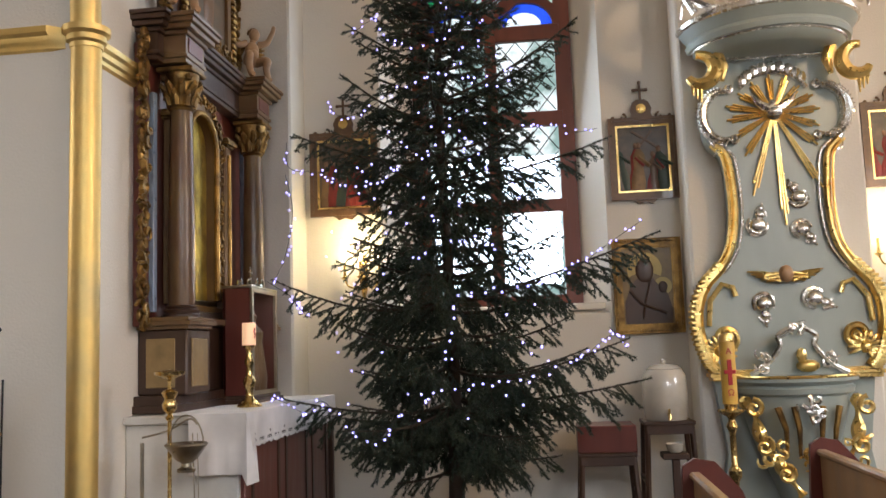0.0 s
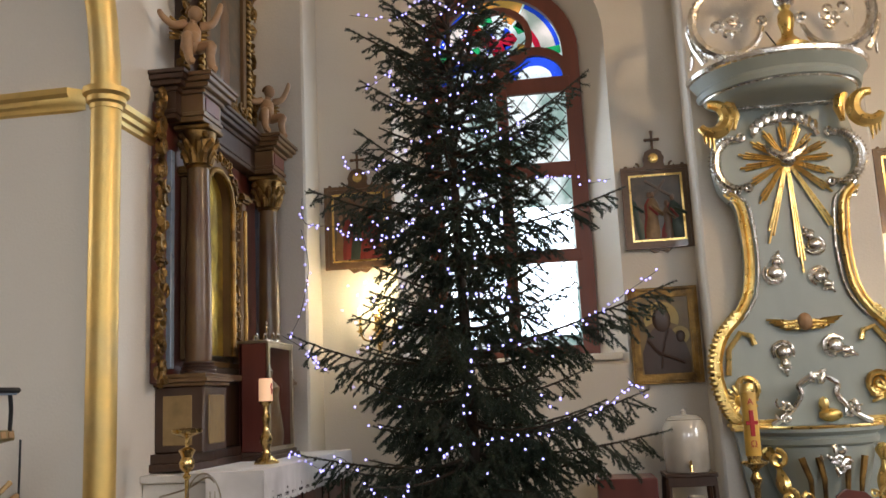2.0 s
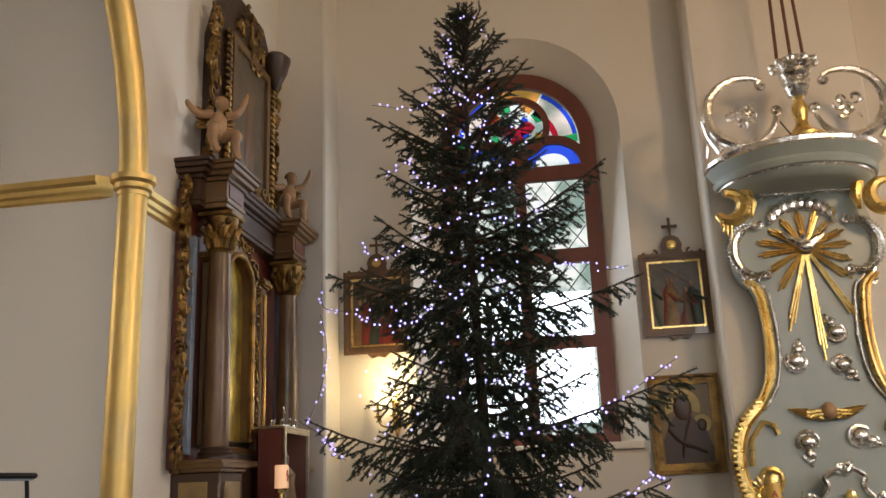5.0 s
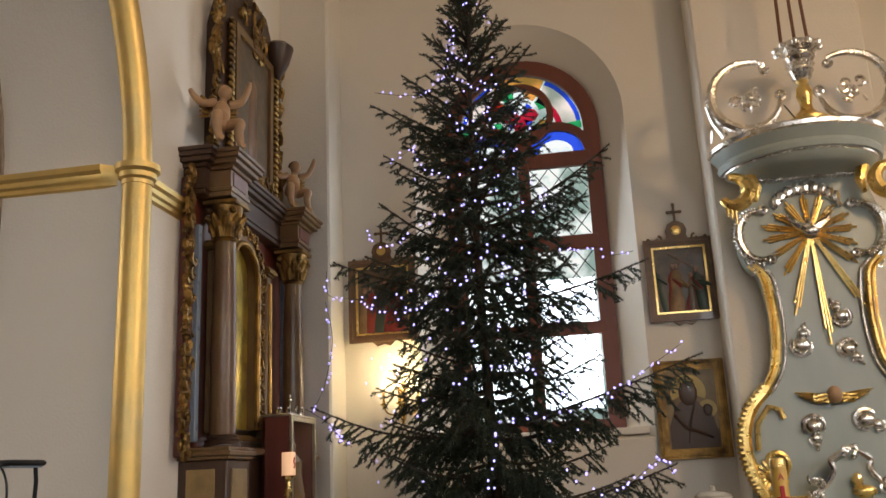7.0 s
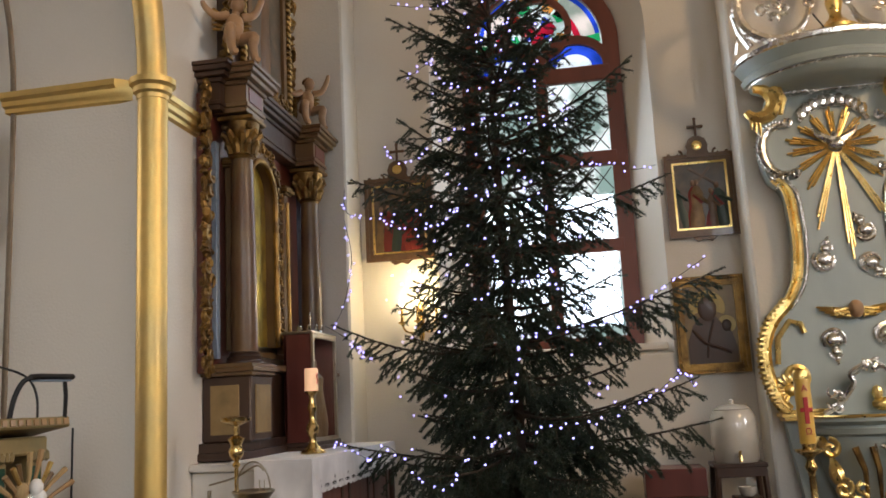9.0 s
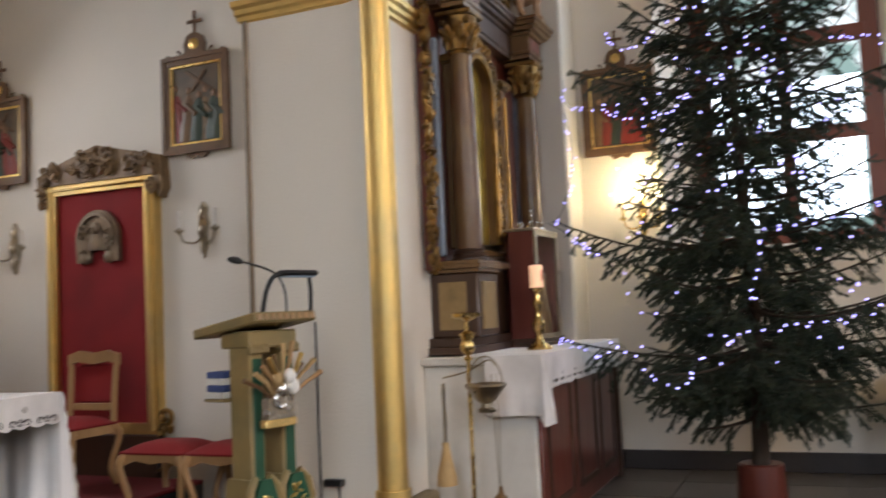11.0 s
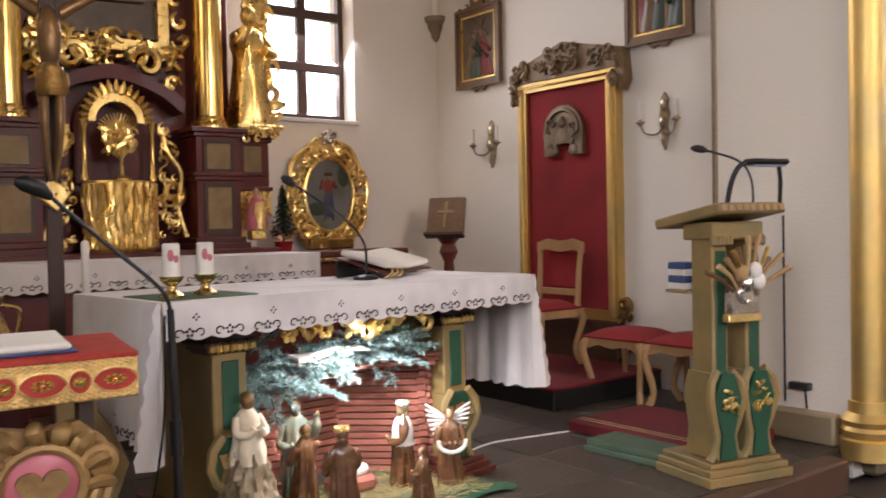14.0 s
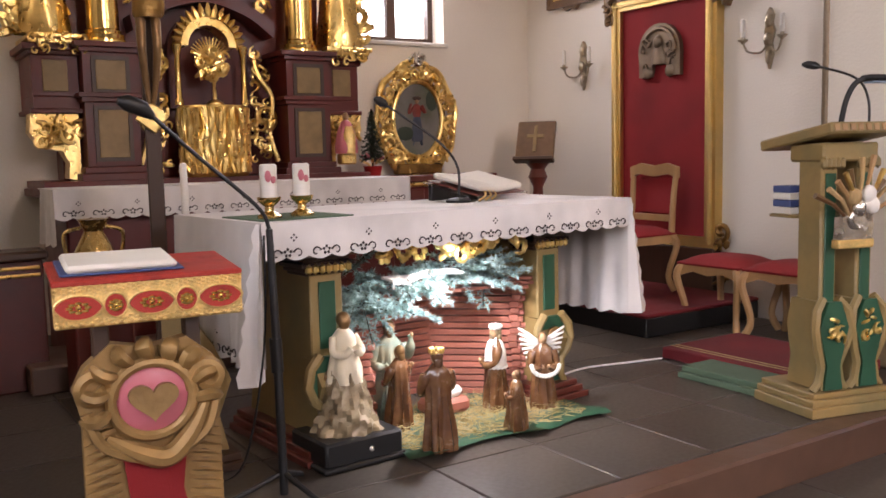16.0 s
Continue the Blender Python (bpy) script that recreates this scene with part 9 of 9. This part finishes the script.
# ---- beside the high altar ----
def oval_picture():
    rg = random.Random(71)
    t = thing("oval_picture", "oval painting in a pierced gilded rococo frame on a shelf", "picture", TOEAST)
    cx, cz, y = 4.272, 1.665, 6.98
    part("painting", Mesh().slab([(cx + 0.235 * math.cos(a), cz + 0.31 * math.sin(a)) for a in np.linspace(0, 2 * math.pi, 40)[:-1]], y, y + 0.03), PICSKY, t, "dark painted landscape with small figures")
    body = Mesh().lathe([(0.052, -0.19), (0.060, -0.15), (0.046, -0.04), (0.034, 0.03)], (cx, y, cz), 14, squash=0.12)
    body.tube([(cx - 0.03, y - 0.004, cz - 0.18), (cx - 0.045, y - 0.003, cz - 0.22)], 0.014, 6, None, 0.3).tube([(cx + 0.03, y - 0.004, cz - 0.18), (cx + 0.04, y - 0.003, cz - 0.22)], 0.014, 6, None, 0.3)
    part("painted_robe", body, PICBLUE, t)
    part("painted_top", Mesh().lathe([(0.036, 0.02), (0.046, 0.07), (0.040, 0.11), (0.016, 0.13)], (cx, y, cz), 14, squash=0.14).tube(smooth([(cx - 0.035, y - 0.005, cz + 0.10), (cx - 0.08, y - 0.005, cz + 0.05), (cx - 0.06, y - 0.005, cz + 0.13)]), 0.012, 6).tube(smooth([(cx + 0.035, y - 0.005, cz + 0.10), (cx + 0.08, y - 0.005, cz + 0.06), (cx + 0.05, y - 0.005, cz + 0.12)]), 0.012, 6), PICRED, t)
    part("painted_head", Mesh().ball((cx, y - 0.003, cz + 0.158), (0.022, 0.006, 0.028), 10), PICSKIN, t)
    part("painted_hat", Mesh().ball((cx, y - 0.005, cz + 0.178), (0.046, 0.005, 0.018), 10), DARKWOOD, t)
    part("painted_tree", Mesh().ball((cx + 0.15, y - 0.002, cz + 0.16), (0.06, 0.005, 0.09), 10).ball((cx - 0.12, y - 0.002, cz - 0.12), (0.09, 0.005, 0.06), 10), PICGREEN, t)
    part("inner_rim", Mesh().tube([(cx + 0.245 * math.cos(a), y - 0.01, cz + 0.32 * math.sin(a)) for a in np.linspace(0, 6.29, 48)], 0.022, 8), GOLD, t)
    part("outer_rim", Mesh().tube([(cx + 0.39 * math.cos(a) * (1 + 0.03 * math.sin(8 * a)), y + 0.01, cz + 0.47 * math.sin(a) * (1 + 0.03 * math.sin(8 * a))) for a in np.linspace(0, 6.29, 72)], 0.028, 8), GOLD, t)
    part("frame_ground", Mesh().band([(cx + 0.25 * math.cos(a), cz + 0.33 * math.sin(a)) for a in np.linspace(0, 2 * math.pi, 41)], [(cx + 0.30 * math.cos(a), cz + 0.38 * math.sin(a)) for a in np.linspace(0, 2 * math.pi, 41)], y + 0.012, y + 0.04), OLDGOLD, t)
    for k in range(24):
        a = 2 * math.pi * k / 24
        x, z = cx + 0.325 * math.cos(a), cz + 0.405 * math.sin(a)
        me = foliage(Mesh(), x - 0.045, z - 0.05, x + 0.045, z + 0.05, y + 0.01, 0.05, 7, rg, 0.05)
        part("carved_leaf", me, GOLD, t)
    me = foliage(Mesh(), cx - 0.06, cz + 0.44, cx + 0.06, cz + 0.53, y, 0.045, 12, rg, 0.04)
    part("crest", me, SILVER, t)
    part("foot", Mesh().box(cx - 0.22, y - 0.05, 1.20, cx + 0.22, y + 0.06, 1.29, 0.012), OLDGOLD, t)


oval_picture()
t = thing("red_shelf", "red-brown wooden shelf cupboard below the oval picture", "cupboard")
part("body", Mesh().box(-7.08, 3.56, FLOOR_S, -6.72, 4.86, 1.14, 0.01), ALTARRED, t)
part("top", Mesh().box(-7.10, 3.53, 1.14, -6.68, 4.90, 1.195, 0.01), REDWOOD, t)
part("gilded_moulding", Mesh().tube([(-6.68, 3.55, 1.12), (-6.68, 4.88, 1.12)], 0.018, 8), GOLD, t)
for y in (3.60, 4.22):
    part("door", Mesh().box(-6.725, y + 0.03, 0.24, -6.705, y + 0.56, 1.08, 0.006), REDWOOD, t)
t = thing("robed_figurine", "small figurine in a pink and gold robe on the old altar", "figurine", pose(-6.45, 3.32, 1.305))
part("base", Mesh().box(-0.05, -0.06, -0.0, 0.05, 0.06, 0.08, 0.01), GOLD, t)
part("robe", Mesh().lathe([(0.085, 0.08), (0.09, 0.12), (0.07, 0.24), (0.04, 0.31), (0.015, 0.33)], (0, 0, 0), 14), PINK, t)
part("gilded_front", Mesh().lathe([(0.05, 0.08), (0.05, 0.22), (0.03, 0.28)], (0.045, 0, 0), 10), BROCADEGOLD, t)
part("head", Mesh().ball((0, 0, 0.355), (0.025, 0.025, 0.032), 10), SKIN, t)
rgn = np.random.default_rng(9)
t = thing("potted_tree", "tiny decorated fir tree in a red pot with golden flowers", "potted plant", pose(-6.78, 3.72, 1.196))
part("pot", Mesh().lathe([(0.06, 0), (0.075, 0.08), (0.08, 0.085), (0.06, 0.085)], (0, 0, 0), 16), REDPAINT, t)
V, F = [], []
COUNT[0] = 0
for k in range(70):
    z = 0.14 + 0.40 * (k / 70)
    a = k * 2.4
    r = 0.10 * (1 - k / 72) + 0.01
    needles(V, F, np.array([0, 0, z]), np.array([r * math.cos(a), r * math.sin(a), z - 0.02]), rgn, 900, 0.022, 0.006)
me = bpy.data.meshes.new("needles")
me.from_pydata(np.concatenate(V).tolist(), [], np.concatenate(F).tolist())
me.materials.append(NEEDLE)
part("needles", me, None, t)
part("stem", Mesh().tube([(0, 0, 0.05), (0, 0, 0.54)], 0.008, 6), BARK, t)
rg = random.Random(3)
for k in range(12):
    a = 0.524 * k
    part("petal", Mesh().ball((0, 0, 0), (0.045, 0.014, 0.010), 6, pose(0.07 * math.cos(a), 0.07 * math.sin(a), 0.12 + rg.uniform(-0.02, 0.05), 0, -30, math.degrees(a))), (BROCADEGOLD, PINK, GOLD)[k % 3], t)
t = thing("book_pedestal", "carved wooden bookrest with a cross on a turned pedestal", "lectern", pose(-6.55, 5.24, 0.02, 0, 0, 35) @ Matrix.Diagonal((0.85, 0.85, 0.88, 1)))
part("pedestal", Mesh().lathe([(0.20, 0.16), (0.20, 0.22), (0.12, 0.28), (0.07, 0.36), (0.06, 0.80), (0.10, 0.95), (0.06, 1.05), (0.05, 1.18), (0.10, 1.28), (0.07, 1.36), (0.14, 1.44), (0.14, 1.47)], (0, 0, 0), 20), REDWOOD, t)
rest = pose(0, -0.06, 1.64, -22, 0, 0)
part("bookrest", Mesh().box(-0.20, -0.025, -0.20, 0.20, 0.03, 0.20, 0.012, rest), FRAMEWOOD, t)
part("ledge", Mesh().box(-0.21, -0.08, -0.23, 0.21, 0.03, -0.19, 0.008, rest), DARKWOOD, t)
part("carved_cross", Mesh().box(-0.018, -0.038, -0.13, 0.018, -0.024, 0.15, 0.003, rest).box(-0.09, -0.038, 0.02, 0.09, -0.024, 0.055, 0.003, rest), TAN, t)
t = thing("brass_ewer", "polished brass two-handled vase on a low stand", "vase", pose(-5.1, 1.20, 0.02))
part("stand", Mesh().box(-0.14, -0.14, FLOOR_S, 0.14, 0.14, 0.62, 0.01), ALTARRED, t)
part("body", Mesh().lathe([(0.07, 0.62), (0.07, 0.64), (0.03, 0.68), (0.10, 0.78), (0.115, 0.86), (0.07, 0.95), (0.045, 1.0), (0.075, 1.06), (0.07, 1.06)], (0, 0, 0), 20), BRASS, t)
for s in (-1, 1):
    part("handle", Mesh().tube(smooth([(0.0, s * 0.06, 1.02), (0.0, s * 0.14, 0.99), (0.0, s * 0.13, 0.88), (0.0, s * 0.10, 0.84)]), 0.010, 7), BRASS, t)
t = thing("side_bench", "dark red kneeling bench with gilded moulding", "bench")
part("front", Mesh().box(-5.62, 0.20, FLOOR_S, -5.50, 1.02, 0.86, 0.01), ALTARRED, t)
part("rail", Mesh().box(-5.68, 0.18, 0.86, -5.44, 1.04, 0.91, 0.012), DARKWOOD, t)
for z in (0.78, 0.82):
    part("gilded_moulding", Mesh().tube([(-5.495, 0.22, z), (-5.495, 1.0, z)], 0.010, 6), GOLD, t)
me = foliage(Mesh(), 0.3, 0.45, 0.55, 0.62, 5.495, 0.05, 10, rg)
part("gilded_ornament", me, GOLD, t, "", TOEAST)

# ---- floor tiles ----
tile = Mesh().box(-0.247, -0.247, -0.02, 0.247, 0.247, 0.0, 0.004).data("tile", STONE, 0)
fl = bpy.data.objects["sanctuary_floor"]
rt = random.Random(1)
for i in range(9):
    for j in range(13):
        o = part("tile", tile, None, fl)
        o.matrix_basis = pose(-2.97 - 0.5 * i, -0.75 + 0.5 * j, FLOOR_S + rt.uniform(-0.0008, 0.0008), rt.uniform(-0.08, 0.08), rt.uniform(-0.08, 0.08), 0)
tile2 = Mesh().box(-0.297, -0.297, -0.025, 0.297, 0.297, 0.0, 0.004).data("tile", NAVESTONE, 0)
fl = bpy.data.objects["floor"]
for i in range(8):
    for j in range(15):
        o = part("tile", tile2, None, fl)
        o.matrix_basis = pose(-2.28 + 0.6 * i, -0.55 + 0.6 * j, rt.uniform(-0.0008, 0.0008), rt.uniform(-0.06, 0.06), rt.uniform(-0.06, 0.06), 0)
